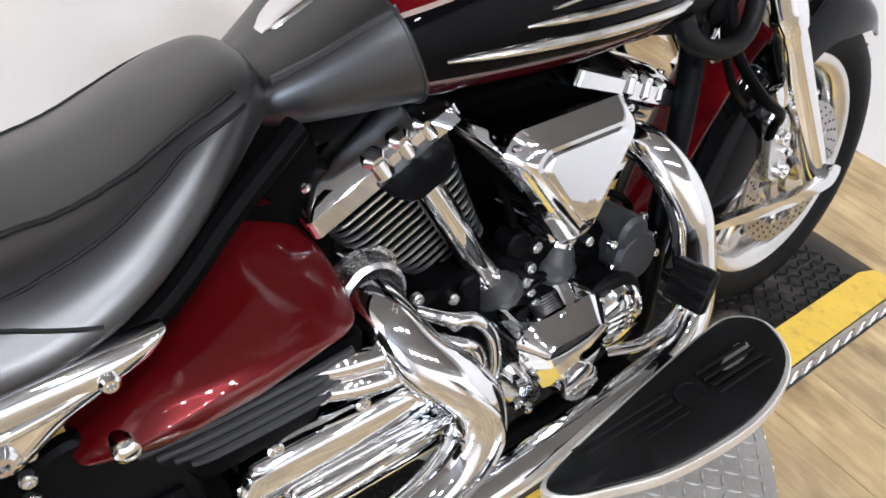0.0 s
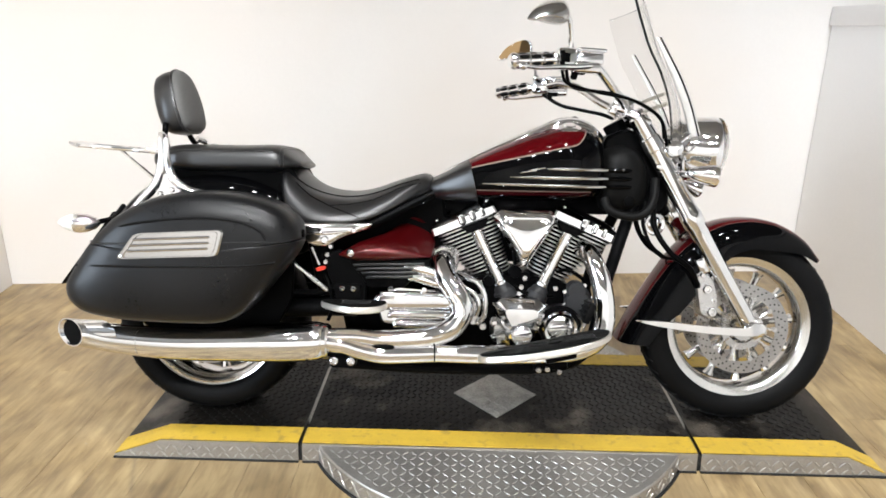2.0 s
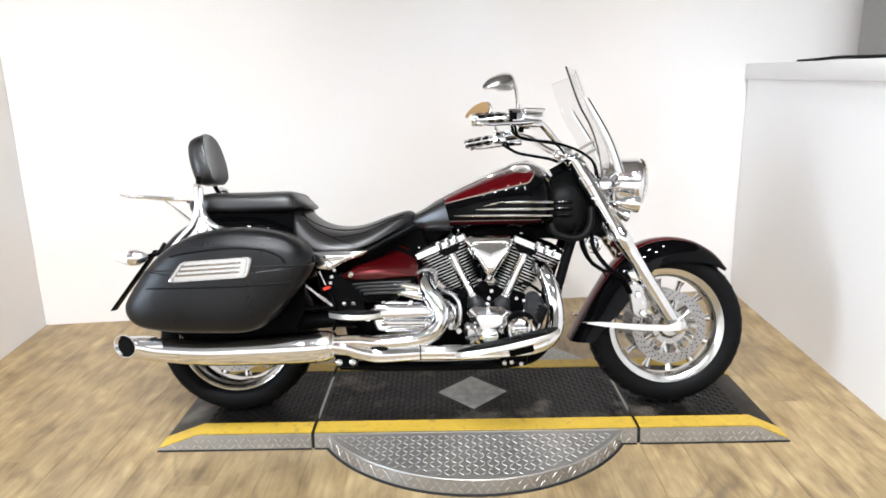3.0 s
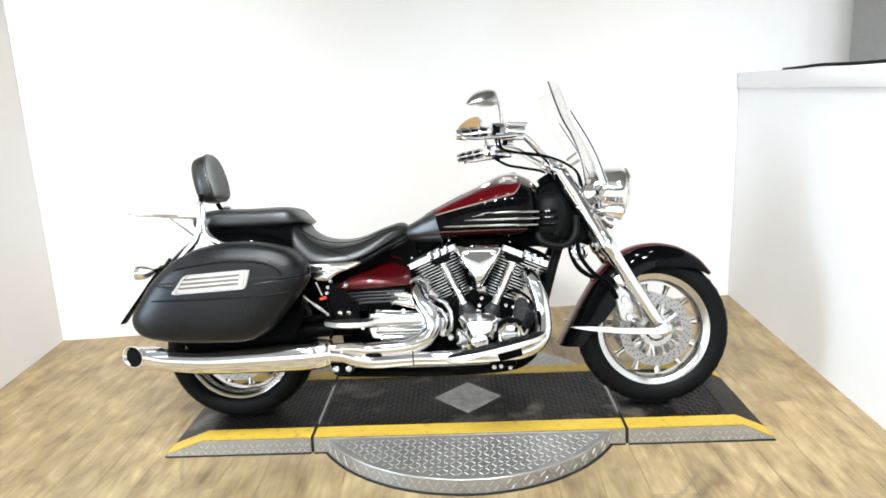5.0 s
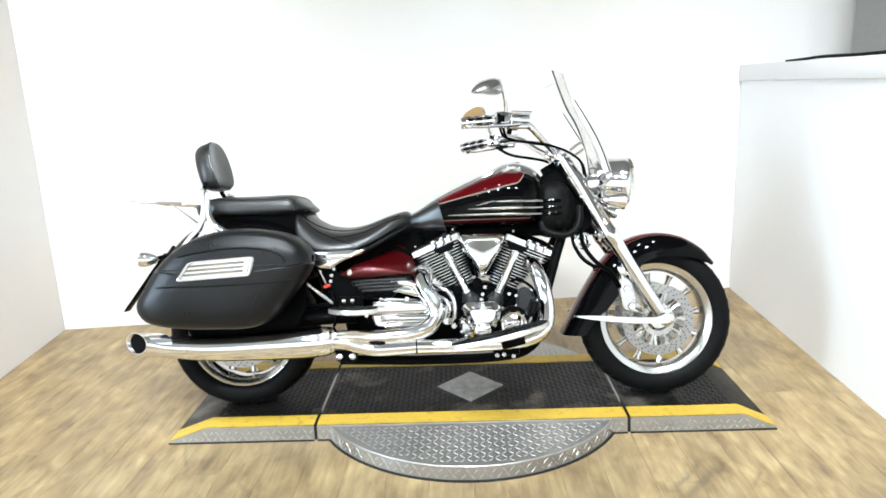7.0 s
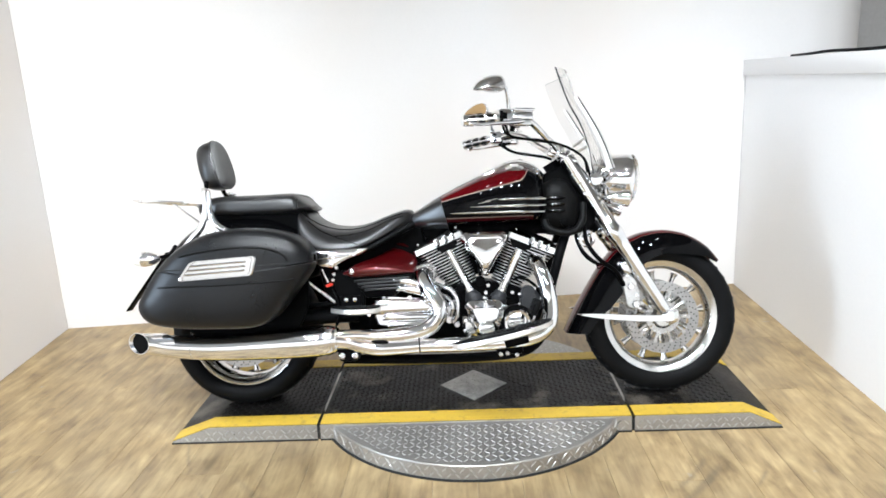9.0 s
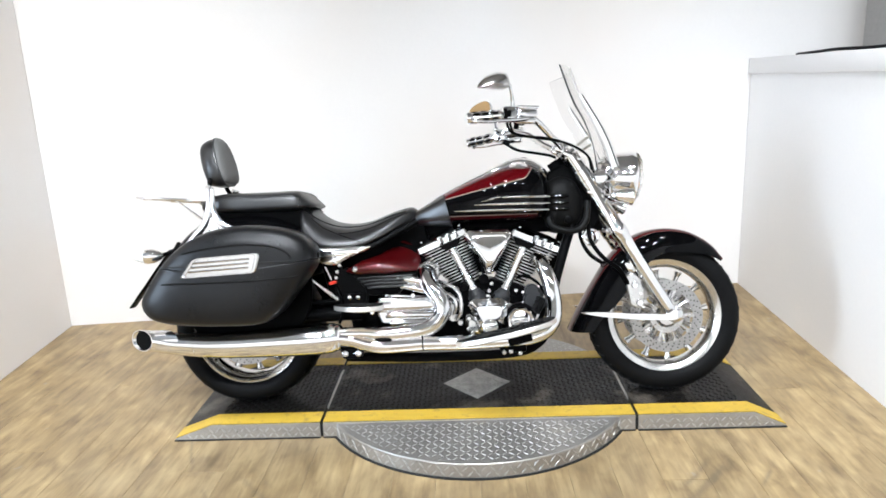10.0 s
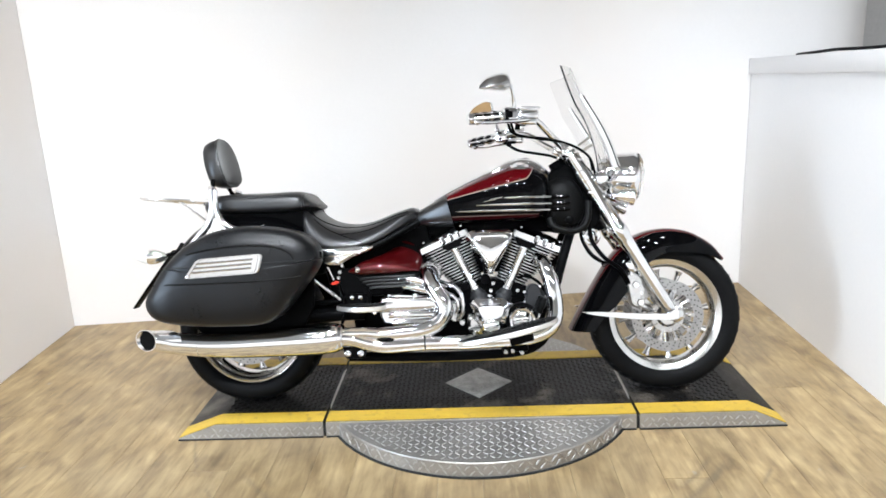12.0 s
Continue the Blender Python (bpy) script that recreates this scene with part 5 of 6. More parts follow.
box(bm, (-1.262, 0, 0.515), (0.30, 0.05, 0.006), Matrix.Rotation(radians(-53), 3, "Y"), 0.003)
part("plate_holder", bm, black_plastic, bike, "flat black plate holder behind the mudguard")
for s in (-1, 1):
    bm = bmesh.new()
    lathe(bm, [(-0.045, 0.006), (-0.035, 0.016), (-0.01, 0.026), (0.012, 0.029), (0.022, 0.028), (0.024, 0.024)], (-1.135, s * 0.265, 0.617), (-1, 0, 0), 28)
    sig = part("rear_indicator", bm, chrome, bike, "chrome bullet rear indicator")
    bm = bmesh.new()
    lathe(bm, [(0.023, 0.0265), (0.036, 0.0245), (0.052, 0.019), (0.068, 0.010), (0.076, 0.001)], (-1.135, s * 0.265, 0.617), (-1, 0, 0), 24)
    part("lens", bm, lens_white, sig, "clear white lens")
    bm = bmesh.new()
    sweep(bm, [(-1.115, s * 0.265, 0.617), (-1.09, s * 0.25, 0.622), (-1.08, s * 0.20, 0.63), (-1.09, s * 0.12, 0.66)], 0.008, 10)
    part("stalk", bm, black_metal, sig)

# ---- panniers ----
BAG = catmull([(-1.122, 0.452), (-1.108, 0.408), (-1.06, 0.378), (-0.95, 0.361), (-0.80, 0.356), (-0.70, 0.359), (-0.638, 0.384), (-0.585, 0.44), (-0.525, 0.515), (-0.490, 0.565), (-0.483, 0.61), (-0.500, 0.652), (-0.545, 0.688), (-0.62, 0.711), (-0.72, 0.721), (-0.82, 0.713), (-0.90, 0.69), (-0.98, 0.645), (-1.05, 0.575), (-1.10, 0.50)], 5, True)
BAGC = (-0.80, 0.55)


def clip_line(poly, a, b, keep_up):
    """Keep the part of a polygon above (or below) the line z = a + b x."""
    out = []
    n = len(poly)
    side = lambda p: (p[1] - a - b * p[0]) * (1 if keep_up else -1)
    for i in range(n):
        p, q = np.array(poly[i]), np.array(poly[(i + 1) % n])
        sp, sq = side(p), side(q)
        if sp >= 0:
            out.append(p)
        if sp * sq < 0:
            out.append(p + (q - p) * sp / (sp - sq))
    return np.array(out)


def pannier(s):
    layers = ((0.235, 0.90), (0.245, 0.955), (0.27, 0.985), (0.33, 1.0), (0.368, 1.0), (0.396, 0.987), (0.415, 0.955), (0.429, 0.90), (0.440, 0.80), (0.447, 0.62), (0.451, 0.36))
    parts = []
    for nm, a, up, lab in (("pannier", 0.601, False, "hard black leather-covered pannier"), ("lid", 0.605, True, "rounded pannier lid")):
        o = clip_line(BAG, a, 0.025, up)
        bm = bmesh.new()
        lay = []
        for d, k in layers:
            q = scaled(o, k, BAGC)
            lay.append((s * d, q))
        stack(bm, lay)
        parts.append(part(nm, bm, bag_leather, bike if not parts else parts[0], lab, 40))
    bag = parts[0]

    def face(x, z, extra=0.0):
        """The outer surface y at x, z."""
        v = np.array((x, z)) - np.array(BAGC)
        ang = math.atan2(v[1], v[0])
        d = BAG - np.array(BAGC)
        aa = np.arctan2(d[:, 1], d[:, 0])
        i = int(np.argmin(abs((aa - ang + math.pi) % (2 * math.pi) - math.pi)))
        f = np.linalg.norm(v) / np.linalg.norm(d[i])
        ks, ys = [0.36, 0.62, 0.80, 0.90, 0.955, 0.987, 1.0], [0.451, 0.447, 0.440, 0.429, 0.415, 0.396, 0.368]
        return s * (float(np.interp(f, ks, ys)) + extra)

    bm = bmesh.new()
    sweep(bm, [(x, face(x, z), z) for x, z in ((-1.075, 0.516), (-1.0, 0.519), (-0.9, 0.520), (-0.8, 0.521), (-0.7, 0.523), (-0.6, 0.527), (-0.535, 0.534))], 0.0032, 8, 4)
    part("seam", bm, seam_leather, bag, "raised leather seam")
    bm = bmesh.new()
    sweep(bm, [(x, face(x, z), z) for x, z in ((-1.02, 0.596), (-0.93, 0.628), (-0.82, 0.645), (-0.72, 0.651), (-0.63, 0.643), (-0.575, 0.622), (-0.555, 0.596))], 0.004, 8, 4)
    part("piping", bm, seam_leather, parts[1], "raised leather piping")
    bm = bmesh.new()
    sweep(bm, [(x, face(x, 0.603 + 0.025 * x), 0.603 + 0.025 * x) for x in np.linspace(-1.06, -0.50, 12)], 0.0025, 6, 2)
    part("lid_gap", bm, seam_black, bag, "dark gap under the lid")
    # chrome plate with grooves
    bm = bmesh.new()
    o = fillet([(-0.950, 0.538), (-0.898, 0.609), (-0.660, 0.622), (-0.678, 0.551)], 0.016)
    stack(bm, [(s * 0.446, o), (s * 0.4535, o), (s * 0.4565, scaled(o, 0.965)), (s * 0.4565, scaled(o, 0.90)), (s * 0.4545, scaled(o, 0.88))])
    plate = part("trim_plate", bm, brushed_plate, bag, "polished trim plate with ridges")
    for f in (0.28, 0.5, 0.72):
        bm = bmesh.new()
        x0, z0 = -0.938 + 0.037 * f, 0.541 + 0.07 * f
        x1, z1 = -0.697 + 0.013 * f, 0.552 + 0.069 * f
        sweep(bm, [(x0 + 0.012, s * 0.4555, z0), ((x0 + x1) / 2, s * 0.4555, (z0 + z1) / 2), (x1 - 0.012, s * 0.4555, z1)], 0.0042, 8, 2, 0.8)
        part("ridge", bm, brushed_plate, plate)
    # added knob at the bag's end, where only a highlight sits
    bm = bmesh.new()
    lathe(bm, [(0, 0.011), (0.010, 0.012), (0.014, 0.009)], (-0.490, s * 0.335, 0.605), (1, 0, 0), 20)
    part("bag_end_knob", bm, black_plastic, bag, "small black knob added at the end of the pannier")


pannier(-1)
pannier(1)

# ---- engine ----
def cylinder(x, z, tilt, left, right, tube_x, name, label):
    """A finned barrel, its head and rocker cover along the local z axis, from the case upwards; left, right: fin reach at (foot, middle, top)."""
    m = Matrix.Translation((x, 0, z)) @ Matrix.Rotation(radians(tilt), 4, "Y")

    def rect(x0, x1, hy, r):
        return fillet([(x0, -hy), (x1, -hy), (x1, hy), (x0, hy)], r, 5)

    def skin(bm, layers):
        rings(bm, [[m @ Vector((q[0], q[1], zz)) for q in o] for zz, o in layers])

    def prism(bm, poly, y0, y1, r, bevel):
        slab(bm, poly, y0, y1, r, bevel)
        bmesh.ops.transform(bm, matrix=m, verts=bm.verts)

    bm = bmesh.new()
    skin(bm, [(-0.03, rect(left[0] + 0.02, right[0] - 0.02, 0.065, 0.02)), (0.06, rect(left[1] + 0.025, right[1] - 0.022, 0.066, 0.02)), (0.178, rect(left[2] + 0.025, right[2] - 0.025, 0.066, 0.02))])
    barrel = part(name, bm, black_cast, bike, label)
    for k in range(15):
        zz = -0.007 + 0.0122 * k
        f = max(0.0, (k - 1) / 13.0)
        x0 = float(np.interp(f, (0, 0.5, 1), left))
        x1 = float(np.interp(f, (0, 0.5, 1), right))
        hy = 0.084 + 0.006 * f
        bm = bmesh.new()
        skin(bm, [(zz - 0.0030, rect(x0 + 0.004, x1 - 0.004, hy - 0.004, 0.03)), (zz - 0.0012, rect(x0, x1, hy, 0.03)), (zz + 0.0012, rect(x0, x1, hy, 0.03)), (zz + 0.0030, rect(x0 + 0.004, x1 - 0.004, hy - 0.004, 0.03))])
        fin = part("fin", bm, black_cast, barrel)
        bm = bmesh.new()
        g = 0.0008
        skin(bm, [(zz - 0.0022, rect(x0 + 0.0015, x1 - 0.0015, hy - 0.0015, 0.03)), (zz - 0.0013, rect(x0 - g, x1 + g, hy + g, 0.03)), (zz + 0.0013, rect(x0 - g, x1 + g, hy + g, 0.03)), (zz + 0.0022, rect(x0 + 0.0015, x1 - 0.0015, hy - 0.0015, 0.03))])
        part("fin_edge", bm, fin_edge, fin)
    bm = bmesh.new()
    skin(bm, [(0.160, rect(-0.088, 0.088, 0.082, 0.018)), (0.166, rect(-0.096, 0.096, 0.088, 0.02)), (0.178, rect(-0.098, 0.098, 0.089, 0.02)), (0.182, rect(-0.094, 0.094, 0.086, 0.02))])
    for s in (-1, 1):
        b2 = bmesh.new()
        prism(b2, [(tube_x - 0.048, 0.172), (tube_x + 0.048, 0.172), (tube_x + 0.027, 0.144), (tube_x - 0.027, 0.144)], s * 0.07, s * 0.134, 0.01, 0.006)
        part("head_boss", b2, black_metal, barrel, "black boss over the pushrod tube")
    part("head", bm, black_cast, barrel, "black cylinder head")
    bm = bmesh.new()
    skin(bm, [(0.170, rect(-0.103, 0.103, 0.102, 0.010)), (0.174, rect(-0.108, 0.108, 0.108, 0.010)), (0.196, rect(-0.107, 0.107, 0.107, 0.012)), (0.202, rect(-0.103, 0.104, 0.102, 0.014)), (0.212, rect(-0.090, 0.097, 0.088, 0.018)), (0.221, rect(-0.068, 0.080, 0.068, 0.02)), (0.226, rect(-0.045, 0.055, 0.045, 0.02))])
    cover = part("rocker_cover", bm, chrome, bike, "polished chrome rocker cover")
    for dx, w, h in ((-0.006, 0.034, 0.031), (0.029, 0.032, 0.031), (0.061, 0.028, 0.028)):
        bm = bmesh.new()
        prism(bm, [(dx - w / 2, 0.192), (dx + w / 2, 0.192), (dx + w * 0.40, 0.180 + h), (dx - w * 0.40, 0.180 + h)], -0.109, 0.109, 0.008, 0.008)
        part("cover_rib", bm, chrome, cover)
        for sy in (-1, 1):
            bm = bmesh.new()
            rod(bm, m @ Vector((dx, sy * 0.100, 0.173)), m @ Vector((dx, sy * 0.096, 0.205)), w * 0.43, 20, 0.006)
            part("cover_lobe", bm, chrome, cover)
    for dx in (-0.080, 0.086):
        for dy in (-0.076, 0.076):
            bm = bmesh.new()
            bolt(bm, m @ Vector((dx, dy, 0.214)), 0.007, m.to_3x3() @ Vector((0, 0, 1)), 0.005)
            part("cover_bolt", bm, chrome, cover)
    for dx in (-0.05, 0.0, 0.045):
        bm = bmesh.new()
        bolt(bm, m @ Vector((dx + tube_x * 0.3, -0.092, 0.178)), 0.0055)
        part("head_bolt", bm, satin_steel, barrel)
    return barrel


cylinder(0.037, 0.461, -22.5, (-0.036, -0.076, -0.096), (0.080, 0.086, 0.096), 0.027, "rear_cylinder", "finned black rear cylinder with bright fin edges")
cylinder(0.266, 0.449, 23.0, (-0.098, -0.100, -0.102), (0.024, 0.060, 0.098), -0.045, "front_cylinder", "finned black front cylinder with bright fin edges")

# crankcase and gearbox
bm = bmesh.new()
slab(bm, [(-0.10, 0.20), (0.26, 0.205), (0.335, 0.26), (0.335, 0.40), (0.27, 0.455), (0.13, 0.475), (0.0, 0.465), (-0.09, 0.42)], -0.125, 0.125, 0.03, 0.012)
case = part("crankcase", bm, black_cast, bike, "black cast crankcase")
bm = bmesh.new()
slab(bm, [(-0.38, 0.21), (-0.08, 0.205), (-0.05, 0.42), (-0.12, 0.50), (-0.36, 0.50), (-0.42, 0.40)], -0.135, 0.135, 0.03, 0.012)
part("gearbox", bm, black_cast, case, "black gearbox housing")
bm = bmesh.new()
for x0, x1, z0, z1 in ((0.04, 0.27, 0.50, 0.68), (-0.22, 0.44, 0.655, 0.715)):
    box(bm, ((x0 + x1) / 2, 0, (z0 + z1) / 2), (x1 - x0, 0.11, z1 - z0), None, 0.012)
part("frame_spine", bm, black_cast, bike, "black frame spine above the engine")


def tube_pair(bx, bz, tx, tz):
    """One chrome pushrod tube with its tappet block."""
    a, b = Vector((bx, -0.113, bz)), Vector((tx, -0.113, tz))
    d = b - a
    L = d.length
    u = d.normalized()
    bm = bmesh.new()
    lathe(bm, [(0.0, 0.0225), (0.012, 0.0225), (0.016, 0.0198), (L, 0.0192)], a, d, 32)
    tb = part("pushrod_tube", bm, chrome, bike, "chrome pushrod tube")
    bm = bmesh.new()
    lathe(bm, [(-0.058, 0.036), (-0.040, 0.037), (-0.020, 0.036), (-0.012, 0.030), (-0.004, 0.028), (0.004, 0.0225)], a, d, 32)
    box(bm, a - u * 0.05 + Vector((0, 0.03, 0)), (0.082, 0.07, 0.030), Matrix.Rotation(math.atan2(u.x, u.z), 3, "Y"), 0.008)
    block = part("tappet_block", bm, grey_plastic, tb, "dark grey tappet block")
    for k in (-0.040, 0.040):
        bm = bmesh.new()
        bolt(bm, a - u * 0.045 + Vector((u.z * k, -0.012, -u.x * k)), 0.0075)
        part("block_bolt", bm, satin_steel, block)


tube_pair(0.084, 0.436, -0.002, 0.618)
tube_pair(0.206, 0.433, 0.290, 0.612)

# air cleaner: an inverted chrome shield with a sunk front facet
OUT = [(0.050, 0.650), (0.070, 0.672), (0.222, 0.672), (0.243, 0.648), (0.152, 0.506), (0.134, 0.506)]
FACE = [(0.084, 0.634), (0.098, 0.645), (0.200, 0.645), (0.213, 0.634), (0.155, 0.550), (0.140, 0.550)]
o, f1 = fillet(OUT, 0.010, 4), fillet(FACE, 0.007, 4)
bm = bmesh.new()
rim_y = lambda z: -0.194 - 0.02 * (0.672 - z)
face_y = lambda z: -0.220 - 0.21 * (0.651 - z) + 1.1 * (0.651 - z) ** 2
grid = [[(q[0], -0.09, q[1]) for q in scaled(o, 0.86)]]
grid += [[(q[0], rim_y(q[1]) + d, q[1]) for q in scaled(o, k)] for d, k in ((0.014, 0.985), (0.004, 1.0), (-0.002, 0.995))]
flank, brow = scaled(o, 0.995), scaled(f1, 1.05)
for k in (0.2, 0.4, 0.6, 0.8):
    grid.append([((1 - k) * a[0] + k * b[0], (1 - k) * rim_y(a[1]) + k * face_y(b[1]) - 0.006 * math.sin(math.pi * k), (1 - k) * a[1] + k * b[1]) for a, b in zip(flank, brow)])
grid += [[(q[0], face_y(q[1]) + d, q[1]) for q in scaled(f1, k)] for d, k in ((0.002, 1.05), (0.0, 1.02), (-0.001, 0.97), (-0.001, 0.85), (-0.001, 0.7), (-0.001, 0.55), (-0.001, 0.4), (-0.001, 0.25), (-0.001, 0.1))]
rings(bm, grid)
ac = part("air_cleaner", bm, chrome, bike, "inverted triangular chrome air cleaner cover", 24)
bm = bmesh.new()
slab(bm, [(0.125, 0.535), (0.165, 0.535), (0.160, 0.502), (0.130, 0.502)], -0.13, -0.188, 0.008, 0.005)
part("air_cleaner_foot", bm, chrome, ac)
for p in ((0.066, 0.655), (0.228, 0.655), (0.143, 0.516)):
    bm = bmesh.new()
    bolt(bm, (p[0], rim_y(p[1]) - 0.006, p[1]), 0.0055)
    part("cover_bolt", bm, chrome, ac)

# chrome case covers
bm = bmesh.new()
OUT = [(0.066, 0.388), (0.084, 0.405), (0.186, 0.405), (0.210, 0.385), (0.203, 0.352), (0.180, 0.296), (0.110, 0.290), (0.085, 0.340)]
FACE = [(0.094, 0.372), (0.102, 0.380), (0.176, 0.380), (0.188, 0.372), (0.182, 0.350), (0.166, 0.318), (0.122, 0.316), (0.106, 0.345)]
o, f1 = fillet(scaled(OUT, 1.1, (0.14, 0.35)), 0.010, 4), fillet(scaled(FACE, 1.12, (0.14, 0.352)), 0.008, 4)
stack(bm, [(-0.11, o), (-0.192, o), (-0.200, scaled(o, 0.975)), (-0.224, f1), (-0.2275, scaled(f1, 0.95)), (-0.2285, scaled(f1, 0.5))])
cc = part("cam_cover", bm, chrome, bike, "shield-shaped chrome cam cover", 24)
bm = bmesh.new()
lathe(bm, [(-0.06, 0.031), (0.0, 0.031), (0.008, 0.029), (0.012, 0.022), (0.012, 0.004)], (0.142, -0.226, 0.303), (0, -1, 0), 36)
box(bm, (0.142, -0.239, 0.303), (0.046, 0.006, 0.008), None, 0.002)
part("oil_cap", bm, chrome, cc, "round chrome cap")
for p in ((0.074, 0.394), (0.135, 0.402), (0.203, 0.390), (0.201, 0.345), (0.089, 0.334)):
    bm = bmesh.new()
    bolt(bm, (p[0], -0.199, p[1]), 0.0062)
    part("cover_bolt", bm, chrome, cc)
bm = bmesh.new()
slab(bm, [(0.05, 0.352), (0.082, 0.345), (0.108, 0.30), (0.115, 0.262), (0.062, 0.266), (0.046, 0.30)], -0.11, -0.205, 0.02, 0.02)
lw = part("lower_cover", bm, cast_alloy, case, "chrome lower cover")
for p in ((0.062, 0.335), (0.058, 0.295), (0.075, 0.278)):
    bm = bmesh.new()
    bolt(bm, (p[0], -0.203, p[1]), 0.0075)
    part("cover_bolt", bm, chrome, lw)
bm = bmesh.new()
lathe(bm, [(0, 0.066), (0.052, 0.066), (0.058, 0.062), (0.058, 0.050)], (0.263, -0.11, 0.318), (0, -1, 0), 44)
rc = part("pump_cover_ring", bm, black_metal, bike, "black ring of the round cover")
bm = bmesh.new()
lathe(bm, [(0.045, 0.055), (0.066, 0.0545), (0.073, 0.049), (0.071, 0.041), (0.077, 0.032), (0.080, 0.004)], (0.263, -0.11, 0.314), (0, -1, 0), 44)
part("pump_cover", bm, chrome, rc, "domed round chrome cover")
for k in range(4):
    bm = bmesh.new()
    sweep(bm, [(0.236, -0.188, 0.299 + 0.01 * k), (0.263, -0.1915, 0.302 + 0.01 * k), (0.290, -0.188, 0.299 + 0.01 * k)], 0.0026, 6, 3)
    part("cover_rib", bm, chrome, rc)
bm = bmesh.new()
lathe(bm, [(0, 0.042), (0.05, 0.042), (0.058, 0.036), (0.06, 0.006)], (0.318, -0.104, 0.388), (0, -1, 0), 36)
lathe(bm, [(0, 0.030), (0.05, 0.030), (0.056, 0.024), (0.057, 0.006)], (0.312, -0.104, 0.425), (0, -1, 0), 30)
slab(bm, [(0.27, 0.42), (0.325, 0.455), (0.356, 0.42), (0.366, 0.36), (0.30, 0.345)], -0.05, -0.148, 0.02, 0.010)
st = part("starter_cover", bm, grey_plastic, bike, "dark grey starter cover")
for p in ((0.275, 0.425), (0.335, 0.445), (0.358, 0.405), (0.276, 0.385), (0.366, 0.372)):
    bm = bmesh.new()
    bolt(bm, (p[0], -0.150, p[1]), 0.0065)
    part("cover_bolt", bm, chrome, st)
for p in ((0.127, 0.480), (0.155, 0.461), (0.02, 0.443), (-0.03, 0.466), (0.145, 0.432), (0.25, 0.43), (0.02, 0.40)):
    bm = bmesh.new()
    bolt(bm, (p[0], -0.128, p[1]), 0.008)
    part("case_bolt", bm, satin_steel, case)
for a, b, r in (((0.125, -0.10, 0.480), (0.125, -0.135, 0.478), 0.02), ((0.155, -0.10, 0.466), (0.155, -0.13, 0.463), 0.016), ((0.045, -0.10, 0.452), (0.045, -0.135, 0.45), 0.017)):
    bm = bmesh.new()
    rod(bm, a, b, r, 16, 0.004)
    part("case_plug", bm, black_metal, case, "black round case plug")
for p in ([(0.254, -0.10, 0.477), (0.29, -0.11, 0.485), (0.335, -0.11, 0.458), (0.352, -0.11, 0.43), (0.366, -0.10, 0.39)], [(0.10, -0.11, 0.455), (0.15, -0.13, 0.418), (0.20, -0.13, 0.41), (0.25, -0.12, 0.405)], [(0.125, -0.12, 0.50), (0.118, -0.11, 0.55), (0.10, -0.09, 0.60), (0.09, -0.08, 0.66)]):
    bm = bmesh.new()
    sweep(bm, p, 0.006, 8)
    part("engine_hose", bm, black_plastic, case, "thin black hose")
# chrome looped pipes right behind the rear exhaust
bm = bmesh.new()
sweep(bm, [(-0.05, -0.16, 0.478), (-0.020, -0.185, 0.466), (0.008, -0.19, 0.455), (0.028, -0.192, 0.425), (0.034, -0.192, 0.39), (0.030, -0.19, 0.352), (0.010, -0.18, 0.328)], 0.0085, 12)
sweep(bm, [(-0.06, -0.16, 0.445), (-0.018, -0.185, 0.430), (0.006, -0.19, 0.412), (0.014, -0.19, 0.38), (0.006, -0.185, 0.352)], 0.008, 12)
part("oil_pipe", bm, chrome, case, "looped chrome oil pipe")
bm = bmesh.new()
lathe(bm, [(0, 0.022), (0.05, 0.022), (0.056, 0.017), (0.056, 0.006)], (-0.008, -0.12, 0.375), (0, -1, 0), 24)
lathe(bm, [(0, 0.016), (0.05, 0.016), (0.054, 0.012)], (0.0, -0.12, 0.335), (0, -1, 0), 20)
lathe(bm, [(0, 0.012), (0.05, 0.012), (0.054, 0.009)], (0.028, -0.12, 0.315), (0, -1, 0), 16)
part("sensor_cap", bm, satin_steel, case)

# gearbox covers: long chrome ribs
for poly, y, w in (([(-0.305, 0.388), (-0.282, 0.428), (-0.09, 0.424), (-0.05, 0.392), (-0.062, 0.372), (-0.29, 0.366)], -0.214, 0.014), ([(-0.262, 0.346), (-0.250, 0.372), (-0.05, 0.370), (-0.045, 0.346)], -0.226, 0.010), ([(-0.245, 0.316), (-0.238, 0.341), (-0.06, 0.341), (-0.055, 0.316)], -0.218, 0.009)):
    bm = bmesh.new()
    o = fillet(poly, 0.012, 4)
    cx, cz = o.mean(0)
    inset = lambda f: np.array([(cx + (q[0] - cx) * (1 - f * 2 * w / np.ptp(o[:, 0])), cz + (q[1] - cz) * (1 - f * 2 * w / np.ptp(o[:, 1]))) for q in o])
    stack(bm, [(-0.13, o), (y + w, o), (y + 0.35 * w, inset(0.25)), (y + 0.08 * w, inset(0.6)), (y, inset(1.0)), (y - 0.001, inset(1.6))])
    part("gearbox_cover", bm, chrome, case, "stepped chrome gearbox cover")
bm = bmesh.new()
slab(bm, [(-0.30, 0.40), (-0.24, 0.44), (-0.06, 0.425), (-0.06, 0.32), (-0.28, 0.32)], -0.14, -0.195, 0.02, 0.01)
part("gearbox_side", bm, chrome, case, "chrome gearbox side plate")
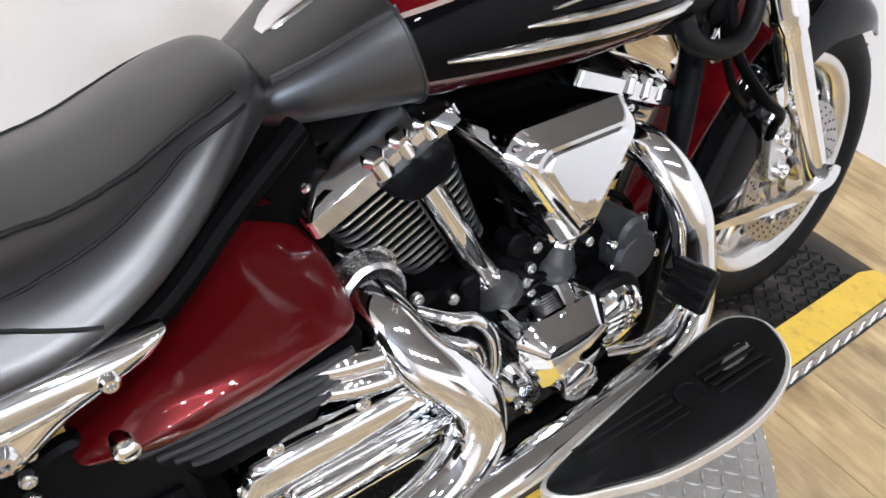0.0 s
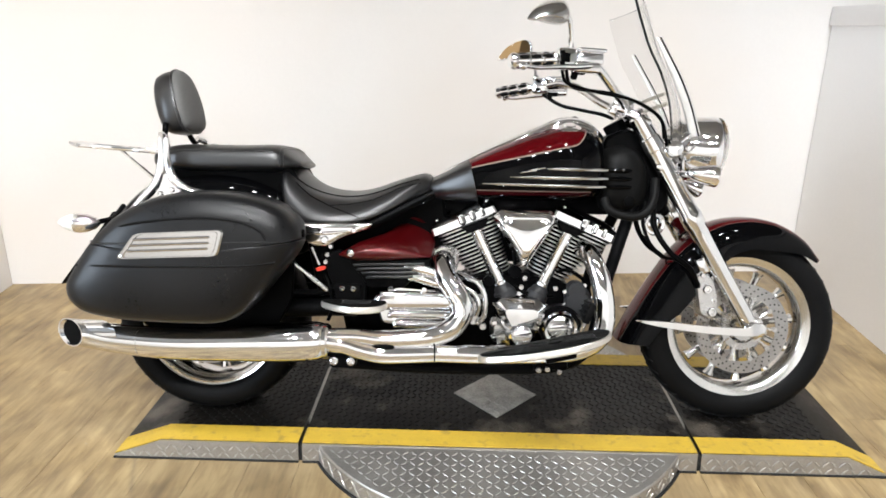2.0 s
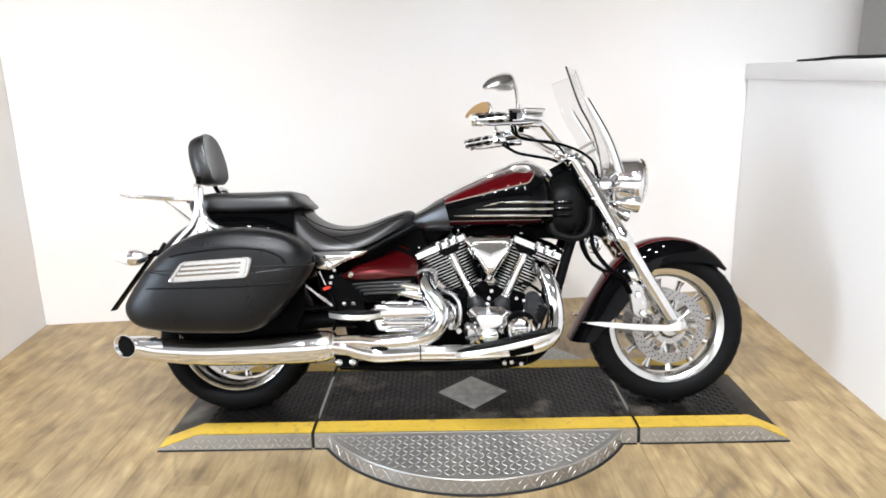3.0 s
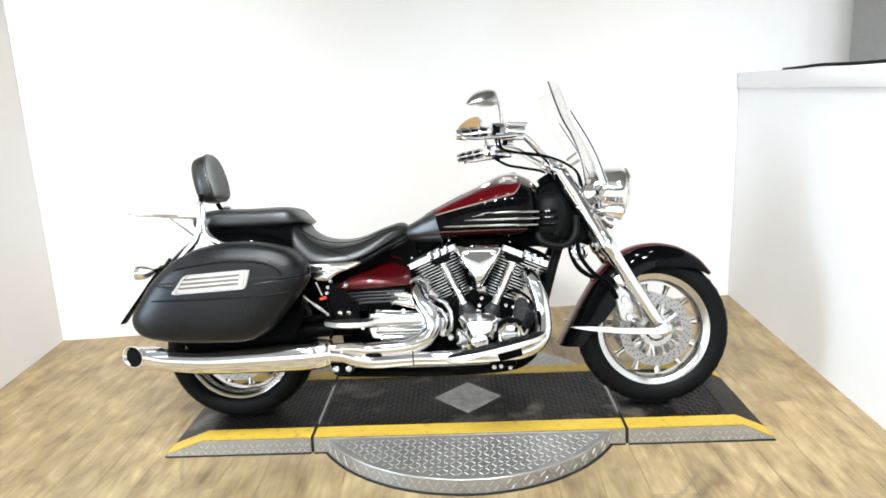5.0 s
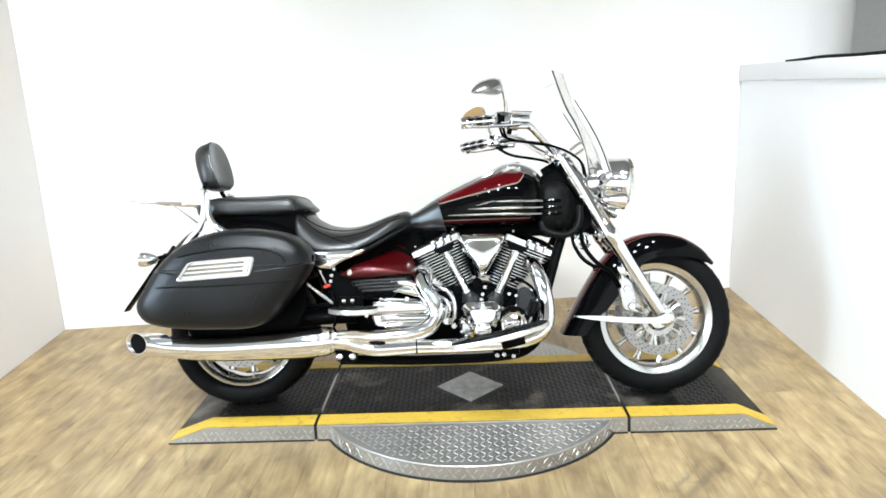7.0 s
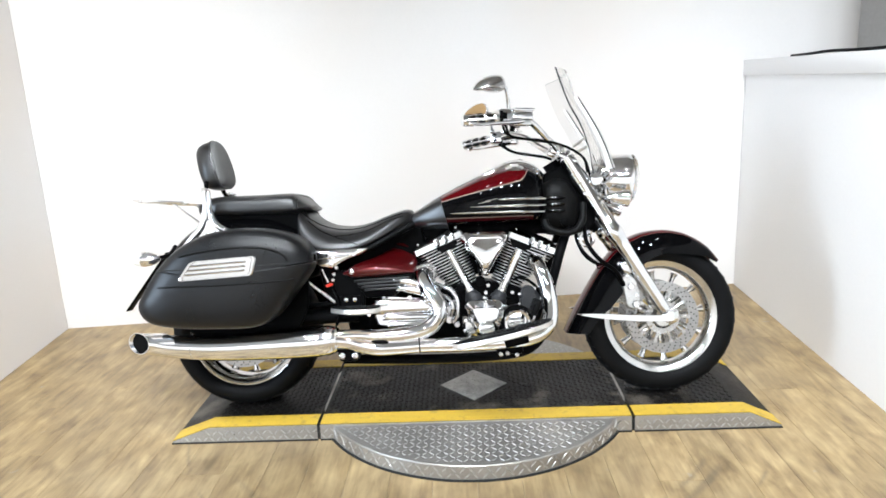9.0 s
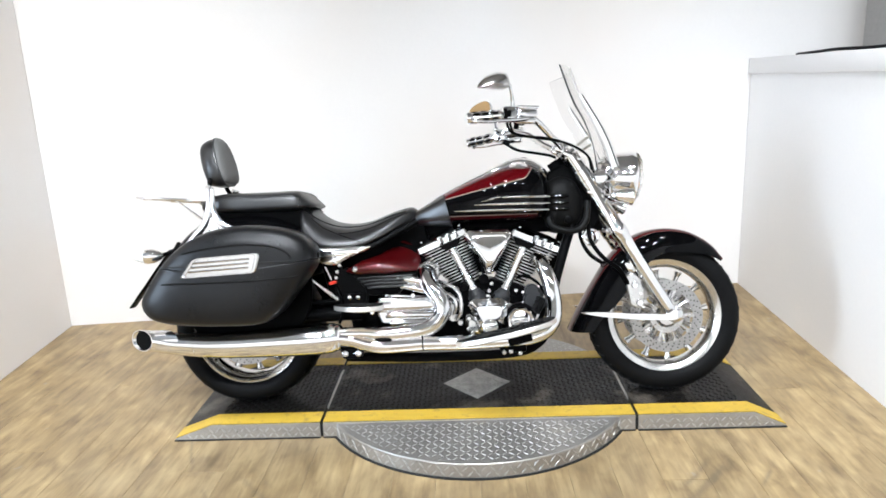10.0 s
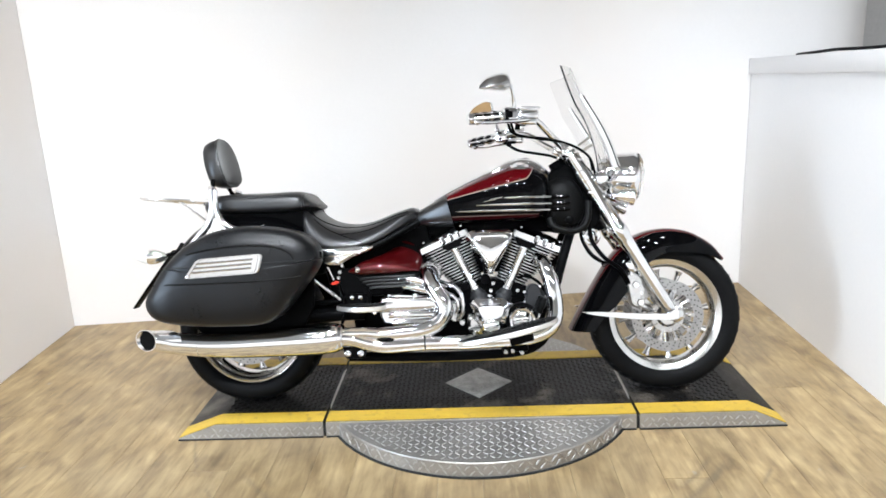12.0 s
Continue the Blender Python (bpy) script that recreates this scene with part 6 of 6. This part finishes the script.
for p in ([(-0.205, -0.19, 0.498), (-0.16, -0.20, 0.492), (-0.11, -0.20, 0.478), (-0.07, -0.19, 0.46)], [(-0.19, -0.195, 0.468), (-0.15, -0.205, 0.462), (-0.11, -0.205, 0.45), (-0.07, -0.19, 0.435)]):
    bm = bmesh.new()
    sweep(bm, p, [0.012, 0.015, 0.014, 0.011], 14, 5)
    ball(bm, (p[0][0], p[0][1], p[0][2]), 0.0145, 14)
    part("link_pipe", bm, chrome, case, "short chrome pipe")
for p in ((-0.29, 0.40), (-0.10, 0.36), (-0.25, 0.43), (-0.15, 0.43), (-0.31, 0.37)):
    bm = bmesh.new()
    bolt(bm, (p[0], -0.20, p[1]), 0.009)
    part("case_bolt", bm, chrome, case)

# ---- exhaust ----
bm = bmesh.new()
sweep(bm, [(-0.085, -0.07, 0.500), (-0.094, -0.125, 0.509), (-0.098, -0.172, 0.503), (-0.085, -0.213, 0.470), (-0.058, -0.236, 0.436), (-0.037, -0.247, 0.400), (-0.038, -0.252, 0.362), (-0.068, -0.255, 0.325), (-0.12, -0.258, 0.303), (-0.20, -0.26, 0.294), (-0.28, -0.262, 0.293), (-0.34, -0.265, 0.300), (-0.43, -0.272, 0.30)],
      [0.030, 0.033, 0.0335, 0.033, 0.033, 0.033, 0.033, 0.032, 0.030, 0.028, 0.026, 0.024, 0.024], 24)
ex = part("rear_exhaust_pipe", bm, chrome, bike, "curved chrome rear exhaust pipe with heat shield")
bm = bmesh.new()
slab(bm, [(-0.148, 0.486), (-0.118, 0.546), (-0.064, 0.554), (-0.042, 0.530), (-0.062, 0.498), (-0.118, 0.462), (-0.142, 0.464)], -0.112, -0.122, 0.01, 0.003)
bolt(bm, (-0.059, -0.123, 0.532), 0.0075, (0, -1, 0), 0.01)
bolt(bm, (-0.131, -0.123, 0.483), 0.0075, (0, -1, 0), 0.01)
lathe(bm, [(-0.006, 0.046), (0.004, 0.047), (0.010, 0.044), (0.026, 0.042), (0.030, 0.036), (-0.006, 0.034)], (-0.094, -0.122, 0.510), (0.05, -1, 0.06), 32, loop=True)
part("exhaust_flange", bm, satin_steel, ex, "exhaust flange with bolts")
bm = bmesh.new()
sweep(bm, [(-0.080, -0.244, 0.468), (-0.053, -0.267, 0.434), (-0.031, -0.279, 0.398), (-0.032, -0.284, 0.362), (-0.064, -0.286, 0.327), (-0.12, -0.287, 0.309)], 0.009, 10, 6, 0.5)
part("shield_crease", bm, chrome, ex, "raised crease of the heat shield")
bm = bmesh.new()
sweep(bm, [(0.325, -0.05, 0.545), (0.340, -0.12, 0.552), (0.356, -0.165, 0.520), (0.376, -0.192, 0.460), (0.386, -0.203, 0.395), (0.384, -0.215, 0.335), (0.362, -0.228, 0.292), (0.31, -0.242, 0.266), (0.23, -0.250, 0.256), (0.05, -0.256, 0.252), (-0.10, -0.258, 0.254), (-0.112, -0.258, 0.254)],
      [0.024, 0.027, 0.029, 0.030, 0.0305, 0.030, 0.0285, 0.027, 0.027, 0.0275, 0.028, 0.028], 24)
ex2 = part("front_exhaust_pipe", bm, chrome, bike, "long chrome front exhaust pipe")
bm = bmesh.new()
lathe(bm, [(-0.002, 0.0275), (0.0, 0.0292), (0.002, 0.0292), (0.004, 0.0275)], (-0.114, -0.258, 0.254), (1, 0, 0), 32)
part("pipe_joint", bm, hollow_shade, ex2, "dark joint line")
bm = bmesh.new()
sweep(bm, [(-0.116, -0.258, 0.254), (-0.20, -0.26, 0.25), (-0.27, -0.263, 0.25), (-0.33, -0.267, 0.262), (-0.38, -0.270, 0.278), (-0.43, -0.273, 0.285)], [0.0285, 0.029, 0.030, 0.029, 0.029, 0.03], 24)
part("collector", bm, chrome, ex2, "chrome collector pipe")
# dark oval added for the shade between the two pipes
bm = bmesh.new()
ball(bm, (-0.262, -0.281, 0.276), 0.02, 16, (1.7, 0.5, 0.42))
part("collector_hollow", bm, hollow_shade, ex2, "dark oval for the shade in the hollow between the pipes")
bm = bmesh.new()
lathe(bm, [(0, 0.046), (0.005, 0.05), (0.03, 0.05), (0.035, 0.046)], (-0.455, -0.274, 0.288), (1, 0, 0), 36)
part("muffler_clamp", bm, chrome, bike, "chrome clamp in front of the silencer")
bm = bmesh.new()
MA, MB = Vector((-0.43, -0.274, 0.288)), Vector((-1.195, -0.292, 0.300))
sts = [(-0.43, 0.287, 0.046), (-0.445, 0.287, 0.054), (-0.48, 0.285, 0.0575), (-0.56, 0.281, 0.0575), (-0.70, 0.276, 0.0535), (-0.82, 0.273, 0.050), (-0.90, 0.274, 0.0475), (-0.97, 0.278, 0.045), (-1.06, 0.286, 0.042), (-1.13, 0.295, 0.0405), (-1.155, 0.298, 0.0405), (-1.175, 0.300, 0.041)]
c = catmull(sts, 4)
grid = []
for x, z, r in c:
    y = -0.274 - 0.018 * (-0.43 - x) / 0.77
    cut = 1.45 * max(0.0, (-1.05 - x) / 0.125)
    grid.append([(x - cut * r * math.cos(2 * math.pi * k / 40), y + r * math.cos(2 * math.pi * k / 40), z + r * math.sin(2 * math.pi * k / 40)) for k in range(40)])
last = grid[-1]
mid = np.mean(np.array(last), 0)
grid.append([tuple(mid + (np.array(p) - mid) * 0.92) for p in last])
grid.append([tuple(mid + (np.array(p) - mid) * 0.90 + np.array((0.10, 0, 0))) for p in last])
rings(bm, grid)
muf = part("silencer", bm, chrome, bike, "long tapered chrome silencer with slash-cut tip")
bm = bmesh.new()
n_ = [tuple(mid + (np.array(p) - mid) * 0.895 + np.array((0.012, 0, 0))) for p in last]
rings(bm, [n_, [tuple(np.array(p) + np.array((0.08, 0, 0))) for p in n_]])
part("bore", bm, hollow_shade, muf, "near-black plug, shade inside the bore put into its colour")
bm = bmesh.new()
for x, z, r in ((-0.965, 0.2777, 0.0458),):
    lathe(bm, [(-0.0015, r - 0.002), (-0.001, r), (0.001, r), (0.0015, r - 0.002)], (x, -0.274 - 0.018 * (-0.43 - x) / 0.77, z), (1, 0, 0), 40)
part("silencer_seam", bm, satin_steel, muf)
for k in range(4):
    bm = bmesh.new()
    bolt(bm, (-0.46 - 0.016 * k, -0.274 - 0.053, 0.305 - 0.008 * (k % 2)), 0.006, (0, -0.9, 0.35), 0.003)
    part("rivet", bm, chrome, muf)
bm = bmesh.new()
slab(bm, [(-0.43, 0.245), (-0.34, 0.245), (-0.35, 0.20), (-0.42, 0.20)], -0.21, -0.255, 0.01, 0.004)
mount = part("silencer_mount", bm, black_metal, bike, "black silencer mount below the pipe")
for x in (-0.41, -0.36):
    bm = bmesh.new()
    lathe(bm, [(0, 0.012), (0.006, 0.012), (0.008, 0.008), (0.004, 0.006)], (x, -0.255, 0.222), (0, -1, 0), 16)
    part("mount_bolt", bm, satin_steel, mount)

# ---- covers and rear frame ----
for s in (-1, 1):
    bm = bmesh.new()
    o = fillet([(-0.412, 0.530), (-0.36, 0.562), (-0.28, 0.604), (-0.193, 0.706), (-0.160, 0.692), (-0.122, 0.590), (-0.128, 0.528), (-0.26, 0.516), (-0.36, 0.514)], 0.014, 5)
    c = (-0.235, 0.565)
    stack(bm, [(s * 0.12, scaled(o, 1.0, c)), (s * 0.19, o), *[(s * (0.19 + 0.048 * math.sqrt(1 - k * k)), scaled(o, k, c)) for k in (0.985, 0.96, 0.92, 0.86, 0.79, 0.7, 0.6, 0.48, 0.36, 0.24, 0.12)]])
    for v in bm.verts:
        off = 0.012 - math.log(1 + math.exp(40 * (0.388 * v.co.x + 1.31 * v.co.z - 0.624))) / 40
        v.co.y += s * off
        v.co.z += 0.3 * min(0.0, off)
    sc = part("side_cover", bm, red_paint_lit, bike, "glossy deep red side cover", 70)
    bm = bmesh.new()
    lathe(bm, [(-0.012, 0.0125), (0.006, 0.0125), (0.011, 0.0105), (0.014, 0.006), (0.0145, 0.0005)], (-0.366, s * 0.222, 0.540), (0, s, 0), 20)
    part("cover_bolt", bm, chrome, sc)
    bm = bmesh.new()
    o = fillet([(-0.385, 0.516), (-0.13, 0.522), (-0.135, 0.495), (-0.19, 0.455), (-0.205, 0.437), (-0.32, 0.432), (-0.335, 0.46)], 0.015, 4)
    stack(bm, [(s * 0.12, o), (s * 0.19, o), (s * 0.20, scaled(o, 0.96)), (s * 0.202, scaled(o, 0.6))])
    lc = part("lower_side_cover", bm, black_plastic, bike, "ribbed black lower side cover")
    for k in range(4):
        bm = bmesh.new()
        z = 0.505 - 0.0125 * k
        sweep(bm, [(-0.362 + 0.013 * k, s * 0.199, z - 0.004), (-0.30, s * 0.207, z), (-0.20, s * 0.207, z + 0.002), (-0.15 - 0.01 * k, s * 0.203, z + 0.003)], 0.0048, 8, 4)
        part("cover_rib", bm, grey_plastic, lc)
    # pillion board bracket
    bm = bmesh.new()
    slab(bm, [(-0.445, 0.535), (-0.40, 0.548), (-0.372, 0.515), (-0.335, 0.475), (-0.322, 0.44), (-0.328, 0.372), (-0.335, 0.365), (-0.415, 0.372), (-0.42, 0.43), (-0.44, 0.47)], s * 0.175, s * 0.198, 0.014, 0.005)
    pb = part("footboard_bracket", bm, black_metal, bike, "black footboard bracket")
    bm = bmesh.new()
    slab(bm, [(-0.423, 0.445), (-0.338, 0.445), (-0.338, 0.40), (-0.415, 0.398)], s * 0.197, s * 0.205, 0.005, 0.002)
    part("bracket_plate", bm, black_metal, pb)
    for x in (-0.395, -0.362):
        bm = bmesh.new()
        bolt(bm, (x, s * 0.205, 0.430), 0.0085, (0, s, 0))
        part("bracket_bolt", bm, chrome, pb)
    bm = bmesh.new()
    box(bm, (-0.37, s * 0.275, 0.398), (0.075, 0.06, 0.014), None, 0.004)
    part("bracket_tab", bm, pale_edge, pb, "pale metal hinge tab")
    # chrome plate under the saddle
    bm = bmesh.new()
    o = fillet([(-0.535, 0.624), (-0.30, 0.628), (-0.315, 0.612), (-0.39, 0.585), (-0.44, 0.555), (-0.485, 0.560), (-0.525, 0.588)], 0.012, 4)
    stack(bm, [(s * 0.17, o), (s * 0.213, o), (s * 0.2165, scaled(o, 0.98)), (s * 0.2195, scaled(o, 0.93)), (s * 0.2220, scaled(o, 0.82)), (s * 0.2235, scaled(o, 0.65)), (s * 0.2240, scaled(o, 0.4))])
    cp = part("seat_side_plate", bm, chrome, bike, "chrome side plate under the saddle")
    for line in (((-0.512, 0.598), (-0.45, 0.596), (-0.38, 0.603), (-0.335, 0.614)),):
        bm = bmesh.new()
        sweep(bm, [(x, s * y, z) for (x, z), y in zip(line, (0.216, 0.2195, 0.219, 0.215))], [0.003, 0.0075, 0.006, 0.0025], 12, 5)
        part("crease", bm, chrome, cp, "raised crease of the plate")
    for p, r in (((-0.443, 0.577), 0.0125), ((-0.357, 0.606), 0.0085)):
        bm = bmesh.new()
        lathe(bm, [(-0.006, r), (0.006, r), (0.009, r * 0.7), (0.009, r * 0.4), (0.005, r * 0.35)], (p[0], s * 0.221, p[1]), (0, s, 0), 18)
        part("plate_bolt", bm, chrome, cp)
    # swingarm and rear rails
    bm = bmesh.new()
    sweep(bm, [(-0.86, s * 0.135, 0.325), (-0.74, s * 0.14, 0.335), (-0.60, s * 0.145, 0.355), (-0.45, s * 0.145, 0.365), (-0.36, s * 0.13, 0.36)], [0.034, 0.04, 0.045, 0.045, 0.04], 18, 5, 0.7)
    part("swingarm", bm, black_metal, bike, "black swingarm")
    bm = bmesh.new()
    sweep(bm, [(-0.66, s * 0.17, 0.405), (-0.55, s * 0.18, 0.411), (-0.47, s * 0.185, 0.414), (-0.42, s * 0.185, 0.43)], 0.010, 10)
    part("bag_rail", bm, black_metal, bike, "black pannier rail")
    bm = bmesh.new()
    rod(bm, (-0.545, s * 0.20, 0.505), (-0.44, s * 0.195, 0.422), 0.0065, 10)
    part("bag_stay", bm, satin_steel, bike, "thin grey pannier stay")
    bm = bmesh.new()
    box(bm, (-0.46, 0.0 + s * 0.14, 0.50), (0.07, 0.06, 0.20), Matrix.Rotation(radians(-12), 3, "Y"), 0.015)
    part("frame_gusset", bm, black_metal, bike, "black frame gusset")
bm = bmesh.new()
rod(bm, (-0.485, -0.205, 0.552), (-0.464, -0.20, 0.50), 0.0045, 8)
shock = part("adjuster_rod", bm, satin_steel, bike, "thin adjuster rod")
bm = bmesh.new()
o = fillet([(-0.474, 0.490), (-0.455, 0.497), (-0.443, 0.494), (-0.445, 0.487), (-0.468, 0.481)], 0.003, 3)
stack(bm, [(-0.20, o), (-0.214, o), (-0.217, scaled(o, 0.85))])
part("adjuster_cap", bm, red_plastic, shock, "small red plastic cap")
for p in ((-0.44, 0.53), (-0.445, 0.508), (-0.43, 0.555)):
    bm = bmesh.new()
    bolt(bm, (p[0], -0.198, p[1]), 0.007)
    part("frame_bolt", bm, satin_steel, bike)
bm = bmesh.new()
sweep(bm, [(-0.45, -0.19, 0.47), (-0.43, -0.20, 0.42), (-0.425, -0.20, 0.37), (-0.44, -0.19, 0.33)], 0.006, 8)
part("wire", bm, black_plastic, bike, "black wire")
# black panels added to stand for the dark shade under the panniers
for s in (-1, 1):
    bm = bmesh.new()
    slab(bm, [(-1.06, 0.40), (-0.98, 0.30), (-0.60, 0.29), (-0.54, 0.40), (-0.53, 0.62), (-0.62, 0.70), (-0.95, 0.69)], s * 0.205, s * 0.222, 0.03, 0.004)
    part("bag_shade_panel", bm, black_plastic, bike, "black panel added behind the pannier for the shade there")
bm = bmesh.new()
slab(bm, [(-0.56, 0.56), (-0.40, 0.47), (-0.10, 0.48), (-0.085, 0.60), (-0.10, 0.72), (-0.22, 0.69), (-0.34, 0.645), (-0.54, 0.645)], -0.07, 0.07, 0.02, 0.01)
part("seat_base", bm, black_cast, bike, "black seat base and air box")
bm = bmesh.new()
slab(bm, [(-0.95, 0.75), (-0.95, 0.80), (-0.57, 0.80), (-0.53, 0.73), (-0.56, 0.66), (-0.62, 0.70), (-0.72, 0.74)], -0.125, 0.125, 0.015, 0.006)
part("pillion_base", bm, black_plastic, bike, "black base under the pillion pad")
bm = bmesh.new()
box(bm, (-0.66, 0, 0.62), (0.26, 0.2, 0.22), None, 0.03)
part("battery_box", bm, black_plastic, bike, "black box under the saddle")

# ---- footboards ----
def board(s, outline, height, name, label, thick=0.02):
    """A footboard: a pale cast tray with a ribbed rubber pad. outline in (x, y); height(x) its top."""
    o = catmull(outline, 4, True)
    cx, cy = o.mean(0)
    lay = []
    for dz, k in ((-thick, 0.94), (-thick + 0.004, 1.0), (-0.002, 1.0), (0.0, 0.985), (0.0, 0.95)):
        lay.append([(cx + (q[0] - cx) * k, s * (cy + (q[1] - cy) * k), height(cx + (q[0] - cx) * k) + dz) for q in o])
    bm = bmesh.new()
    rings(bm, lay)
    tray = part(name, bm, pale_edge, bike, label)
    bm = bmesh.new()
    lay = []
    for dz, k in ((-0.004, 0.955), (0.003, 0.95), (0.0045, 0.93), (0.0045, 0.5)):
        lay.append([(cx + (q[0] - cx) * (1 - (1 - k) * 0.7), s * (cy + (q[1] - cy) * (1 - (1 - k) * 1.9)), height(cx + (q[0] - cx) * k) + dz) for q in o])
    rings(bm, lay)
    rub = part("rubber_pad", bm, tread_rubber, tray, "black ribbed rubber pad")
    return tray, rub, (cx, cy)


for s in (-1, 1):
    hf = lambda x: 0.258 + 0.235 * x
    tray, rub, (cx, cy) = board(s, [(0.012, 0.302), (0.045, 0.291), (0.12, 0.287), (0.22, 0.284), (0.32, 0.284), (0.362, 0.294), (0.381, 0.333), (0.358, 0.383), (0.315, 0.409), (0.255, 0.418), (0.19, 0.409), (0.125, 0.390), (0.07, 0.360), (0.028, 0.333)], hf, "rider_footboard", "long teardrop footboard with pale metal rim")
    for k, dy in enumerate((-0.034, -0.012, 0.012, 0.034)):
        for x0, x1 in ((0.07 + 0.01 * k, 0.205), (0.252, 0.33)):
            bm = bmesh.new()
            yy = lambda x: s * (0.335 + (x - 0.2) * 0.16 + dy * 0.55)
            sweep(bm, [(x0, yy(x0), hf(x0) + 0.0045), ((x0 + x1) / 2, yy((x0 + x1) / 2), hf((x0 + x1) / 2) + 0.005), (x1, yy(x1), hf(x1) + 0.0045)], 0.0035, 6, 3)
            part("rib", bm, tread_rubber, rub)
    bm = bmesh.new()
    lathe(bm, [(0, 0.02), (0.004, 0.02), (0.0045, 0.016), (0.003, 0.015), (0.003, 0.002)], (0.225, s * 0.34, hf(0.225) + 0.004), (-0.23, 0, 1), 24)
    part("emblem", bm, tread_rubber, rub)
    bm = bmesh.new()
    box(bm, (0.25, s * 0.27, 0.262), (0.09, 0.04, 0.034), Matrix.Rotation(radians(-13), 3, "Y"), 0.006)
    box(bm, (0.225, s * 0.22, 0.228), (0.10, 0.08, 0.038), None, 0.008)
    hg = part("footboard_hinge", bm, black_metal, tray, "black footboard hinge")
    for p in ((0.19, 0.212), (0.235, 0.245), (0.25, 0.208), (0.215, 0.215)):
        bm = bmesh.new()
        bolt(bm, (p[0], s * 0.267, p[1]), 0.008, (0, s, 0))
        part("hinge_bolt", bm, satin_steel, hg)
    hb = lambda x: 0.412 + 0.0 * x
    tray, rub, _ = board(s, [(-0.435, 0.312), (-0.39, 0.304), (-0.33, 0.302), (-0.27, 0.302), (-0.248, 0.314), (-0.25, 0.35), (-0.272, 0.386), (-0.32, 0.402), (-0.365, 0.388), (-0.41, 0.350)], hb, "pillion_footboard", "half-round pillion footboard with pale metal rim", 0.018)
    for dy in (0.0, 0.02, 0.04):
        bm = bmesh.new()
        sweep(bm, [(-0.37, s * (0.325 + dy), hb(0) + 0.0045), (-0.33, s * (0.325 + dy), hb(0) + 0.005), (-0.29, s * (0.325 + dy), hb(0) + 0.0045)], 0.003, 6, 2)
        part("rib", bm, tread_rubber, rub)

# brake pedal
bm = bmesh.new()
sweep(bm, [(0.235, -0.19, 0.275), (0.280, -0.215, 0.282), (0.312, -0.235, 0.320), (0.328, -0.244, 0.368)], [0.010, 0.011, 0.010, 0.009], 10, 5, 0.6)
pedal = part("brake_pedal", bm, chrome, bike, "chrome brake pedal arm")
PAD = Vector((0.327, -0.248, 0.384))
turn = Matrix.Rotation(radians(22), 3, "Y") @ Matrix.Rotation(radians(8), 3, "Z")
bm = bmesh.new()
box(bm, PAD, (0.020, 0.062, 0.064), turn, 0.006)
pp = part("pedal_pad", bm, tread_rubber, pedal, "square ribbed rubber pedal pad")
for k in range(4):
    bm = bmesh.new()
    o_ = PAD + turn @ Vector((-0.0115, 0, -0.024 + 0.016 * k))
    e = turn @ Vector((0, 0.027, 0))
    sweep(bm, [tuple(o_ - e), tuple(o_ + e)], 0.0035, 6, 1)
    part("rib", bm, tread_rubber, pp)

# ---- floor planks ----
PLANK_W, PLANK_L = 0.152, 1.22
plank_mesh = {}


def plank(x, y, length):
    key = round(length, 3)
    if key not in plank_mesh:
        bm = bmesh.new()
        box(bm, (0, 0, -0.0025), (PLANK_W - 0.0007, length - 0.0007, 0.005), bevel=0.0006, seg=1)
        me = bpy.data.meshes.new("plank")
        bm.to_mesh(me)
        bm.free()
        me.materials.append(plank_wood)
        plank_mesh[key] = me
    ob = new("plank", plank_mesh[key])
    ob.parent = floor
    ob.location = (x, y, 0.0)


rng = random.Random(4)
for i in range(30):
    x = -2.5 + (i + 0.5) * PLANK_W
    y = -5.9 - rng.random() * PLANK_L
    while y < 1.75:
        plank(x, y + PLANK_L / 2, PLANK_L)
        y += PLANK_L
# the same boards beyond the display corner, laid as one sheet
verts, faces = [], []
for i in list(range(-14, 0)) + list(range(30, 42)):
    x = -2.5 + i * PLANK_W
    y = -5.9 - rng.random() * PLANK_L
    while y < 2.8:
        k = len(verts)
        for dx, dy, z in ((0.0004, 0.0004, -0.0006), (PLANK_W - 0.0004, 0.0004, -0.0006), (PLANK_W - 0.0004, PLANK_L - 0.0004, -0.0006), (0.0004, PLANK_L - 0.0004, -0.0006)):
            verts.append((x + dx, y + dy, -0.005))
            verts.append((x + dx, y + dy, z))
        faces += [(k + 1, k + 3, k + 5, k + 7)] + [(k + 2 * j, k + (2 * j + 2) % 8, k + (2 * j + 3) % 8, k + 2 * j + 1) for j in range(4)]
        y += PLANK_L
me = bpy.data.meshes.new("outer_boards")
me.from_pydata(verts, [], faces)
me.materials.append(plank_wood)
ob = new("outer_boards", me)
ob.parent = floor
tagged(ob, "oak-look vinyl planks further out", kind="stuff")
